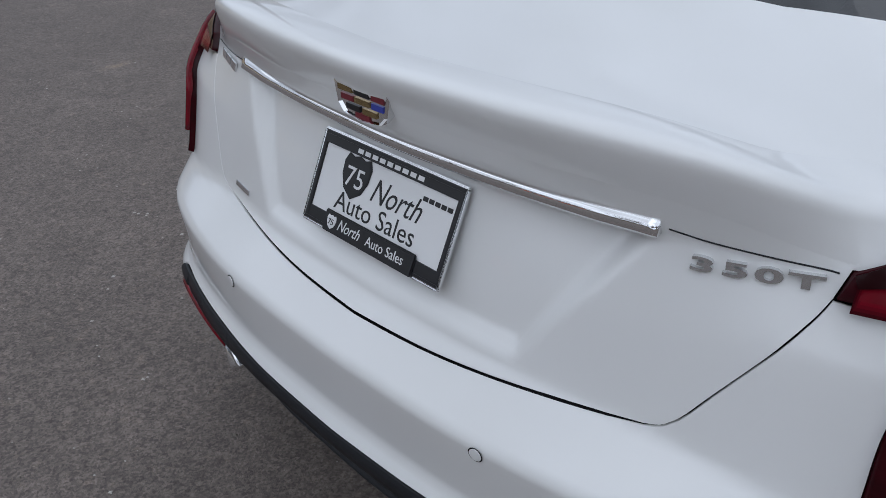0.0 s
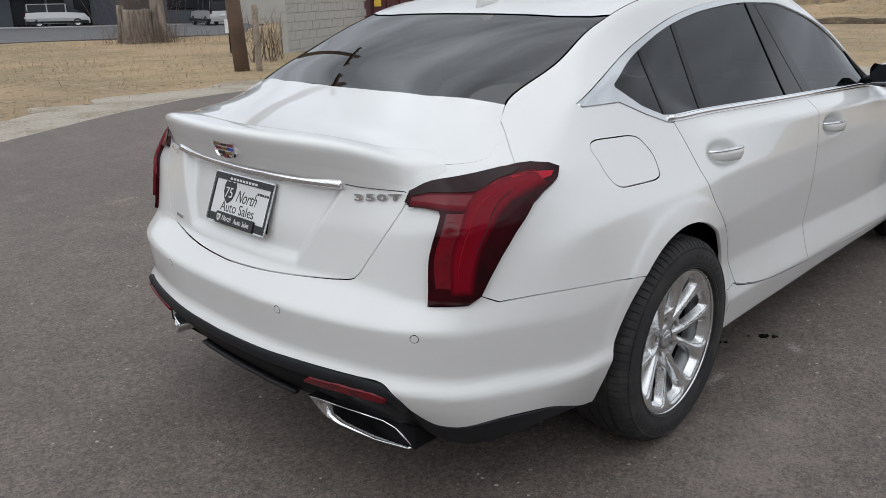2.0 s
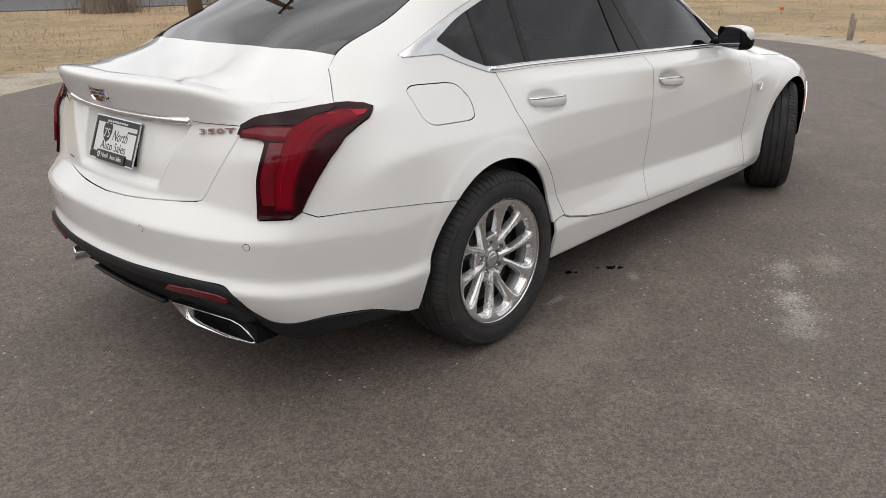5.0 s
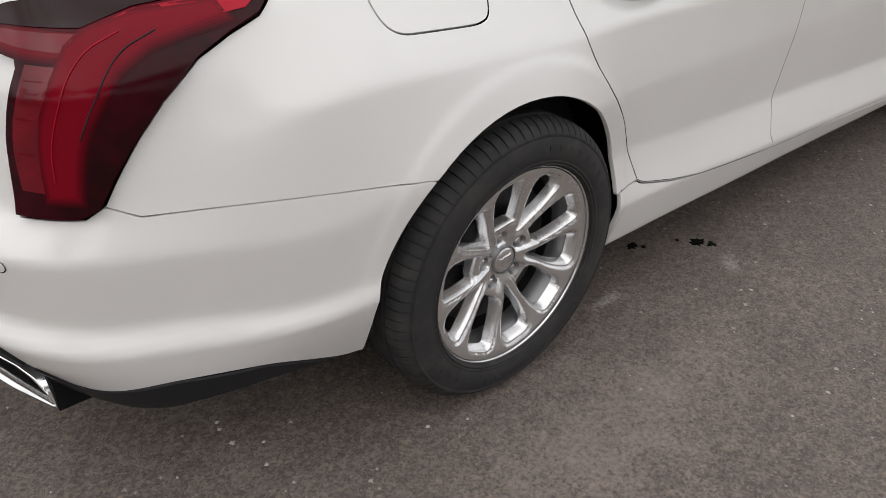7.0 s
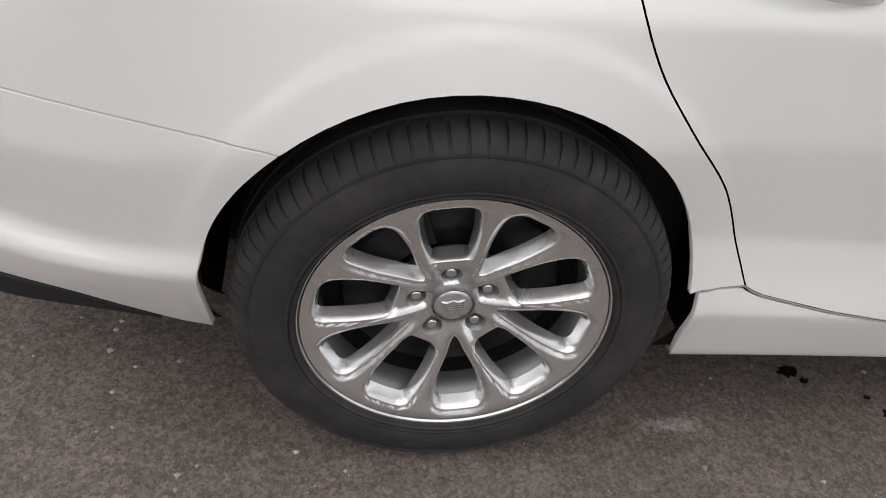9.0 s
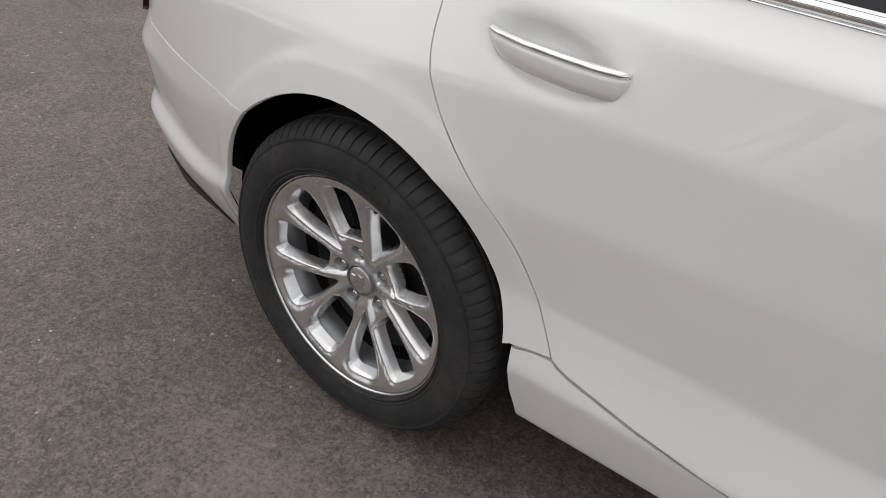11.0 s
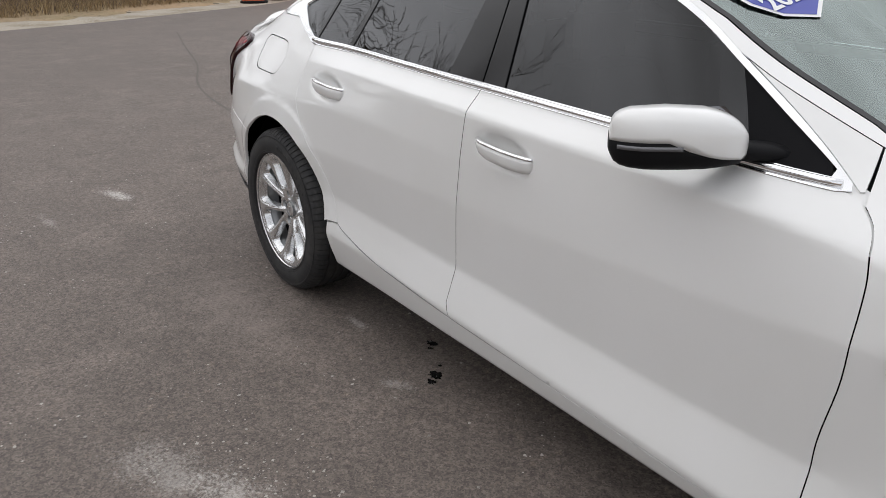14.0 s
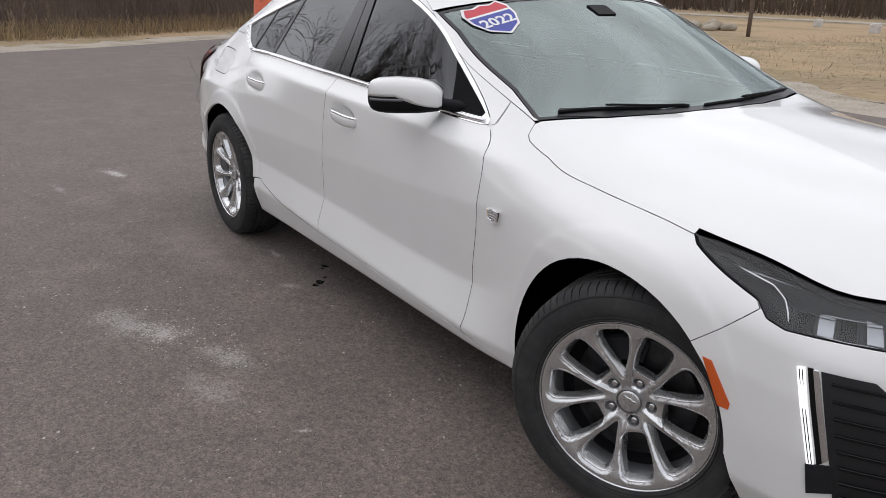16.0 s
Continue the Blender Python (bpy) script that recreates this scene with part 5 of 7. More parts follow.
# ---- mirrors ----
LAMP_GREY = material("grey_lamp_lens", (0.16, 0.16, 0.17), 0.12, 0.3)
for sign in (-1, 1):
    k = 0 if sign < 0 else 1
    fd = doors["front_door"][k]
    inner, outer = Vector((2.000, sign * .850, 1.010)), (Vector((1.840, -1.045, 1.004)) if sign < 0 else Vector((1.765, .915, 1.004)))
    ax = (outer - inner).normalized()
    fwd = Vector((0, 0, 1)).cross(ax) * (1 if sign > 0 else -1)
    fwd = fwd if fwd.x > 0 else -fwd
    def ring(u, a0, a1, n, grow=1.0):
        c = inner.lerp(outer, u)
        up_h = float(np.interp(u, [0, .04, .12, .28, .6, .85, .95, .985, 1], [.016, .030, .046, .060, .065, .062, .054, .042, .022])) * grow
        low_h = float(np.interp(u, [0, .05, .3, .7, .9, .97, 1], [.040, .048, .055, .056, .050, .038, .018])) * grow
        d = float(np.interp(u, [0, .05, .2, .5, .8, .93, .98, 1], [.030, .046, .062, .066, .058, .040, .024, .012])) * grow
        pts = []
        for a in np.linspace(radians(a0), radians(a1), n):
            ca, sa = math.cos(a), math.sin(a)
            pts.append(c + fwd * ((d if ca > 0 else min(d, .040)) * math.copysign(abs(ca) ** .62, ca)) + Vector((0, 0, (up_h if sa > 0 else low_h) * math.copysign(abs(sa) ** .72, sa) + .004)))
        return pts
    us = (0, .02, .05, .09, .14, .22, .32, .45, .6, .74, .85, .92, .96, .985, 1.0)
    low_edge = lambda u: -38 + 40 * min(1, u / .55)
    mirror = part("mirror", loft(bmesh.new(), [ring(u, low_edge(u), 128, 20) for u in us], cap=True), PAINT, fd, "white mirror housing with a black lower shell", True)
    part("mirror_shell", loft(bmesh.new(), [ring(u, -234, low_edge(u) + 2, 26, .985) for u in us], cap=True), TRIM_BLACK, fd, "black lower shell", True)
    lamp_pts = [inner.lerp(outer, u) + fwd * (float(np.interp(u, [.5, .8, .93, .98], [.066, .058, .041, .026])) - .001) + Vector((0, 0, -.001)) for u in np.linspace(.50, .95, 12)]
    part("turn_lamp", tube_mesh("turn_lamp", lamp_pts, [(-.003, -.004), (.003, -.004), (.003, .004), (-.003, .004)], LAMP_GREY), None, fd, "slim clear turn lamp")
    back = [inner.lerp(outer, u) - fwd * .0425 + Vector((0, 0, z)) for u, z in ((.05, -.046), (.93, -.042), (.975, .0), (.93, .050), (.12, .056), (.02, .03))]
    bm = bmesh.new()
    bm.faces.new([bm.verts.new(v) for v in back])
    part("mirror_glass", bm, material("mirror_glass", (.22, .225, .24), .02, 1.0), fd, "dark mirror glass")
    a, b = Vector((2.02, sign * .785, .980)), Vector((1.965, sign * .885, .978))
    rings = []
    for u in np.linspace(0, 1, 6):
        c = a.lerp(b, u)
        rings.append([c + Vector((.052 * (1 - .35 * u) * math.cos(t), 0, .020 * math.sin(t) + .012 * u)) for t in np.linspace(0, 2 * math.pi, 12, endpoint=False)])
    part("mirror_arm", loft(bmesh.new(), rings), TRIM_BLACK, fd, "black mirror arm", True)

# ---- nose ----
LAMP_BACK = noise_mix(material("dark_lamp_bowl", (0.014, 0.015, 0.017), 0.3), [(30, 3, 0.4, 0.7, (0.008, 0.008, 0.010))])
for k, (skin, sign) in enumerate(((RIGHT, -1), (LEFT, 1))):
    head = HEAD_LOW + HEAD_TOP
    lamp = thin("headlamp", head, LAMP_BACK, car, "slim dark headlamp with clear lens and chrome line", skin, -0.022, 0, step=0.02)
    thin("lens", head, LAMP_LENS, lamp, "clear lens", skin, 0.001, 0.0, step=0.02, gap=0.003)
    ring_in = shrink(dense(head, 0.03), 0.0035)
    thin("lamp_rim", head, TRIM_BLACK, lamp, "", skin, -0.001, 0.024, gap=0.001, holes=[ring_in], step=0.02)
    line = [(4.88, .806), (4.95, .790), (5.01, .775), (5.045, .755), (5.060, .735), (5.072, .708)]
    pts = skin.at(np.array([q[0] for q in line]), np.array([q[1] for q in line]), -0.006)
    part("chrome_line", tube_mesh("chrome_line", pts, [(-.0035, -.003), (.0035, -.003), (.0035, .003), (-.0035, .003)], BRIGHT), None, lamp)
    thin("reflector_panel", [(4.83, .818), (4.90, .795), (5.0, .765), (5.04, .735), (5.055, .712), (5.02, .722), (4.99, .752), (4.9, .787)], TRIM_GREY, lamp, "", skin, -0.014, 0.002, step=0.02)
    for j, s in enumerate((5.085, 5.13, 5.18, 5.235, 5.29)):
        thin("lamp_block", [(s, .707), (s + .034, .706), (s + .030, .740), (s - .006, .744)], DARK_CHROME if j % 2 else GLOSS_BLACK, lamp, "", skin, -0.014, 0.006, step=0.02)
    DRL = [(5.106, .637), (5.124, .640), (5.178, .430), (5.162, .426)]
    drl = thin("daytime_lamp", DRL, material("lit_white_lens", (.9, .9, .9), .3), front_bumper, "lit white vertical daytime lamp", skin, 0.006, 0.012, gap=0.001, step=0.02)
    b = drl.data.materials[0].node_tree.nodes["Principled BSDF"]
    b.inputs["Emission Color"].default_value, b.inputs["Emission Strength"].default_value = (1, 1, 1, 1), 0.6
    for u in (.33, .66):
        rib = [(5.106 + .018 * u + .056 * v, .638 - .211 * v) for v in (0.02, .5, .98)]
        pts = skin.at(np.array([q[0] for q in rib]), np.array([q[1] for q in rib]), 0.0066)
        part("lamp_rib", tube_mesh("lamp_rib", pts, [(-.0008, -.0008), (.0008, -.0008), (.0008, .0008), (-.0008, .0008)], TRIM_GREY), None, drl)
    for line in ([(5.09, .742), (5.2, .738), (5.34, .736)], [(5.10, .704), (5.2, .701), (5.34, .699)], [(4.90, .800), (5.0, .785), (5.08, .772)]):
        pts = skin.at(np.array([q[0] for q in line]), np.array([q[1] for q in line]), -0.007)
        part("chrome_line", tube_mesh("chrome_line", pts, [(-.0012, -.0012), (.0012, -.0012), (.0012, .0012), (-.0012, .0012)], CHROME), None, lamp)
    thin("lamp_blade", [(5.140, .638), (5.152, .638), (5.202, .450), (5.192, .440)], CHROME, front_bumper, "chrome blade", skin, 0.008, 0.02, step=0.02)
    thin("lamp_gap", [(5.128, .640), (5.140, .640), (5.192, .435), (5.182, .430)], GLOSS_BLACK, front_bumper, "", skin, 0.003, 0.002, step=0.02)
    thin("lower_block", [(5.160, .424), (5.212, .436), (5.225, .37), (5.172, .352)], TRIM_GREY, front_bumper, "grey trim block", skin, 0.004, 0.01, step=0.02)
    vent = [(5.155, .638), (5.26, .636), (5.31, .600), (5.36, .45), (5.36, .33), (5.23, .33), (5.205, .44)]
    thin("grille_back", vent, PLATE_BLACK, front_bumper, "black grille opening", skin, 0.002, 0.0, step=0.03)
    for j in range(8):
        z = .615 - j * .036
        s0 = float(np.interp(z, [.33, .44, .638], [5.235, 5.215, 5.168])) + .006
        thin("grille_slat", [(s0, z), (s0 + .12, z - .004), (s0 + .12, z + .003), (s0, z + .005)], GLOSS_BLACK, front_bumper, "black grille slat", skin, 0.010, 0.008, step=0.03)
    thin("side_marker", [(4.910, .596), (4.934, .593), (4.988, .502), (4.986, .486), (4.960, .487)], AMBER, front_bumper, "amber side marker lamp", skin, 0.003, 0.006, gap=0.001, step=0.02)

# ---- roof fin, wipers, sticker ----
rings = []
for u in np.linspace(0, 1, 12):
    x = 0.10 + 0.17 * u
    z0 = float(top([x], [0.0])[0, 2]) - .004
    h = .085 * (1 - u) ** .8 * (1 if u > .04 else .9) + .002
    w = .026 * (1 - (2 * abs(u - .45)) ** 2.2 * .75)
    rings.append([Vector((x + (.012 * t if u < .1 else 0), w * (1 - t) ** .6 * s_, z0 + h * t)) for s_, t in ((-1, 0), (-1, .35), (-1, .7), (-1, .93), (1, .93), (1, .7), (1, .35), (1, 0))])
part("roof_fin", loft(bmesh.new(), rings), PAINT, roof, "white roof aerial fin", True)
for pts in ([(2.318, -.62), (2.362, -.47), (2.412, -.30), (2.440, -.14)], [(2.452, -.07), (2.440, .14), (2.398, .35), (2.335, .57)]):
    ts = np.linspace(0, 1, 24)
    path = np.array([TOP.at(np.array([np.interp(u, np.linspace(0, 1, 4), [p[0] for p in pts])]), np.array([np.interp(u, np.linspace(0, 1, 4), [p[1] for p in pts])]), 0.007)[0] for u in ts])
    wiper = part("wiper", tube_mesh("wiper", path, [(-.006, -.006), (.006, -.006), (.003, .003), (-.003, .003)], TRIM_BLACK), None, windshield, "black wiper blade")
    arm = path[8:22] + np.array([(0.004 + .020 * u, 0, .010 - .004 * u) for u in np.linspace(0, 1, 14)])
    part("wiper_arm", tube_mesh("wiper_arm", arm, [(-.005, -.003), (.005, -.003), (.004, .003), (-.004, .003)], TRIM_BLACK), None, windshield)
cowl = [(2.487, 0), (2.465, -.25), (2.40, -.49), (2.33, -.635), (2.30, -.60), (2.365, -.46), (2.43, -.24), (2.452, 0)]
for sgn in (1, -1):
    cq = [(x, y * sgn) for x, y in cowl]
    part("cowl_band", joined("cowl_band", [panel_data(TOP, cq, [], lift=0.001, lip=0, round_it=False, gap=0)], [PLATE_BLACK]), None, windshield, "black band at the foot of the glass")
# black printed border of the windshield
outer_b = [p for p in screen]
inner_b = shrink(outer_b, 0.019)
part("glass_border", joined("glass_border", [panel_data(TOP, outer_b, [inner_b], lift=-0.0015, lip=0, round_it=False, gap=0.003)], [PLATE_BLACK]), None, windshield, "black printed glass border")
sa, sb = TOP.at(np.array([1.735]), np.array([-.56]), .002)[0], TOP.at(np.array([1.885]), np.array([-.41]), .002)[0]
mid, nrm = TOP.facing(np.array([1.81]), np.array([-.495]))
rgt = Vector(sb - sa).normalized()
nv = Vector(nrm[0])
upv = nv.cross(rgt).normalized()
SM = basis(Vector(mid[0]) - nv * .0012, rgt, upv) @ Matrix.Rotation(radians(46), 4, 'Z') @ Matrix.Scale(1.2, 4)
sticker = shield("year_sticker", SM, .185, (PLATE_WHITE, BLUE), windshield, "red and blue shield sticker with a year")
bm = bmesh.new()
bm.faces.new([bm.verts.new(SM @ Vector((x * .166, y * .166, .0018))) for x, y in ((-.36, .5), (-.18, .44), (0, .5), (.18, .44), (.36, .5), (.46, .30), (.46, .22), (-.46, .22), (-.46, .30))])
part("sticker_band", bm, RED_PRINT, windshield)
bm = bmesh.new()
bm.faces.new([bm.verts.new(SM @ Vector((x, y, .0020))) for x, y in ((-.080, .026), (.080, .026), (.080, .036), (-.080, .036))])
part("sticker_line", bm, PLATE_WHITE, windshield)
me = text_mesh("2022", .061, .0002, bold=.0016)
me.transform(SM @ Matrix.Translation((0, -.018, .0026)) @ Matrix.Diagonal((.98, 1, 1, 1)))
me.materials.clear()
me.materials.append(PLATE_WHITE)
part("lettering", me, None, windshield)
bm = box(bmesh.new(), (1.80, -.06, 1.24), (1.90, .06, 1.285), .012)
bm.transform(Matrix.Translation((1.85, 0, 1.26)) @ Matrix.Rotation(radians(25), 4, "Y") @ Matrix.Translation((-1.85, 0, -1.26)))
part("mirror_sensor", bm, TRIM_BLACK, windshield, "black sensor housing behind the glass")

# ---- cabin ----
bm = box(bmesh.new(), (0.0, -.74, .28), (2.3, .74, .33))
part("cabin_floor", bm, SHELL, car)
for sign in (-1, 1):
    bm = box(bmesh.new(), (.1, sign * .755 - .02, .33), (2.05, sign * .755 + .02, .955))
    part("door_lining", bm, SEAT, car)
rings = [[Vector((x, y, z)) for x, z in prof] for y, prof in ((-.70, [(2.42, .86), (2.05, .90), (1.85, .86), (1.84, .62), (2.4, .6)]), (0, [(2.48, .89), (2.05, .945), (1.82, .90), (1.80, .62), (2.4, .6)]), (.70, [(2.42, .86), (2.05, .90), (1.85, .86), (1.84, .62), (2.4, .6)]))]
part("dashboard", loft(bmesh.new(), rings), SEAT, car, "dark dashboard")
for y in (-.37, .37):
    for x, nm in ((1.18, "front_seat"), (.18, "rear_seat")):
        bm = bmesh.new()
        rings = [[Vector((x + dx, y + v, z)) for v, dx in ((-.25, .05), (-.20, .0), (.20, .0), (.25, .05), (.24, .13), (-.24, .13))] for dx0, z in ((0, .35),)]
        rings = []
        for z, lean, w in ((.42, .16, .25), (.60, .12, .26), (.80, .06, .25), (.95, .02, .21), (1.02, 0, .16)):
            rings.append([Vector((x + lean + d, y + v * w / .25, z)) for v, d in ((-.25, .03), (-.19, .10), (.19, .10), (.25, .03), (.22, -.05), (-.22, -.05))])
        s = part(nm, loft(bm, rings), SEAT, car, "dark leather seat")
        bm = box(bmesh.new(), (x + .04, y - .25, .33), (x + .58, y + .25, .50), .05)
        part("cushion", bm, SEAT, s)
        bm = box(bmesh.new(), (x - .06, y - .13, 1.035), (x + .04, y + .13, 1.20), .035)
        part("headrest", bm, SEAT, s)
bm = bmesh.new()
rings = []
TAU = 2 * math.pi
for i in range(28):
    a = TAU * i / 28
    c = Vector((0, .18 * math.cos(a), .18 * math.sin(a)))
    o = c.normalized()
    rings.append([c + o * (.015 * math.cos(b)) + Vector((.015 * math.sin(b), 0, 0)) for b in np.linspace(0, TAU, 8, endpoint=False)])
loft(bm, rings + [rings[0]], cap=False)
box(bm, (-.01, -.16, -.02), (.02, .16, .02))
bm.transform(pose(1.72, .37, .92, 0, 22, 0))
part("steering_wheel", bm, SEAT, car, "black steering wheel", True)



# ---- the place: asphalt, fields, buildings, trees ----
HERE = (-2.48, -2.57)


def out(bearing, rng):
    """A place on the plan, at a bearing in degrees from +x and a range in metres from beside the car's tail."""
    return HERE[0] + rng * math.cos(radians(bearing)), HERE[1] + rng * math.sin(radians(bearing))


def height(x, y):
    """The field falls slightly to the north."""
    d = np.clip(np.asarray(y, float) - 12, 0, 60)
    return -0.009 * d


GRASS = noise_mix(material("dry_grass_field", (0.33, 0.245, 0.147), 0.95), [(5, 8, .50, .66, (.25, .185, .11)), (.35, 7, .45, .72, (.24, .205, .105)), (0.22, 6, 0.42, 0.62, (0.43, 0.305, 0.175)), (0.7, 8, 0.45, 0.70, (0.27, 0.21, 0.11)), (3.2, 8, 0.52, 0.70, (0.38, 0.30, 0.18)), (0.11, 4, 0.52, 0.60, (0.42, 0.295, 0.175)), (9, 8, 0.58, 0.72, (0.09, 0.07, 0.045))], (7, 8, 0.8, 0.15))
GRAVEL = noise_mix(material("pale_gravel", (0.44, 0.385, 0.31), 0.95), [(1.2, 6, 0.4, 0.65, (0.30, 0.25, 0.18)), (30, 6, 0.5, 0.7, (0.52, 0.49, 0.44)), (12, 6, 0.6, 0.75, (0.16, 0.13, 0.10))], (45, 6, 0.9, 0.03))
DIRT = noise_mix(material("bare_soil", (0.10, 0.075, 0.05), 0.97), [(2, 6, 0.45, 0.65, (0.17, 0.125, 0.08))], (6, 8, 1.0, 0.2))
CONCRETE = noise_mix(material("grey_concrete", (0.42, 0.41, 0.385), 0.9), [(.5, 6, 0.4, 0.65, (0.37, 0.36, 0.338)), (20, 5, 0.5, 0.7, (0.40, 0.39, 0.37))], (40, 5, 0.4, 0.01))
WOOD_GREY = noise_mix(material("weathered_wood", (0.30, 0.25, 0.20), 0.9), [(6, 6, 0.4, 0.65, (0.20, 0.16, 0.12)), (30, 5, 0.5, 0.7, (0.38, 0.33, 0.27))], (25, 6, 0.8, 0.03))
POLE_WOOD = noise_mix(material("brown_pole_wood", (0.14, 0.094, 0.068), 0.9), [(1.6, 6, 0.4, 0.65, (0.10, 0.068, 0.05))], (20, 6, 0.6, 0.02))
BARK = noise_mix(material("grey_bark", (0.14, 0.115, 0.095), 0.95), [(8, 5, 0.4, 0.65, (0.09, 0.075, 0.06))], (12, 5, 0.6, 0.02))
STRAW = material("straw_blades", (0.42, 0.32, 0.18), 0.9)
sn = STRAW.node_tree.nodes
isl, tone = sn.new("ShaderNodeNewGeometry"), sn.new("ShaderNodeValToRGB")
tone.color_ramp.elements[0].color, tone.color_ramp.elements[1].color = (0.19, 0.14, 0.085, 1), (0.47, 0.36, 0.21, 1)
tone.color_ramp.elements.new(0.3).color = (0.28, 0.20, 0.11, 1)
tone.color_ramp.elements.new(0.62).color = (0.36, 0.26, 0.14, 1)
STRAW.node_tree.links.new(isl.outputs["Random Per Island"], tone.inputs[0])
STRAW.node_tree.links.new(tone.outputs[0], sn["Principled BSDF"].inputs["Base Color"])
MAUVE = noise_mix(material("mauve_brown_brush", (0.135, 0.098, 0.085), 0.95), [(.5, 4, .4, .65, (.20, .15, .11))])
TWIG = material("brown_twigs", (0.13, 0.095, 0.07), 0.95)
SLATE = noise_mix(material("dark_slate_cladding", (0.060, 0.068, 0.085), 0.6), [(0.8, 4, 0.4, 0.65, (0.050, 0.057, 0.072))])
SILVER_PAINT = material("silver_car_paint", (0.47, 0.47, 0.475), 0.35, 0.5, 0.5)
DARK_PANE = material("dark_pane", (0.016, 0.018, 0.022), 0.25, specular=0.2)


def asphalt_material(name, base, patches):
    m = noise_mix(material(name, base, 0.74), [(0.35, 5, 0.4, 0.65, tuple(c * 0.86 for c in base)), (2.2, 7, 0.45, 0.7, tuple(c * 1.14 for c in base)),
                                               (5, 8, 0.45, 0.75, tuple(c * 0.80 for c in base)), (16, 8, 0.48, 0.72, tuple(c * 0.86 for c in base)), (24, 8, 0.56, 0.76, (base[0] * 1.26, base[1] * 1.22, base[2] * 1.16)), (42, 6, 0.55, 0.70, tuple(c * 0.74 for c in base))], (420, 4, 0.5, 0.004))
    n, l = m.node_tree.nodes, m.node_tree.links
    b = n["Principled BSDF"]
    tc = n.new("ShaderNodeTexCoord")
    for scale, low, high in ((190, 0.64, 1.38), (75, 0.80, 1.20)):
        stones = n.new("ShaderNodeTexVoronoi")
        stones.inputs["Scale"].default_value = scale
        l.new(tc.outputs["Object"], stones.inputs["Vector"])
        tone = n.new("ShaderNodeMapRange")
        tone.inputs[3].default_value, tone.inputs[4].default_value = low, high
        pick = n.new("ShaderNodeSeparateColor")
        l.new(stones.outputs["Color"], pick.inputs[0])
        l.new(pick.outputs[0], tone.inputs[0])
        mul = n.new("ShaderNodeVectorMath")
        mul.operation = "SCALE"
        l.new(b.inputs["Base Color"].links[0].from_socket, mul.inputs[0])
        l.new(tone.outputs[0], mul.inputs["Scale"])
        l.new(mul.outputs[0], b.inputs["Base Color"])
    rag = n.new("ShaderNodeTexNoise")
    rag.inputs["Scale"].default_value, rag.inputs["Detail"].default_value, rag.inputs["Roughness"].default_value = 9, 8, 0.7
    l.new(tc.outputs["Object"], rag.inputs["Vector"])
    fine = n.new("ShaderNodeTexNoise")
    fine.inputs["Scale"].default_value, fine.inputs["Detail"].default_value, fine.inputs["Roughness"].default_value = 85, 5, 0.7
    l.new(tc.outputs["Object"], fine.inputs["Vector"])
    speck = n.new("ShaderNodeMix")
    speck.inputs[0].default_value = 0.62
    l.new(rag.outputs[0], speck.inputs[2])
    l.new(fine.outputs[0], speck.inputs[3])
    for x, y, sx, sy, turn, strength, col in patches:
        mp = n.new("ShaderNodeMapping")
        mp.vector_type = "TEXTURE"
        mp.inputs["Location"].default_value, mp.inputs["Rotation"].default_value, mp.inputs["Scale"].default_value = (x, y, 0), (0, 0, radians(turn)), (sx, sy, 1)
        l.new(tc.outputs["Object"], mp.inputs[0])
        ln = n.new("ShaderNodeVectorMath")
        ln.operation = "LENGTH"
        l.new(mp.outputs[0], ln.inputs[0])
        fall = n.new("ShaderNodeMapRange")
        fall.inputs[1].default_value, fall.inputs[2].default_value, fall.inputs[3].default_value, fall.inputs[4].default_value = 0.1, 1.0, 0.25, -0.10
        l.new(ln.outputs["Value"], fall.inputs[0])
        add = n.new("ShaderNodeMath")
        add.operation = "ADD"
        l.new(fall.outputs[0], add.inputs[0])
        l.new(speck.outputs[0], add.inputs[1])
        cut = n.new("ShaderNodeMapRange")
        cut.inputs[1].default_value, cut.inputs[2].default_value, cut.inputs[3].default_value, cut.inputs[4].default_value = 0.66, 0.82, 0.0, strength
        l.new(add.outputs[0], cut.inputs[0])
        mx = n.new("ShaderNodeMix")
        mx.data_type = "RGBA"
        l.new(cut.outputs[0], mx.inputs[0])
        l.new(b.inputs["Base Color"].links[0].from_socket, mx.inputs[6])
        mx.inputs[7].default_value = (*col, 1)
        l.new(mx.outputs[2], b.inputs["Base Color"])
    return m


PALE = (0.58, 0.55, 0.51)
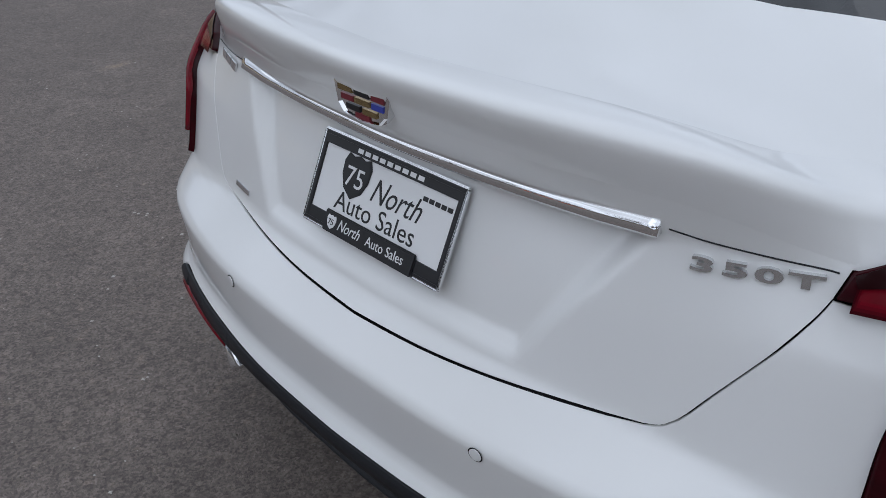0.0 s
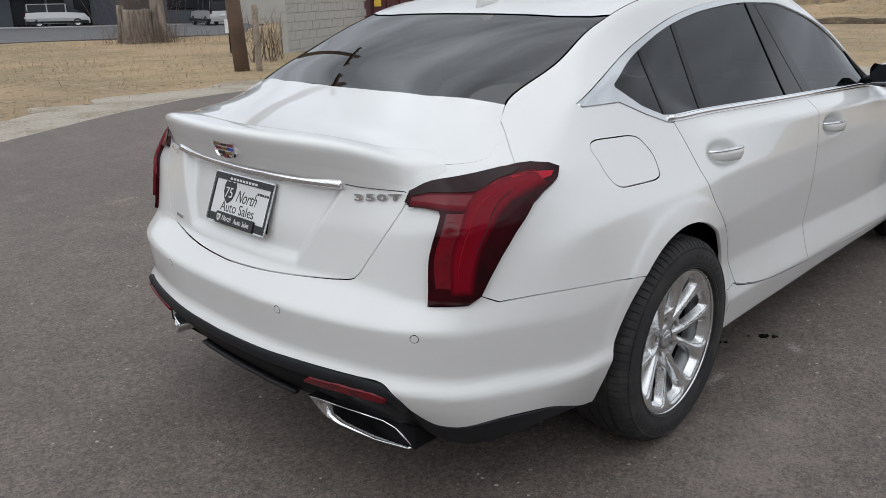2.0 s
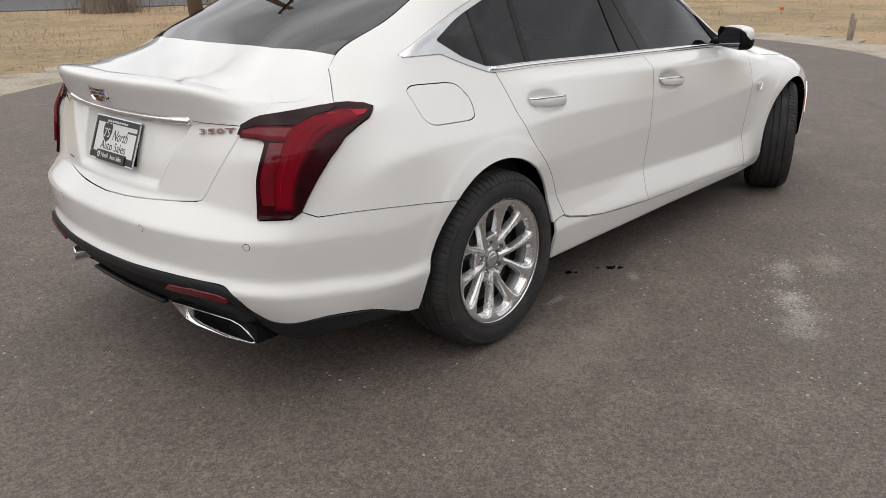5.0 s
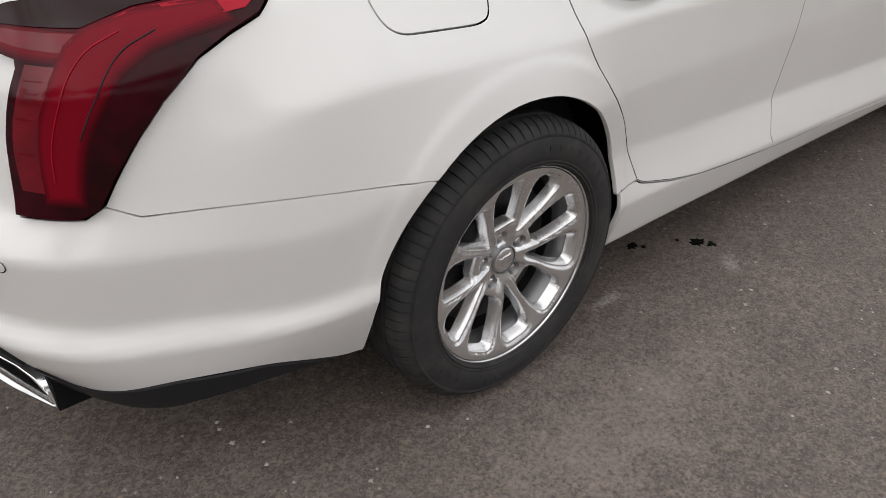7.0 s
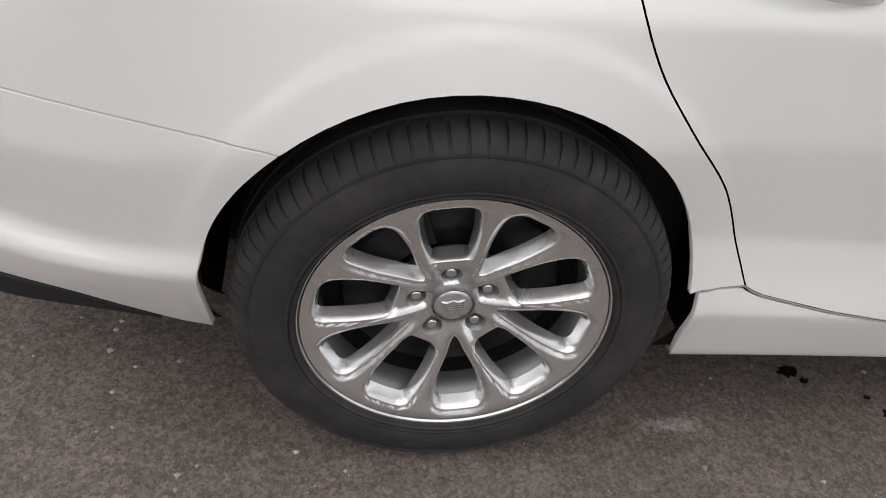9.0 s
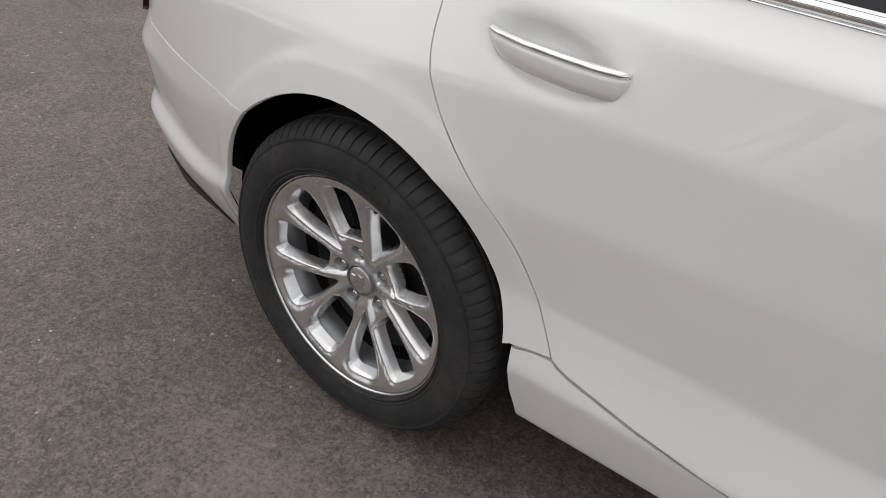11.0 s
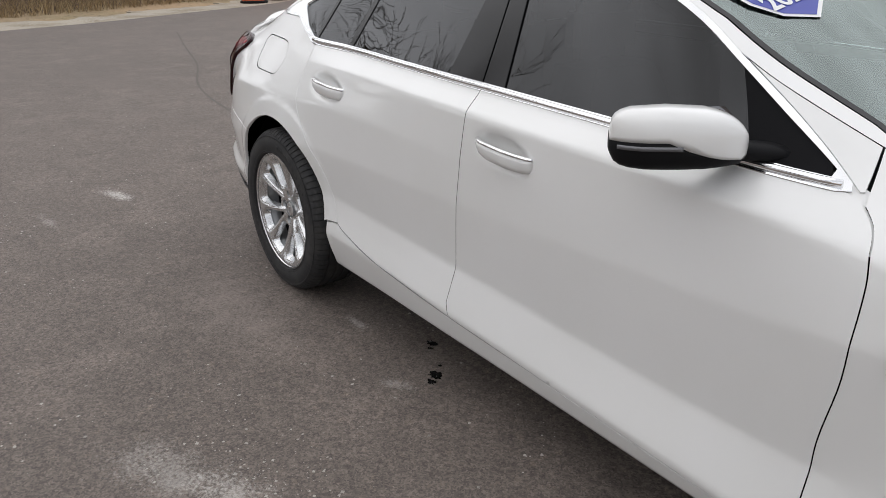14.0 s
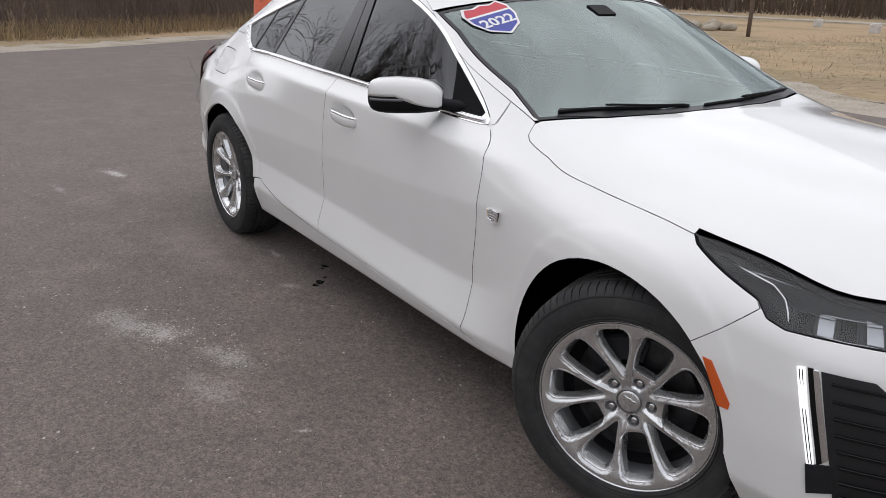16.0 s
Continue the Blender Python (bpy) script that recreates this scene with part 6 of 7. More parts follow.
ASPHALT = asphalt_material("road_asphalt", (0.152, 0.125, 0.108), [
    (1.14, -1.63, .38, .22, 12, .58, PALE), (1.5, -1.48, .44, .20, 20, .45, PALE), (0.95, -1.75, .66, .30, 20, .40, PALE), (-1.77, -1.18, .48, .15, 15, .95, PALE), (-1.5, -1.6, .5, .09, 5, .4, PALE), (1.7, -1.62, .5, .22, 15, .3, PALE), (2.12, -1.46, .09, .04, 60, .6, PALE),
    # first entry lightens the ground beside the rear wheel, brightness put in as colour
    (0.1, -1.2, 1.5, .6, 0, .7, (0.27, 0.225, 0.198)), (0.21, 3.59, .35, .12, 20, .7, (0.36, 0.28, 0.18)), (-0.6, 4.4, .6, .2, -15, .4, PALE), (0.47, -0.87, .22, .07, 0, .5, PALE), (0.95, -.98, .2, .08, 30, .4, PALE), (-2.4, 1.9, .14, .10, 0, .6, PALE), (2.6, -1.9, .5, .2, -20, .35, PALE), (-3.2, -3.4, .5, .35, 0, .3, PALE),
    (-3.6, 2.6, 2.2, .18, 60, .5, (0.05, 0.045, 0.04)), (6.5, -.6, 2.4, .2, 35, .5, (0.055, 0.05, 0.045))])
LOT = asphalt_material("lot_asphalt", (0.105, 0.103, 0.105), [])


def flat_sheet(name, outline_pts, mat, z, thick=0.05, follow=False):
    pts = [Vector(p) for p in outline_pts]
    n = len(pts)
    v2, _, tris, *_ = delaunay_2d_cdt(pts, [(i, (i + 1) % n) for i in range(n)], [], 0, 1e-6)
    v = np.array([tuple(p) for p in v2])
    tris = [t for t in tris if inside([tuple(p) for p in pts], v[list(t)].mean(0)[None])[0]]
    zz = height(v[:, 0], v[:, 1]) + z if follow else np.full(len(v), z)
    verts = [(x, y, w) for (x, y), w in zip(v, zz)]
    faces = []
    for t in tris:
        a, b, c = (v[i] for i in t)
        faces.append(tuple(t) if (b[0] - a[0]) * (c[1] - a[1]) - (b[1] - a[1]) * (c[0] - a[0]) > 0 else tuple(t)[::-1])
    base = len(verts)
    verts += [(p.x, p.y, (float(height(p.x, p.y)) if follow else 0) + z) for p in pts] + [(p.x, p.y, (float(height(p.x, p.y)) if follow else 0) + z - thick) for p in pts]
    area = sum(pts[i].x * pts[(i + 1) % n].y - pts[(i + 1) % n].x * pts[i].y for i in range(n))
    for i in range(n):
        j = (i + 1) % n
        q = (base + i, base + n + i, base + n + j, base + j)
        faces.append(q if area > 0 else q[::-1])
    return mesh_of(name, verts, faces, [mat], smooth=False)


road_line = curve([(3.63, 8.86), (2.22, 8.18), (1.06, 7.42), (-0.1, 6.75), (-1.23, 6.85), (-3.5, 7.6), (-7, 9.2), (-12, 12.5), (-22, 20), (-40, 34)], 0.8) \
    + curve([(-46, 28), (-30, 17), (-20, 9.6), (-15.6, 6.2), (-14.1, 3.4), (-13.1, 1.4), (-12.4, -.8), (-11.4, -4), (-10.5, -9), (-10, -18), (-10, -60)], 0.8) \
    + curve([(16, -60), (11, -18), (9.4, -8), (9.2, -3.5), (10.4, -.2), (11.8, 1.1), (13.0, 2.8), (13.4, 4.8), (12.4, 7), (9.8, 8.8), (6.8, 9.4)], 0.8)
tagged(new("road", flat_sheet("road", road_line, ASPHALT, 0.0, 0.06)), "worn grey-brown asphalt with chalky stains", "road", kind="structure")


def wavy(poly, by, amp, seed):
    p = shrink(dense(poly, 0.9), -by)
    rnd = random.Random(seed)
    q = shrink(p, 0)
    return [(x + rnd.uniform(-amp, amp), y + rnd.uniform(-amp, amp)) for x, y in q]


tagged(new("verge", flat_sheet("verge", wavy(road_line, 1.35, 0.35, 3), GRAVEL, -0.012, 0.06)), "pale gravel and clay verge along the asphalt", "verge", kind="structure")
# field: one sheet out to the horizon
steps = sorted(set([round(v, 2) for v in np.concatenate([np.arange(-48, 60, 1.5), np.linspace(-900, -48, 18), np.linspace(60, 900, 18)])]))
gx2, gy2 = np.meshgrid(steps, steps, indexing="ij")
gz = height(gx2, gy2) - 0.03
rough = np.array([[noise.noise(Vector((x * 0.25, y * 0.25, 0))) for y in steps] for x in steps])
on_road = inside(shrink(dense(road_line, 1.0), -1.2), np.stack([gx2.ravel(), gy2.ravel()], 1)).reshape(gx2.shape)
gz = gz + np.where(on_road, -0.03, 0.045 * rough)
k = len(steps)
gfaces = [(i * k + j, (i + 1) * k + j, (i + 1) * k + j + 1, i * k + j + 1) for i in range(k - 1) for j in range(k - 1)]
tagged(new("ground", mesh_of("ground", np.stack([gx2, gy2, gz], -1).reshape(-1, 3), gfaces, [GRASS])), "dry straw-coloured grass and clay field", "ground", kind="structure")
lot_line = [out(78, 38.5), out(66, 39), out(58, 39.5), out(57.5, 50), out(56.5, 60), out(64, 76), out(72, 80), out(82, 84), out(90, 60)]
tagged(new("parking_lot", flat_sheet("parking_lot", dense(lot_line, 3), LOT, 0.03, 0.06, True)), "grey asphalt parking lot before the buildings", "parking lot", kind="structure")

TAR = noise_mix(material("tar_seam", (0.115, 0.096, 0.083), 0.8), [(20, 4, 0.4, 0.7, (0.10, 0.092, 0.085))], (150, 3, 0.6, 0.006))
line = np.array(curve([(-10.5, 2.0), (-8.45, 1.45), (-6.57, .97), (-5.2, .50), (-4.34, .33), (-3.05, .20)], .25))
d = np.gradient(line, axis=0)
d /= np.hypot(*d.T)[:, None]
wob = np.array([noise.noise(Vector((i * .7, 0, 5))) for i in range(len(line))])
side = np.stack([-d[:, 1], d[:, 0]], 1) * (.012 + .012 * wob)[:, None]
tv = [(*p, .0012) for p in line + side] + [(*p, .0012) for p in line - side]
nl = len(line)
tagged(new("tar_seam", mesh_of("tar_seam", tv, [(i + 1, i, nl + i, nl + i + 1) for i in range(nl - 1)], [TAR], smooth=False)), "dark tar seam across the asphalt", "road seam", kind="structure")

# oil drips under the sill, pebbles on the asphalt
OIL = material("wet_oil", (0.008, 0.008, 0.008), 0.25)
rnd = random.Random(5)
for x, y, r in ((0.78, -.73, .024), (0.81, -.755, .012), (.97, -.85, .030), (1.0, -.885, .018), (.93, -.80, .008)):
    bm = bmesh.new()
    c = bm.verts.new((x, y, 0.0028))
    ring = [bm.verts.new((x + r * rnd.uniform(.55, 1.35) * math.cos(a), y + r * .7 * rnd.uniform(.55, 1.35) * math.sin(a), 0.0006)) for a in np.linspace(0, 2 * math.pi, 18, endpoint=False)]
    for i in range(18):
        bm.faces.new((c, ring[i], ring[(i + 1) % 18]))
    ob = part("oil_drip", bm, OIL)
    tagged(ob, "small black oil drip on the asphalt", "oil stain", "oil drips beside the car", "structure")


def scatter_stones(count, seed, spread, lo, hi):
    rnd = random.Random(seed)
    verts, faces = [], []
    for _ in range(count):
        x, y = spread(rnd)
        r = lo * (hi / lo) ** (rnd.random() ** 2.2)
        b = len(verts)
        for dx, dy, dz in ((1, 0, .2), (0, 1, .25), (-1, .1, .2), (0, -1, .2), (.1, 0, .9)):
            verts.append((x + r * dx * rnd.uniform(.6, 1.2), y + r * dy * rnd.uniform(.6, 1.2), max(0.0, r * dz * rnd.uniform(.5, 1))))
        faces += [(b, b + 1, b + 4), (b + 1, b + 2, b + 4), (b + 2, b + 3, b + 4), (b + 3, b, b + 4)]
    return verts, faces


PEBBLE = noise_mix(material("pale_pebbles", (0.46, 0.43, 0.39), 0.9), [(3, 2, 0.4, 0.6, (0.16, 0.14, 0.12))])
v, f = scatter_stones(9500, 9, lambda r: (r.gauss(1.32, .34), r.gauss(-1.58, .15)) if r.random() < .05 else (r.gauss(.2, 3.2), r.gauss(-1.5, 2.6)), .0016, .0085)
tagged(new("pebbles", mesh_of("pebbles", v, f, [PEBBLE], smooth=False)), "scattered pale grit on the asphalt", "grit", kind="stuff")


# ---- plants ----
def limb_tree(seed, tall, spread=1.0, levels=5, thick=0.02, split=3, crook=.12):
    """Straight-sided limbs of a bare tree as (foot, head, radius, radius, level)."""
    rnd = random.Random(seed)
    segs = []

    def grow(p, d, length, r, level):
        n = 3 if level < 2 or crook > .2 else 2
        for i in range(n):
            d = (d + Vector((rnd.gauss(0, crook), rnd.gauss(0, crook), .05))).normalized()
            q = p + d * length / n
            r2 = r * (1 - .28 / n * 1.6)
            segs.append((p, q, r, r2, level))
            p, r = q, r2
            if level < levels and (i > 0 or level > 0):
                for _ in range(split if level < 3 else 2):
                    if rnd.random() < .8:
                        side = Vector((rnd.gauss(0, 1), rnd.gauss(0, 1), rnd.gauss(.35, .5))).normalized()
                        grow(p, (d * .75 + side * .75 * spread).normalized(), length * rnd.uniform(.5, .72), r * .58, level + 1)
    grow(Vector((0, 0, -0.1)), Vector((0, 0, 1)), tall * .55, tall * thick, 0)
    return segs


def limbs_mesh(name, segs, mat, sides=4, least=0.006):
    verts, faces = [], []
    for p, q, r0, r1, _ in segs:
        d = (q - p).normalized()
        u = d.orthogonal().normalized()
        w = d.cross(u)
        b = len(verts)
        for c, r in ((p, max(r0, least)), (q, max(r1, least))):
            verts += [c + u * (r * math.cos(2 * math.pi * i / sides)) + w * (r * math.sin(2 * math.pi * i / sides)) for i in range(sides)]
        faces += [(b + i, b + (i + 1) % sides, b + sides + (i + 1) % sides, b + sides + i) for i in range(sides)]
    return mesh_of(name, verts, faces, [mat])


def tree_kind(seed, tall, **kw):
    segs = limb_tree(seed, tall, **kw)
    root = tagged(new("tree"), "bare grey-brown leafless tree at the field edge", "tree", "bare trees round the field")
    part("trunk", limbs_mesh("trunk", [s for s in segs if s[4] <= 1], BARK, 6), None, root)
    part("crown", limbs_mesh("crown", [s for s in segs if s[4] > 1], TWIG, 3, 0.009 if tall < 12 else 0.007), None, root)
    return root


rnd = random.Random(21)
kinds = [tree_kind(31, 9.0, levels=4), tree_kind(32, 11.0, levels=4, spread=.8), tree_kind(33, 7.5, levels=4, spread=1.2), tree_kind(37, 10.0, levels=4)]
spots = [(-26, -2), (-30, 6), (-27, 11), (-34, -8), (-38, 3), (-30, 16), (-24.5, 3.5), (-36, 24), (-29, 43), (-38, 46), (-20, 47), (-46, 40), (-12, 52), (-55, 50), (-24, 52)]
spots += [out(b, r) for b, r in ((36.2, 130), (31.5, 150), (8.5, 120), (25, 190), (34.3, 170), (33, 145), (29, 175), (27.2, 160), (22.5, 180), (19.5, 170), (14.6, 165), (11.5, 150), (10.2, 175), (6, 150), (4.4, 165), (2.6, 150))]
spots += [(-4, -24), (3, -27), (8, -23), (-10, -30), (14, -28), (-1, -33), (6, -36), (20, -34), (-16, -26), (11, -33)]
for i, (x, y) in enumerate(spots):
    s = rnd.uniform(.85, 1.2) 
    m = pose(x, y, float(height(x, y)) - .1, 0, 0, rnd.uniform(0, 360)) @ Matrix.Scale(s, 4)
    if i < len(kinds):
        kinds[i].matrix_basis = m
    else:
        t = copy_thing(kinds[i % len(kinds)], m)
        t.scale = (s, s, s)

# tall oaks along the road, crooked and finely branched
oaks = [tree_kind(41, 12.8, levels=5, spread=1.25, thick=.022, split=3, crook=.24), tree_kind(44, 12.0, levels=5, spread=1.3, thick=.024, split=3, crook=.26)]
for i, (x, y, s) in enumerate(((-19, -14, .94), (-24, -12, 1.0), (-21, -20, 1.04), (-15, -21, .98), (-17.5, -26, 1.06), (-11, -25, .92), (-8, -29, 1.02), (-27, -17, 1.06), (-3, -31, .92))):
    m = pose(x, y, -.1, 0, 0, 47 * i) @ Matrix.Scale(s, 4)
    if i < 2:
        oaks[i].matrix_basis = m
    else:
        t = copy_thing(oaks[i % 2], m)
        t.scale = (s, s, s)


def thicket(name, label, count, seed, place, tall, mat, fans=3, width=0.02, lean=0.25):
    """Uncountable stems, each a thin blade with side twigs."""
    rnd, rng = random.Random(seed), np.random.RandomState(seed)
    xys = np.array([place(rnd) for _ in range(count)])
    s = xys[:, 2]
    foot = np.stack([xys[:, 0], xys[:, 1], height(xys[:, 0], xys[:, 1]) - .04], 1)
    h = tall * s * rng.uniform(.5, 1.15, count)
    head = foot + np.stack([rng.normal(0, lean, count), rng.normal(0, lean, count), np.ones(count)], 1) * h[:, None]
    feet, heads, wide = [foot], [head], [width * s]
    for _ in range(fans):
        a = foot + (head - foot) * rng.uniform(.25, .9, count)[:, None]
        d = np.stack([rng.normal(0, .5, count), rng.normal(0, .5, count), rng.uniform(.2, 1, count)], 1)
        d /= np.linalg.norm(d, axis=1)[:, None]
        feet.append(a)
        heads.append(a + d * (h * rng.uniform(.15, .4, count))[:, None])
        wide.append(width * .5 * s)
    p, q, w = np.concatenate(feet), np.concatenate(heads), np.concatenate(wide)
    ang = rng.uniform(0, 2 * math.pi, len(p))
    side = np.stack([np.cos(ang), np.sin(ang), 0 * ang], 1) * w[:, None]
    verts = np.stack([p - side, p + side, q], 1).reshape(-1, 3)
    me = bpy.data.meshes.new(name)
    me.vertices.add(len(verts))
    me.vertices.foreach_set("co", verts.astype(np.float32).ravel())
    me.loops.add(len(verts))
    me.loops.foreach_set("vertex_index", np.arange(len(verts), dtype=np.int32))
    me.polygons.add(len(p))
    me.polygons.foreach_set("loop_start", np.arange(0, len(verts), 3, dtype=np.int32))
    me.materials.append(mat)
    me.update(calc_edges=True)
    return tagged(new(name, me), label, "undergrowth", kind="stuff")


def ring_place(b0, b1, r0, r1, s0=1.0, s1=1.0):
    def f(rnd):
        b, u = rnd.uniform(b0, b1), rnd.random()
        r = math.sqrt(r0 * r0 + (r1 * r1 - r0 * r0) * u)
        x, y = out(b, r)
        return x, y, s0 + (s1 - s0) * u
    return f


# twig brown greyed and lightened, distance haze painted into the colour
hazed_wood = noise_mix(material("hazed_bare_woods", (0.17, 0.15, 0.14), 0.95), [(.04, 4, .4, .65, (.125, .105, .095))])
thicket("far_woods", "grey-brown leafless woods along the horizon", 11000, 41, ring_place(-8, 41, 268, 340), 8.2, hazed_wood, 12, .085, .36)
thicket("far_brush", "low brown brush along the horizon", 4500, 42, ring_place(-10, 13, 140, 190), 2.0, hazed_wood, 4, .12, .3)
thicket("rear_woods", "tangled brown leafless woods behind the field", 7000, 43, lambda r: (r.uniform(-50, -20.5), r.uniform(-26, 22), 1.0), 4.0, TWIG, 6, .022, .22)
thicket("north_woods", "dark leafless woods beyond the far track", 6000, 44, lambda r: (r.uniform(-62, 2), r.uniform(44, 66), 1.0), 6.0, TWIG, 6, .035, .2)
thicket("south_woods", "dark leafless woods past the road", 4000, 46, lambda r: (r.uniform(-40, 40), r.uniform(-48, -34), 1.0), 5.0, TWIG, 6, .035, .2)
thicket("reed_edge", "tall dry straw along the rear verge", 6500, 45, lambda r: (lambda y: (-14.6 - .42 * (y + 1) - abs(r.gauss(0, 1.7)) - .4, y, 1.0))(r.uniform(-16, 9)), .42, STRAW, 3, .010, .4)
thicket("rear_brush", "tangled brown brush behind the dry straw", 5000, 47, lambda r: (lambda y: (-15.8 - .42 * (y + 1) - abs(r.gauss(0, 2.4)), y, r.uniform(.5, 1.2)))(r.uniform(-16, 9)), 1.7, MAUVE, 8, .010, .3)


def tuft_field(name, label, count, seed, place, tall):
    return thicket(name, label, count, seed, place, tall, STRAW, 3, .006, .55)


def field_place(rnd):
    while True:
        x, y = rnd.uniform(-10, 30), rnd.uniform(9.0, 34)
        if y > 9.8 or (x > 0 and y > 8.9 + 0.5 * max(0, x - 1)):
            return x, y, rnd.uniform(.4, 1.3)


tuft_field("grass_tufts", "matted dry grass tufts on the field", 26000, 51, field_place, .085)
tuft_field("grass_tufts_east", "sparse dry grass tufts on the clay", 3500, 52, lambda r: (r.uniform(15, 55), r.uniform(-14, 22), r.uniform(.4, 1.4)), .16)
thicket("weeds", "dead brown weeds on the field", 120, 53, lambda r: (r.uniform(-9, 4), r.uniform(11, 21), r.uniform(.4, 1)), .22, TWIG, 16, .006, .6)
thicket("weeds_by_wall", "dead brown weeds beside the block wall", 55, 54, ring_place(55.4, 57.6, 20, 22), 1.15, TWIG, 8, .012, .2)
thicket("stump_brush", "bare twiggy brush round the stumps", 150, 55, lambda r: (lambda c: (c[0] + r.gauss(0, .55), c[1] + r.gauss(0, .5), 1.0))(out(64.2, 36.0)), 4.3, MAUVE, 12, .009, .17)
thicket("stump_weeds", "dead brown weeds at the foot of the stumps", 260, 57, lambda r: (lambda c: (c[0] + r.gauss(0, 1.0), c[1] + r.gauss(0, .7), 1.0))(out(64.0, 33.9)), .75, TWIG, 8, .008, .35)
thicket("east_brush", "dark brush beside the clay mound", 1500, 56, ring_place(-1, 10.5, 38, 50), 2.1, TWIG, 8, .03, .4)


# ---- things on the field ----
def taper(name, foot, head, r0, r1, mat, parent=None, sides=14, rough_by=0.0, seed=0):
    rnd = random.Random(seed)
    foot, head = Vector(foot), Vector(head)
    d = (head - foot).normalized()
    u = d.orthogonal().normalized()
    w = d.cross(u)
    rings = []
    for t in np.linspace(0, 1, 7):
        c, r = foot.lerp(head, t), r0 + (r1 - r0) * t
        rings.append([c + (u * math.cos(a) + w * math.sin(a)) * r * (1 + rnd.uniform(-rough_by, rough_by)) for a in np.linspace(0, 2 * math.pi, sides, endpoint=False)])
    return part(name, loft(bmesh.new(), rings), mat, parent, "", True)


def at_ground(bearing, rng, dz=0.0):
    x, y = out(bearing, rng)
    return Vector((x, y, float(height(x, y)) - .03 + dz))


base = at_ground(58.2, 18)
pole = taper("utility_pole", base - Vector((0, 0, .3)), base + Vector((-.30, .36, 9)), .165, .10, POLE_WOOD, None, 16, .03, 1)
arm = part("crossarm", box(bmesh.new(), (-1.2, -.05, -.06), (1.2, .05, .06), .01), POLE_WOOD, pole)
arm.matrix_basis = pose(base.x - .27, base.y + .22, base.z + 8.3, 0, 4, 35)
for u in (-1.1, -.55, .55, 1.1):
    knob = part("insulator", lathe([(0, -.06), (.035, -.06), (.055, -.02), (.04, .03), (.05, .06), (0, .09)], [2 * math.pi * i / 10 for i in range(10)]), WOOD_GREY, pole)
    knob.matrix_basis = pose(base.x - .27, base.y + .22, base.z + 8.3, 0, 4, 35) @ Matrix.Translation((u, 0, .12)) @ Matrix.Rotation(radians(90), 4, "X")
tagged(pole, "leaning brown wooden utility pole in the grass", "pole")
b2 = at_ground(57.1, 17.7)
post = taper("marker_post", b2 - Vector((0, 0, .1)), b2 + Vector((0, 0, 1.32)), .065, .06, WOOD_GREY, None, 10, .04, 2)
tagged(post, "short pale wooden post beside the pole", "post")
b3 = at_ground(58.85, 25)
sign = tagged(new("small_sign"), "small white sign on a thin dark post", "sign")
sign.location = b3
taper("sign_post", b3 - Vector((0, 0, .1)), b3 + Vector((0, 0, 1.25)), .025, .025, TRIM_BLACK, sign, 8)
bm = box(bmesh.new(), (-.02, -.11, .55), (.0, .11, .95), .004)
bm.transform(Matrix.Translation(b3) @ Matrix.Rotation(radians(59), 4, "Z"))
part("sign_board", bm, PLATE_WHITE, sign)
STUMP = noise_mix(material("split_grey_stump", (0.235, 0.195, 0.162), 0.95), [(7, 6, 0.42, 0.62, (0.13, 0.104, 0.085)), (2.5, 5, 0.5, 0.68, (0.31, 0.265, 0.225))], (16, 6, 1.0, 0.05))
upright = STUMP.node_tree.nodes.new("ShaderNodeMapping")
upright.inputs["Scale"].default_value = (1.6, 1.6, .22)
wood_at = next(n for n in STUMP.node_tree.nodes if n.type == "TEX_COORD").outputs["Object"]
for ln in list(wood_at.links):
    STUMP.node_tree.links.new(upright.outputs[0], ln.to_socket)
STUMP.node_tree.links.new(wood_at, upright.inputs[0])


def stump(brg, rng, h, r, label, seed, jag, lumpy=.8, taper_by=.1):
    """A broken trunk: fluted, flared at the foot, its top torn in splinters."""
    b = at_ground(brg, rng)
    rings = []
    for t_ in np.linspace(0, 1, 13):
        ring = []
        for k in range(36):
            a = 2 * math.pi * k / 36
            f = noise.noise(Vector((math.cos(a) * 1.3 + seed, math.sin(a) * 1.3, t_ * lumpy)))
            groove = noise.noise(Vector((math.cos(a) * 6, math.sin(a) * 6, seed + t_ * .5)))
            rr = r * (1 + .40 * (1 - t_) ** 4 + .22 * f + .09 * groove - taper_by * t_ ** 2)
            top_z = h * (1 + jag * noise.noise(Vector((math.cos(a) * 2.2, math.sin(a) * 2.2, seed))))
            ring.append(b + Vector((rr * math.cos(a), rr * math.sin(a), -.2 + (top_z + .2) * t_)))
        rings.append(ring)
    tagged(part("tree_stump", loft(bmesh.new(), rings), STUMP, None, "", True), label, "tree stump", "stumps in the field")


stump(65.5, 34.7, 1.40, .22, "rounded grey tree stump in the grass", 3, .10, 2.5, .55)
stump(64.5, 34.3, 1.25, .50, "broad cut tree stump with furrowed bark", 7, .06, .5, .0)
stump(63.25, 34.6, 2.30, .30, "tall broken tree trunk with splintered wood", 12, .42, .8, .30)
for i, (brg, dz) in enumerate(((15.0, .50), (14.86, .40))):
    b = at_ground(brg, 17.0)
    tagged(taper("cut_post", b - Vector((0, 0, .1)), b + Vector((.02 * i, -.02, dz)), .04, .034, WOOD_GREY, None, 10, .12, 70 + i), "short grey cut post in the clay", "post", "cut posts")
b = at_ground(19.2, 24)
flag = tagged(new("survey_flag"), "small orange survey flag in the clay", "flag")
flag.location = b
taper("stick", b, b + Vector((0, 0, .26)), .003, .003, STEEL, flag, 6)
bm = box(bmesh.new(), (-.01, -.05, .18), (.0, .05, .26))
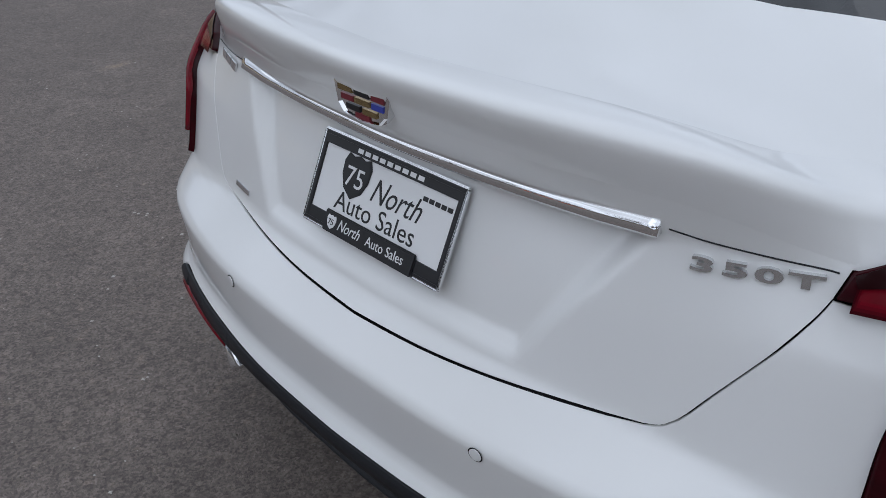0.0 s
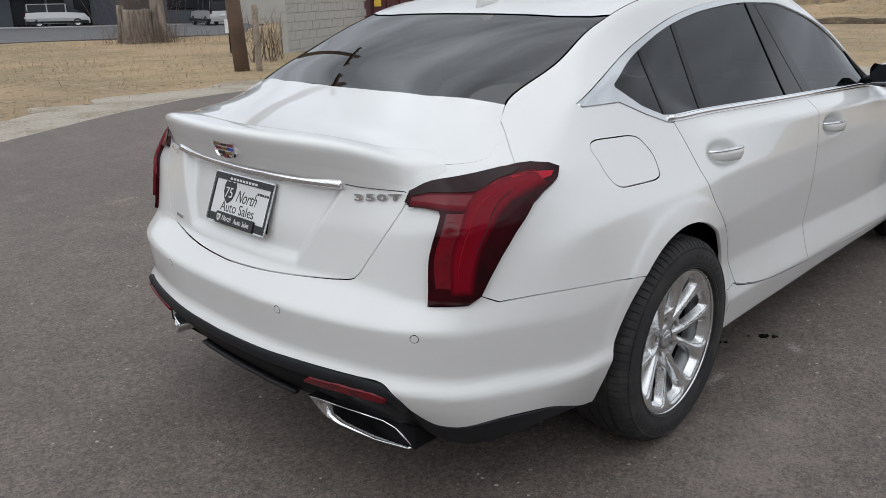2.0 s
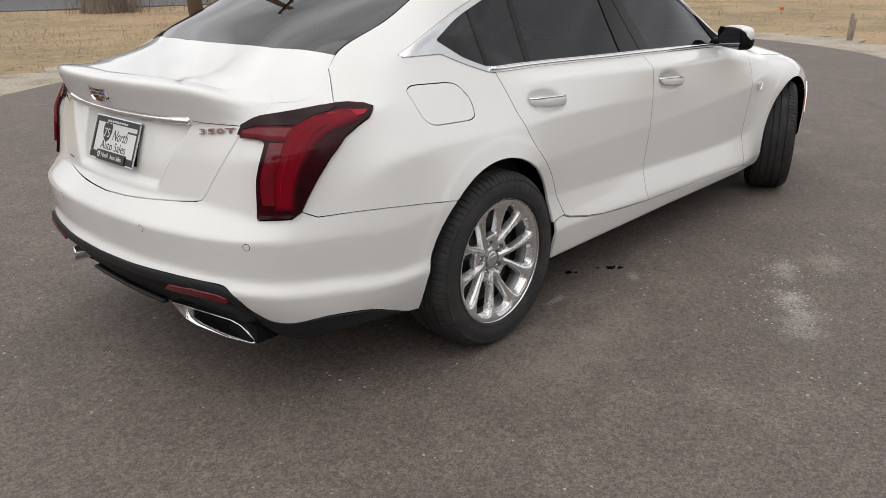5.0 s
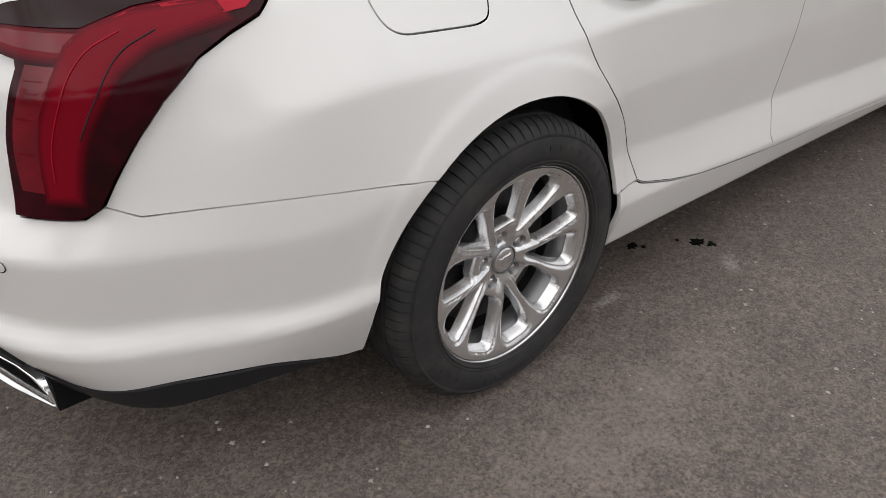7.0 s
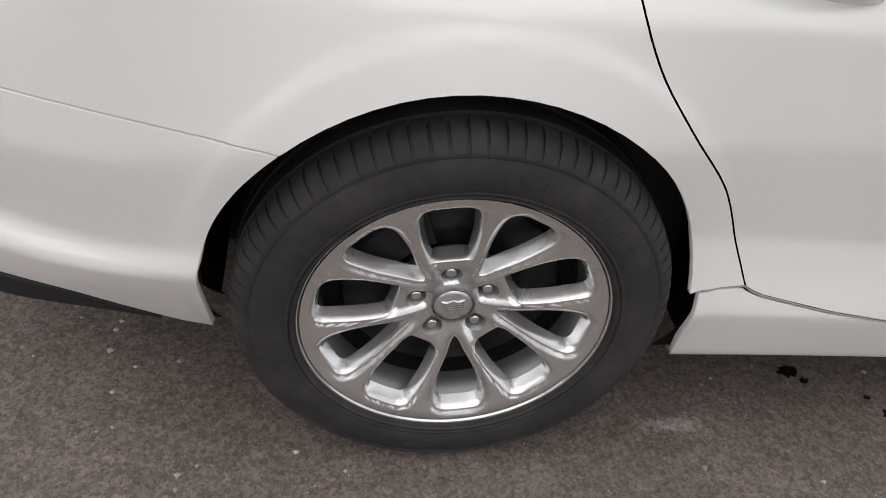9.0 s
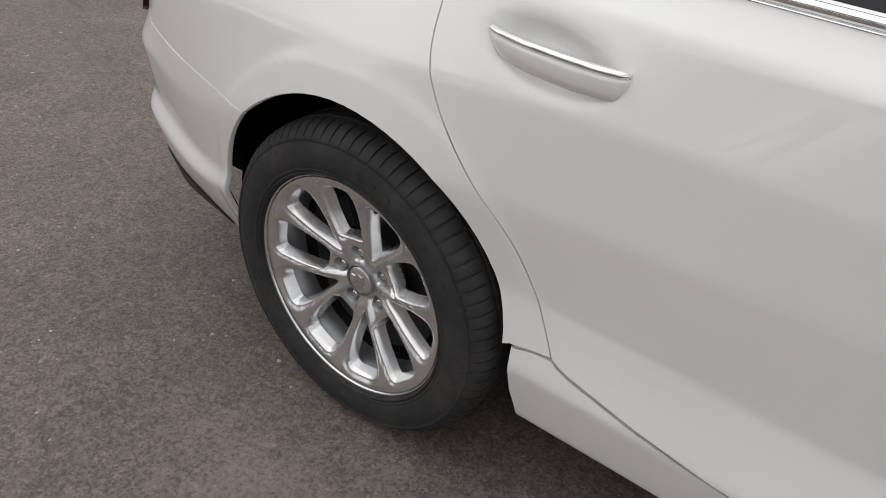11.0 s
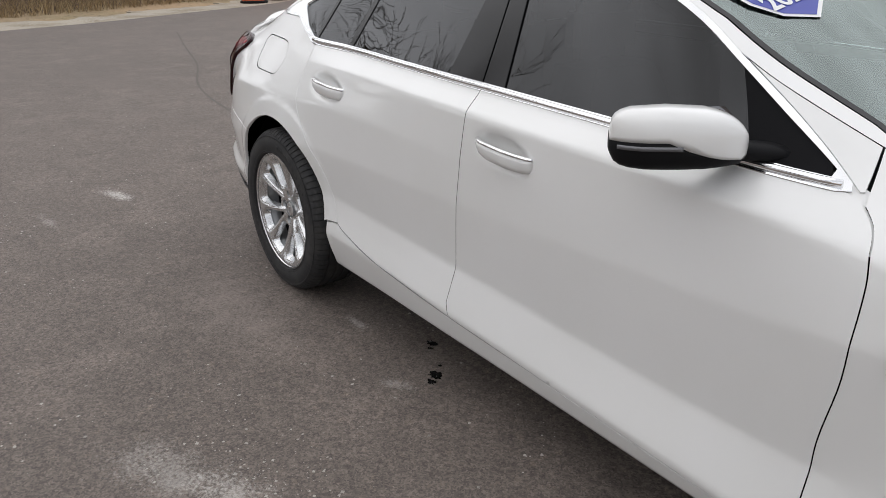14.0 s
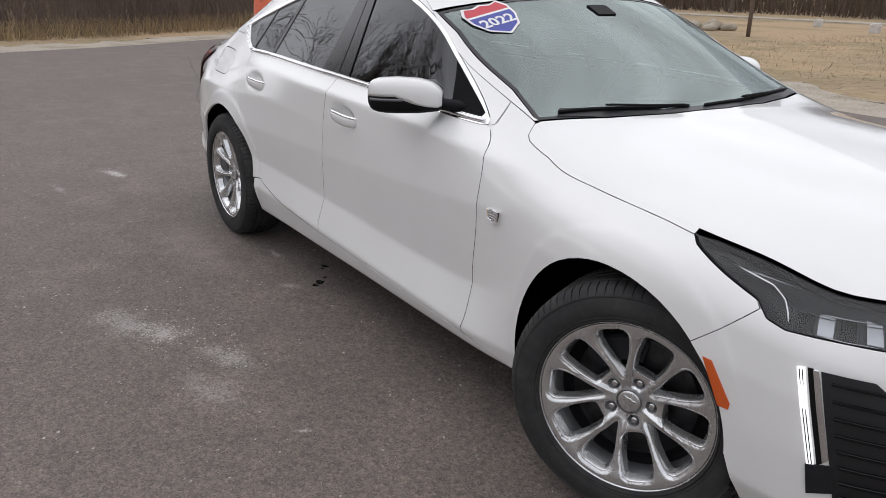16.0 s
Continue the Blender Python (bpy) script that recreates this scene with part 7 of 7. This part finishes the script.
bm.transform(Matrix.Translation(b))
part("cloth", bm, AMBER, flag)
b = Vector((-11.0, 19.4, float(height(-11, 19.4)) - .1))
tagged(taper("steel_post", b, b + Vector((.03, 0, 4.2)), .065, .06, TWIG, None, 12, .03, 5), "dark wooden post standing in the dry field", "post")
PALE_BLOCK = noise_mix(material("pale_concrete", (0.62, 0.60, 0.56), 0.9), [(6, 5, .4, .65, (.50, .48, .45))], (40, 5, .4, .01))
for x, y, s in ((-15.1, 30.0, .36), (-11.2, 27.2, .40)):
    bm = box(bmesh.new(), (-s / 2, -s / 2, 0), (s / 2, s / 2, s * .95), .05)
    bm.transform(pose(x, y, float(height(x, y)) - .06, 2, 3, 25))
    tagged(part("concrete_block", bm, PALE_BLOCK), "pale concrete block on the dry grass", "concrete block", "concrete blocks on the field")
rnd = random.Random(8)
for i in range(9):
    x, y = -14.9 + rnd.gauss(0, .9), 21.8 + rnd.gauss(0, .6)
    bm = bmesh.new()
    bmesh.ops.create_icosphere(bm, subdivisions=2, radius=rnd.uniform(.16, .34))
    for v in bm.verts:
        v.co = Vector((v.co.x * 1.3, v.co.y, v.co.z * .75)) * (1 + .28 * noise.noise(v.co * 4 + Vector((i, 0, 0))))
    bm.transform(pose(x, y, float(height(x, y)) + .06, 0, 0, rnd.uniform(0, 360)))
    tagged(part("boulder", bm, GRAVEL, None, "", True), "pale rough boulder in a pile", "boulder", "boulder pile")
track = [(-60, 33.5), (-10, 35.5), (10, 37), (10, 39.5), (-10, 38), (-60, 36)]
tagged(new("track", flat_sheet("track", dense(track, 3), GRAVEL, .03, .06, True)), "pale gravel track across the field", "track", kind="structure")
DRUM_ORANGE = noise_mix(material("orange_drum_plastic", (.62, .12, .045), .5), [(8, 5, .5, .7, (.45, .10, .05))])
for x, y in ((-16.06, 5.72), (-16.64, 6.68)):
    g0 = float(height(x, y)) - .03
    drum = tagged(new("traffic_drum"), "orange and white striped traffic drum at the road end", "traffic drum", "traffic drums")
    drum.location = (x, y, g0)
    turns = [2 * math.pi * k / 24 for k in range(24)]
    for nm, prof, mt in (("base", [(.0, 0), (.33, 0), (.34, .05), (.31, .08), (0, .08)], TRIM_BLACK), ("body", [(.29, .08), (.285, .30), (.275, .302), (.27, .52), (.262, .522), (.255, .74), (.248, .742), (.24, .96), (.20, .99), (0, .99)], DRUM_ORANGE),
                         ("stripe", [(.2865, .14), (.2845, .29)], PLATE_WHITE), ("stripe", [(.2725, .38), (.2705, .50)], PLATE_WHITE), ("stripe", [(.2575, .60), (.2555, .72)], PLATE_WHITE)):
        bm = bmesh.new()
        loft(bm, [[Vector((x + r * math.cos(a), y + r * math.sin(a), g0 + z)) for a in turns] for r, z in prof], cap=False)
        part(nm, bm, mt, drum, "", True)
    part("handle", box(bmesh.new(), (x - .10, y - .02, g0 + .98), (x + .10, y + .02, g0 + 1.08), .015), DRUM_ORANGE, drum)
# clay mound and soil banks
MOUND_GRASS = noise_mix(material("brown_mound_grass", (0.22, 0.165, 0.10), 0.95), [(.5, 7, .42, .66, (.30, .225, .125)), (1.6, 8, .5, .7, (.14, .11, .07))], (4, 8, 1.0, .3))
BLADE_BROWN = noise_mix(material("brown_grass_blades", (0.24, 0.18, 0.105), 0.95), [(.6, 5, .42, .66, (.15, .115, .07))])


def mound(name, brg, rng, sx, sy, h, mat, label, seed):
    x0, y0 = out(brg, rng)
    n = 44
    verts, faces = [], []
    for i in range(n + 1):
        for j in range(n + 1):
            u, w = i / n * 2 - 1, j / n * 2 - 1
            d = max(0.0, 1 - u * u) * max(0.0, 1 - w * w)
            z = h * d ** .6 * (1 + .5 * noise.noise(Vector((u * 2.5 + seed, w * 2.5, 0))) + .45 * noise.noise(Vector((u * 3 + seed, w * sy * 1.4, 3)))) - .08
            a = radians(brg)
            px_, py_ = u * sx, w * sy
            X, Y = x0 + px_ * math.cos(a) - py_ * math.sin(a), y0 + px_ * math.sin(a) + py_ * math.cos(a)
            verts.append((X, Y, float(height(X, Y)) + z))
    for i in range(n):
        for j in range(n):
            a = i * (n + 1) + j
            faces.append((a, a + n + 1, a + n + 2, a + 1))
    tagged(new(name, mesh_of(name, verts, faces, [mat])), label, "mound", kind="structure")


mound("clay_mound", 17.8, 104, 7, 7.5, 2.1, MOUND_GRASS, "grassy clay mound at the far side of the field", 3)
mound("soil_bank", 17.5, 40, .25, 4.2, .24, DIRT, "low bank of dark turned soil", 5)
mound("soil_bank_far", 13.0, 58, 2.5, 13, .7, GRASS, "low grassy bank across the field", 7)
thicket("mound_grass", "rough brown grass on the clay mound", 2600, 58, ring_place(14.0, 21.6, 98, 110), 1.0, BLADE_BROWN, 5, .03, .5)

# ---- buildings ----
def wall_frame(p, q):
    """Pose of a wall: its foot at p, x along to q, y up its depth behind."""
    p, q = Vector((*p, 0)), Vector((*q, 0))
    d = (q - p)
    return Matrix.Translation((p.x, p.y, float(height(p.x, p.y)) - .2)) @ Matrix.Rotation(math.atan2(d.y, d.x), 4, "Z"), d.length


def building_box(root, m, name, lo, hi, mat, parent=None, label="", bevel=0.0):
    bm = box(bmesh.new(), lo, hi, bevel)
    bm.transform(m)
    return part(name, bm, mat, parent or root, label)


m, L = wall_frame(out(60.0, 66), out(40.0, 67))
grey = tagged(new("block_building"), "plain grey block building with a dark overhead door", "building")
grey.location = m.translation
wall = building_box(grey, m, "wall", (0, 0, 0), (L, 14, 9), CONCRETE)
building_box(grey, m, "roof", (-.2, -.2, 9), (L + .2, 14.2, 9.3), SLATE)
dx0, dx1 = L * .735, L * .735 + 3.7
door = building_box(grey, m, "overhead_door", (dx0, -.03, 0), (dx1, .05, 4.35), SLATE)
for j in range(6):
    building_box(grey, m, "door_panel", (dx0 + .06, -.06, .1 + j * .7), (dx1 - .06, -.028, .74 + j * .7), SLATE, door)
for j in range(1, 22):
    building_box(grey, m, "course_line", (0, -.012, j * .4), (L, -.002, j * .4 + .02), material("mortar", (.40, .39, .365), .9) if j == 1 else bpy.data.materials["mortar"], wall)
building_box(grey, m, "corner_pipe", (L - .35, -.16, 0), (L - .05, -.01, 9), SLATE)
for fx, fz in ((.03, 2.4), (.24, 3.3), (.36, 3.1), (.95, 2.9)):
    building_box(grey, m, "wall_lamp", (L * fx, -.22, fz), (L * fx + .3, -.005, fz + .32), PLATE_WHITE if fx < .1 or fx > .9 else TRIM_BLACK, None, "", .03)
m, L = wall_frame(out(84, 80), out(60.2, 72))
dark = tagged(new("dark_building"), "dark slate-clad building with glazed entrance doors", "building")
dark.location = m.translation
building_box(dark, m, "wall", (0, 0, 0), (L, 16, 9), SLATE)
building_box(dark, m, "roof", (-.2, -.2, 9), (L + .2, 16.2, 9.3), SLATE)
building_box(dark, m, "canopy", (L * .45, -1.6, 3.55), (L * .80, -.01, 3.9), TRIM_BLACK)
for fx in (.555, .595, .64, .70):
    w = building_box(dark, m, "glazed_door", (L * fx - .62, -.05, .2), (L * fx + .62, -.005, 3.4), TRIM_BLACK)
    building_box(dark, m, "pane", (L * fx - .48, -.08, .45), (L * fx + .48, -.052, 2.3), DARK_PANE, w)
    building_box(dark, m, "pane", (L * fx - .48, -.08, 2.45), (L * fx + .48, -.052, 3.25), DARK_PANE, w)
w = building_box(dark, m, "window", (L * .905, -.05, 1.4), (L * .985, -.005, 2.9), TRIM_BLACK)
building_box(dark, m, "pane", (L * .91, -.08, 1.5), (L * .98, -.052, 2.8), DARK_PANE, w)
m2, L2 = wall_frame(out(84, 78.5), out(59.5, 64.6))
kerb = part("kerb", box(bmesh.new(), (0, 0, .1), (L2, 1.1, .38), .03), CONCRETE)
kerb.matrix_basis = m2
tagged(kerb, "pale concrete kerb before the buildings", "kerb", kind="structure")

# block wall round the bin store
def block_wall(name, p, q, tall, label):
    m, L = wall_frame(p, q)
    root = tagged(new(name, mesh_of(name, [m @ Vector(v) for v in ((0, .03, 0), (L, .03, 0), (L, .17, 0), (0, .17, 0), (0, .03, tall), (L, .03, tall), (L, .17, tall), (0, .17, tall))],
                                    [(0, 1, 5, 4), (1, 2, 6, 5), (2, 3, 7, 6), (3, 0, 4, 7), (4, 5, 6, 7)], [bpy.data.materials["mortar"]], smooth=False)), label, "wall")
    bm = box(bmesh.new(), (.004, 0, .004), (.496, .2, .246), .005)
    me = bpy.data.meshes.new("block")
    bm.to_mesh(me)
    bm.free()
    me.materials.append(CONCRETE)
    for j in range(int(tall / .25)):
        x = -.25 * (j % 2)
        while x < L - .3:
            ob = new("block", me)
            ob.parent = root
            ob.matrix_basis = m @ Matrix.Translation((max(x, 0), random.uniform(-.004, .004), j * .25))
            x += .5
    return root


block_wall("block_wall", out(55.0, 23.6), out(49.6, 29.5), 2.0, "low wall of pale concrete blocks beside the bin")
block_wall("block_wall_back", out(45.6, 33), out(42.8, 35), 2.0, "low wall of pale concrete blocks behind the bin")
m, L = wall_frame(out(49.2, 29.5), out(45.2, 30.4))
MAROON = noise_mix(material("maroon_steel", (.075, .014, .018), .55), [(3, 5, .45, .7, (.05, .012, .014))])
bin_ = tagged(new("dumpster"), "maroon steel dumpster with a grey lid", "dumpster")
bin_.location = m.translation
building_box(bin_, m, "body", (0, 0, .1), (L, 1.6, 1.80), MAROON, None, "", .03)
for j in range(5):
    building_box(bin_, m, "rib", (L * (.04 + .22 * j), -.06, .15), (L * (.04 + .22 * j) + .08, .0, 1.78), MAROON)
building_box(bin_, m, "lid", (-.04, -.08, 1.80), (L + .04, 1.65, 1.90), TRIM_GREY, None, "grey ribbed lid", .02)
building_box(bin_, m, "label", (.10, -.075, 1.35), (.36, -.062, 1.62), material("yellow_label", (.6, .42, .05), .6))
for j in range(5):
    building_box(bin_, m, "print_bar", (.75 + j * .2, -.075, .85), (.88 + j * .2, -.062, 1.05), PLATE_WHITE)
m, L = wall_frame(out(24.9, 250), out(20.6, 256))
blue = tagged(new("far_shed"), "long low pale building with a blue-grey roof", "building")
blue.location = m.translation
building_box(blue, m, "wall", (0, 0, 0), (L, 12, 2.4), CONCRETE)
bm = bmesh.new()
loft(bm, [[m @ Vector((x, -.6, 2.3)), m @ Vector((x, 6, 3.5)), m @ Vector((x, 12.6, 2.3))] for x in (-.5, L + .5)])
part("roof", bm, material("blue_roof", (.22, .27, .36), .5), blue)
for fx in (.15, .35, .55, .75):
    building_box(blue, m, "window", (L * fx, -.06, .9), (L * fx + 1.0, -.005, 1.7), DARK_PANE)
for brg, rng, hh in ((31.6, 95, 9), (21.9, 120, 11), (12.4, 100, 8), (3.2, 95, 9)):
    b = at_ground(brg, rng)
    tagged(taper("street_pole", b - Vector((0, 0, .2)), b + Vector((0, 0, hh)), .10, .06, WOOD_GREY, None, 8), "thin pole far across the field", "pole", "far poles")

# ---- parked cars by the buildings ----
def small_car(label, m, tall, length, van):
    root = tagged(new("parked_car"), label, "car", "cars parked by the buildings")
    root.matrix_basis = m
    fwd = 0 if van else .07
    h0, hw = (.98, .88) if van else (1.08, .90)
    prof = [(-length / 2, .45, .78), (-length / 2 + .05, h0, .86), (-length * .30, h0 + .04, hw), (length * .18, h0 + .02, hw), (length * .42, h0 - .08, .84), (length / 2, .62, .72)]
    rings = []
    for x, z, w in prof:
        rings.append([Vector((x, -w, .28)), Vector((x, -w - .02, z * .6)), Vector((x, -w + .03, z)), Vector((x, w - .03, z)), Vector((x, w + .02, z * .6)), Vector((x, w, .28))])
    body = loft(bmesh.new(), rings)
    b = part("body", body, SILVER_PAINT, None, "", False)
    cab = [(-length / 2 + .06, .82, .02), (-length / 2 + .14, .80, .55), (-length / 2 + .30, .77, 1.0), (length * (.06 + fwd), .75, 1.0), (length * (.19 + fwd), .78, .5), (length * (.29 + fwd), .81, .02)]
    rings = [[Vector((x, -w - .02, h0)), Vector((x, -w * .88, h0 + (tall - h0) * k)), Vector((x, w * .88, h0 + (tall - h0) * k)), Vector((x, w + .02, h0))] for x, w, k in cab]
    c = part("cabin", loft(bmesh.new(), rings), DARK_PANE, None)
    roofm = part("roof", box(bmesh.new(), (-length / 2 + .18, -.68, tall - .05), (length * (.06 + fwd), .68, tall + .03), .03), SILVER_PAINT)
    bits = [b, c, roofm, part("cladding", box(bmesh.new(), (-length / 2 + .02, -.915, .26), (length / 2 - .10, .915, .50), .04), TRIM_GREY)]
    for x in (-length / 2 + .16, -length * .16, length * (.06 + fwd)):
        for s in (-1, 1):
            bm = loft(bmesh.new(), [[Vector((x + d, s * .80, h0)), Vector((x + d + .07, s * .80, h0)), Vector((x + d + .07, s * .71, tall)), Vector((x + d, s * .71, tall))] for d in (0, .02)])
            bits.append(part("pillar", bm, SILVER_PAINT))
    for s in (-1, 1):
        bits.append(part("tail_lamp", box(bmesh.new(), (-length / 2 - .02, s * .78 - .06, .78), (-length / 2 + .10, s * .78 + .06, 1.10), .02), RED_DARK))
        for x in (-length * .30, length * .30):
            bm = lathe([(.20, -.11), (.30, -.11), (.33, -.08), (.33, .08), (.30, .11), (.20, .11)], [2 * math.pi * i / 20 for i in range(20)])
            bm.transform(Matrix.Translation((x, s * .80, .33)))
            bits.append(part("wheel", bm, RUBBER))
            bm = lathe([(0, -.09), (.2, -.10), (.2, .10), (0, .09)], [2 * math.pi * i / 14 for i in range(14)])
            bm.transform(Matrix.Translation((x, s * .80, .33)))
            bits.append(part("hubcap", bm, ALLOY))
    bits.append(part("bumper", box(bmesh.new(), (-length / 2 - .08, -.82, .38), (-length / 2 + .1, .82, .62), .04), TRIM_GREY if not van else SILVER_PAINT))
    bits.append(part("number_plate", box(bmesh.new(), (-length / 2 - .10, -.17, .66), (-length / 2 - .02, .17, .78)), PLATE_WHITE))
    for o in bits:
        o.parent = root
        o.matrix_parent_inverse = Matrix.Identity(4)
    return root


x, y = out(59.9, 61)
small_car("silver minivan parked before the dark building", pose(x, y, float(height(x, y)) + .03, 0, 0, 78), 1.75, 4.8, True)
x, y = out(69.3, 70)
small_car("silver sport utility car parked before the dark building", pose(x, y, float(height(x, y)) + .03, 0, 0, -22), 1.70, 4.5, False)
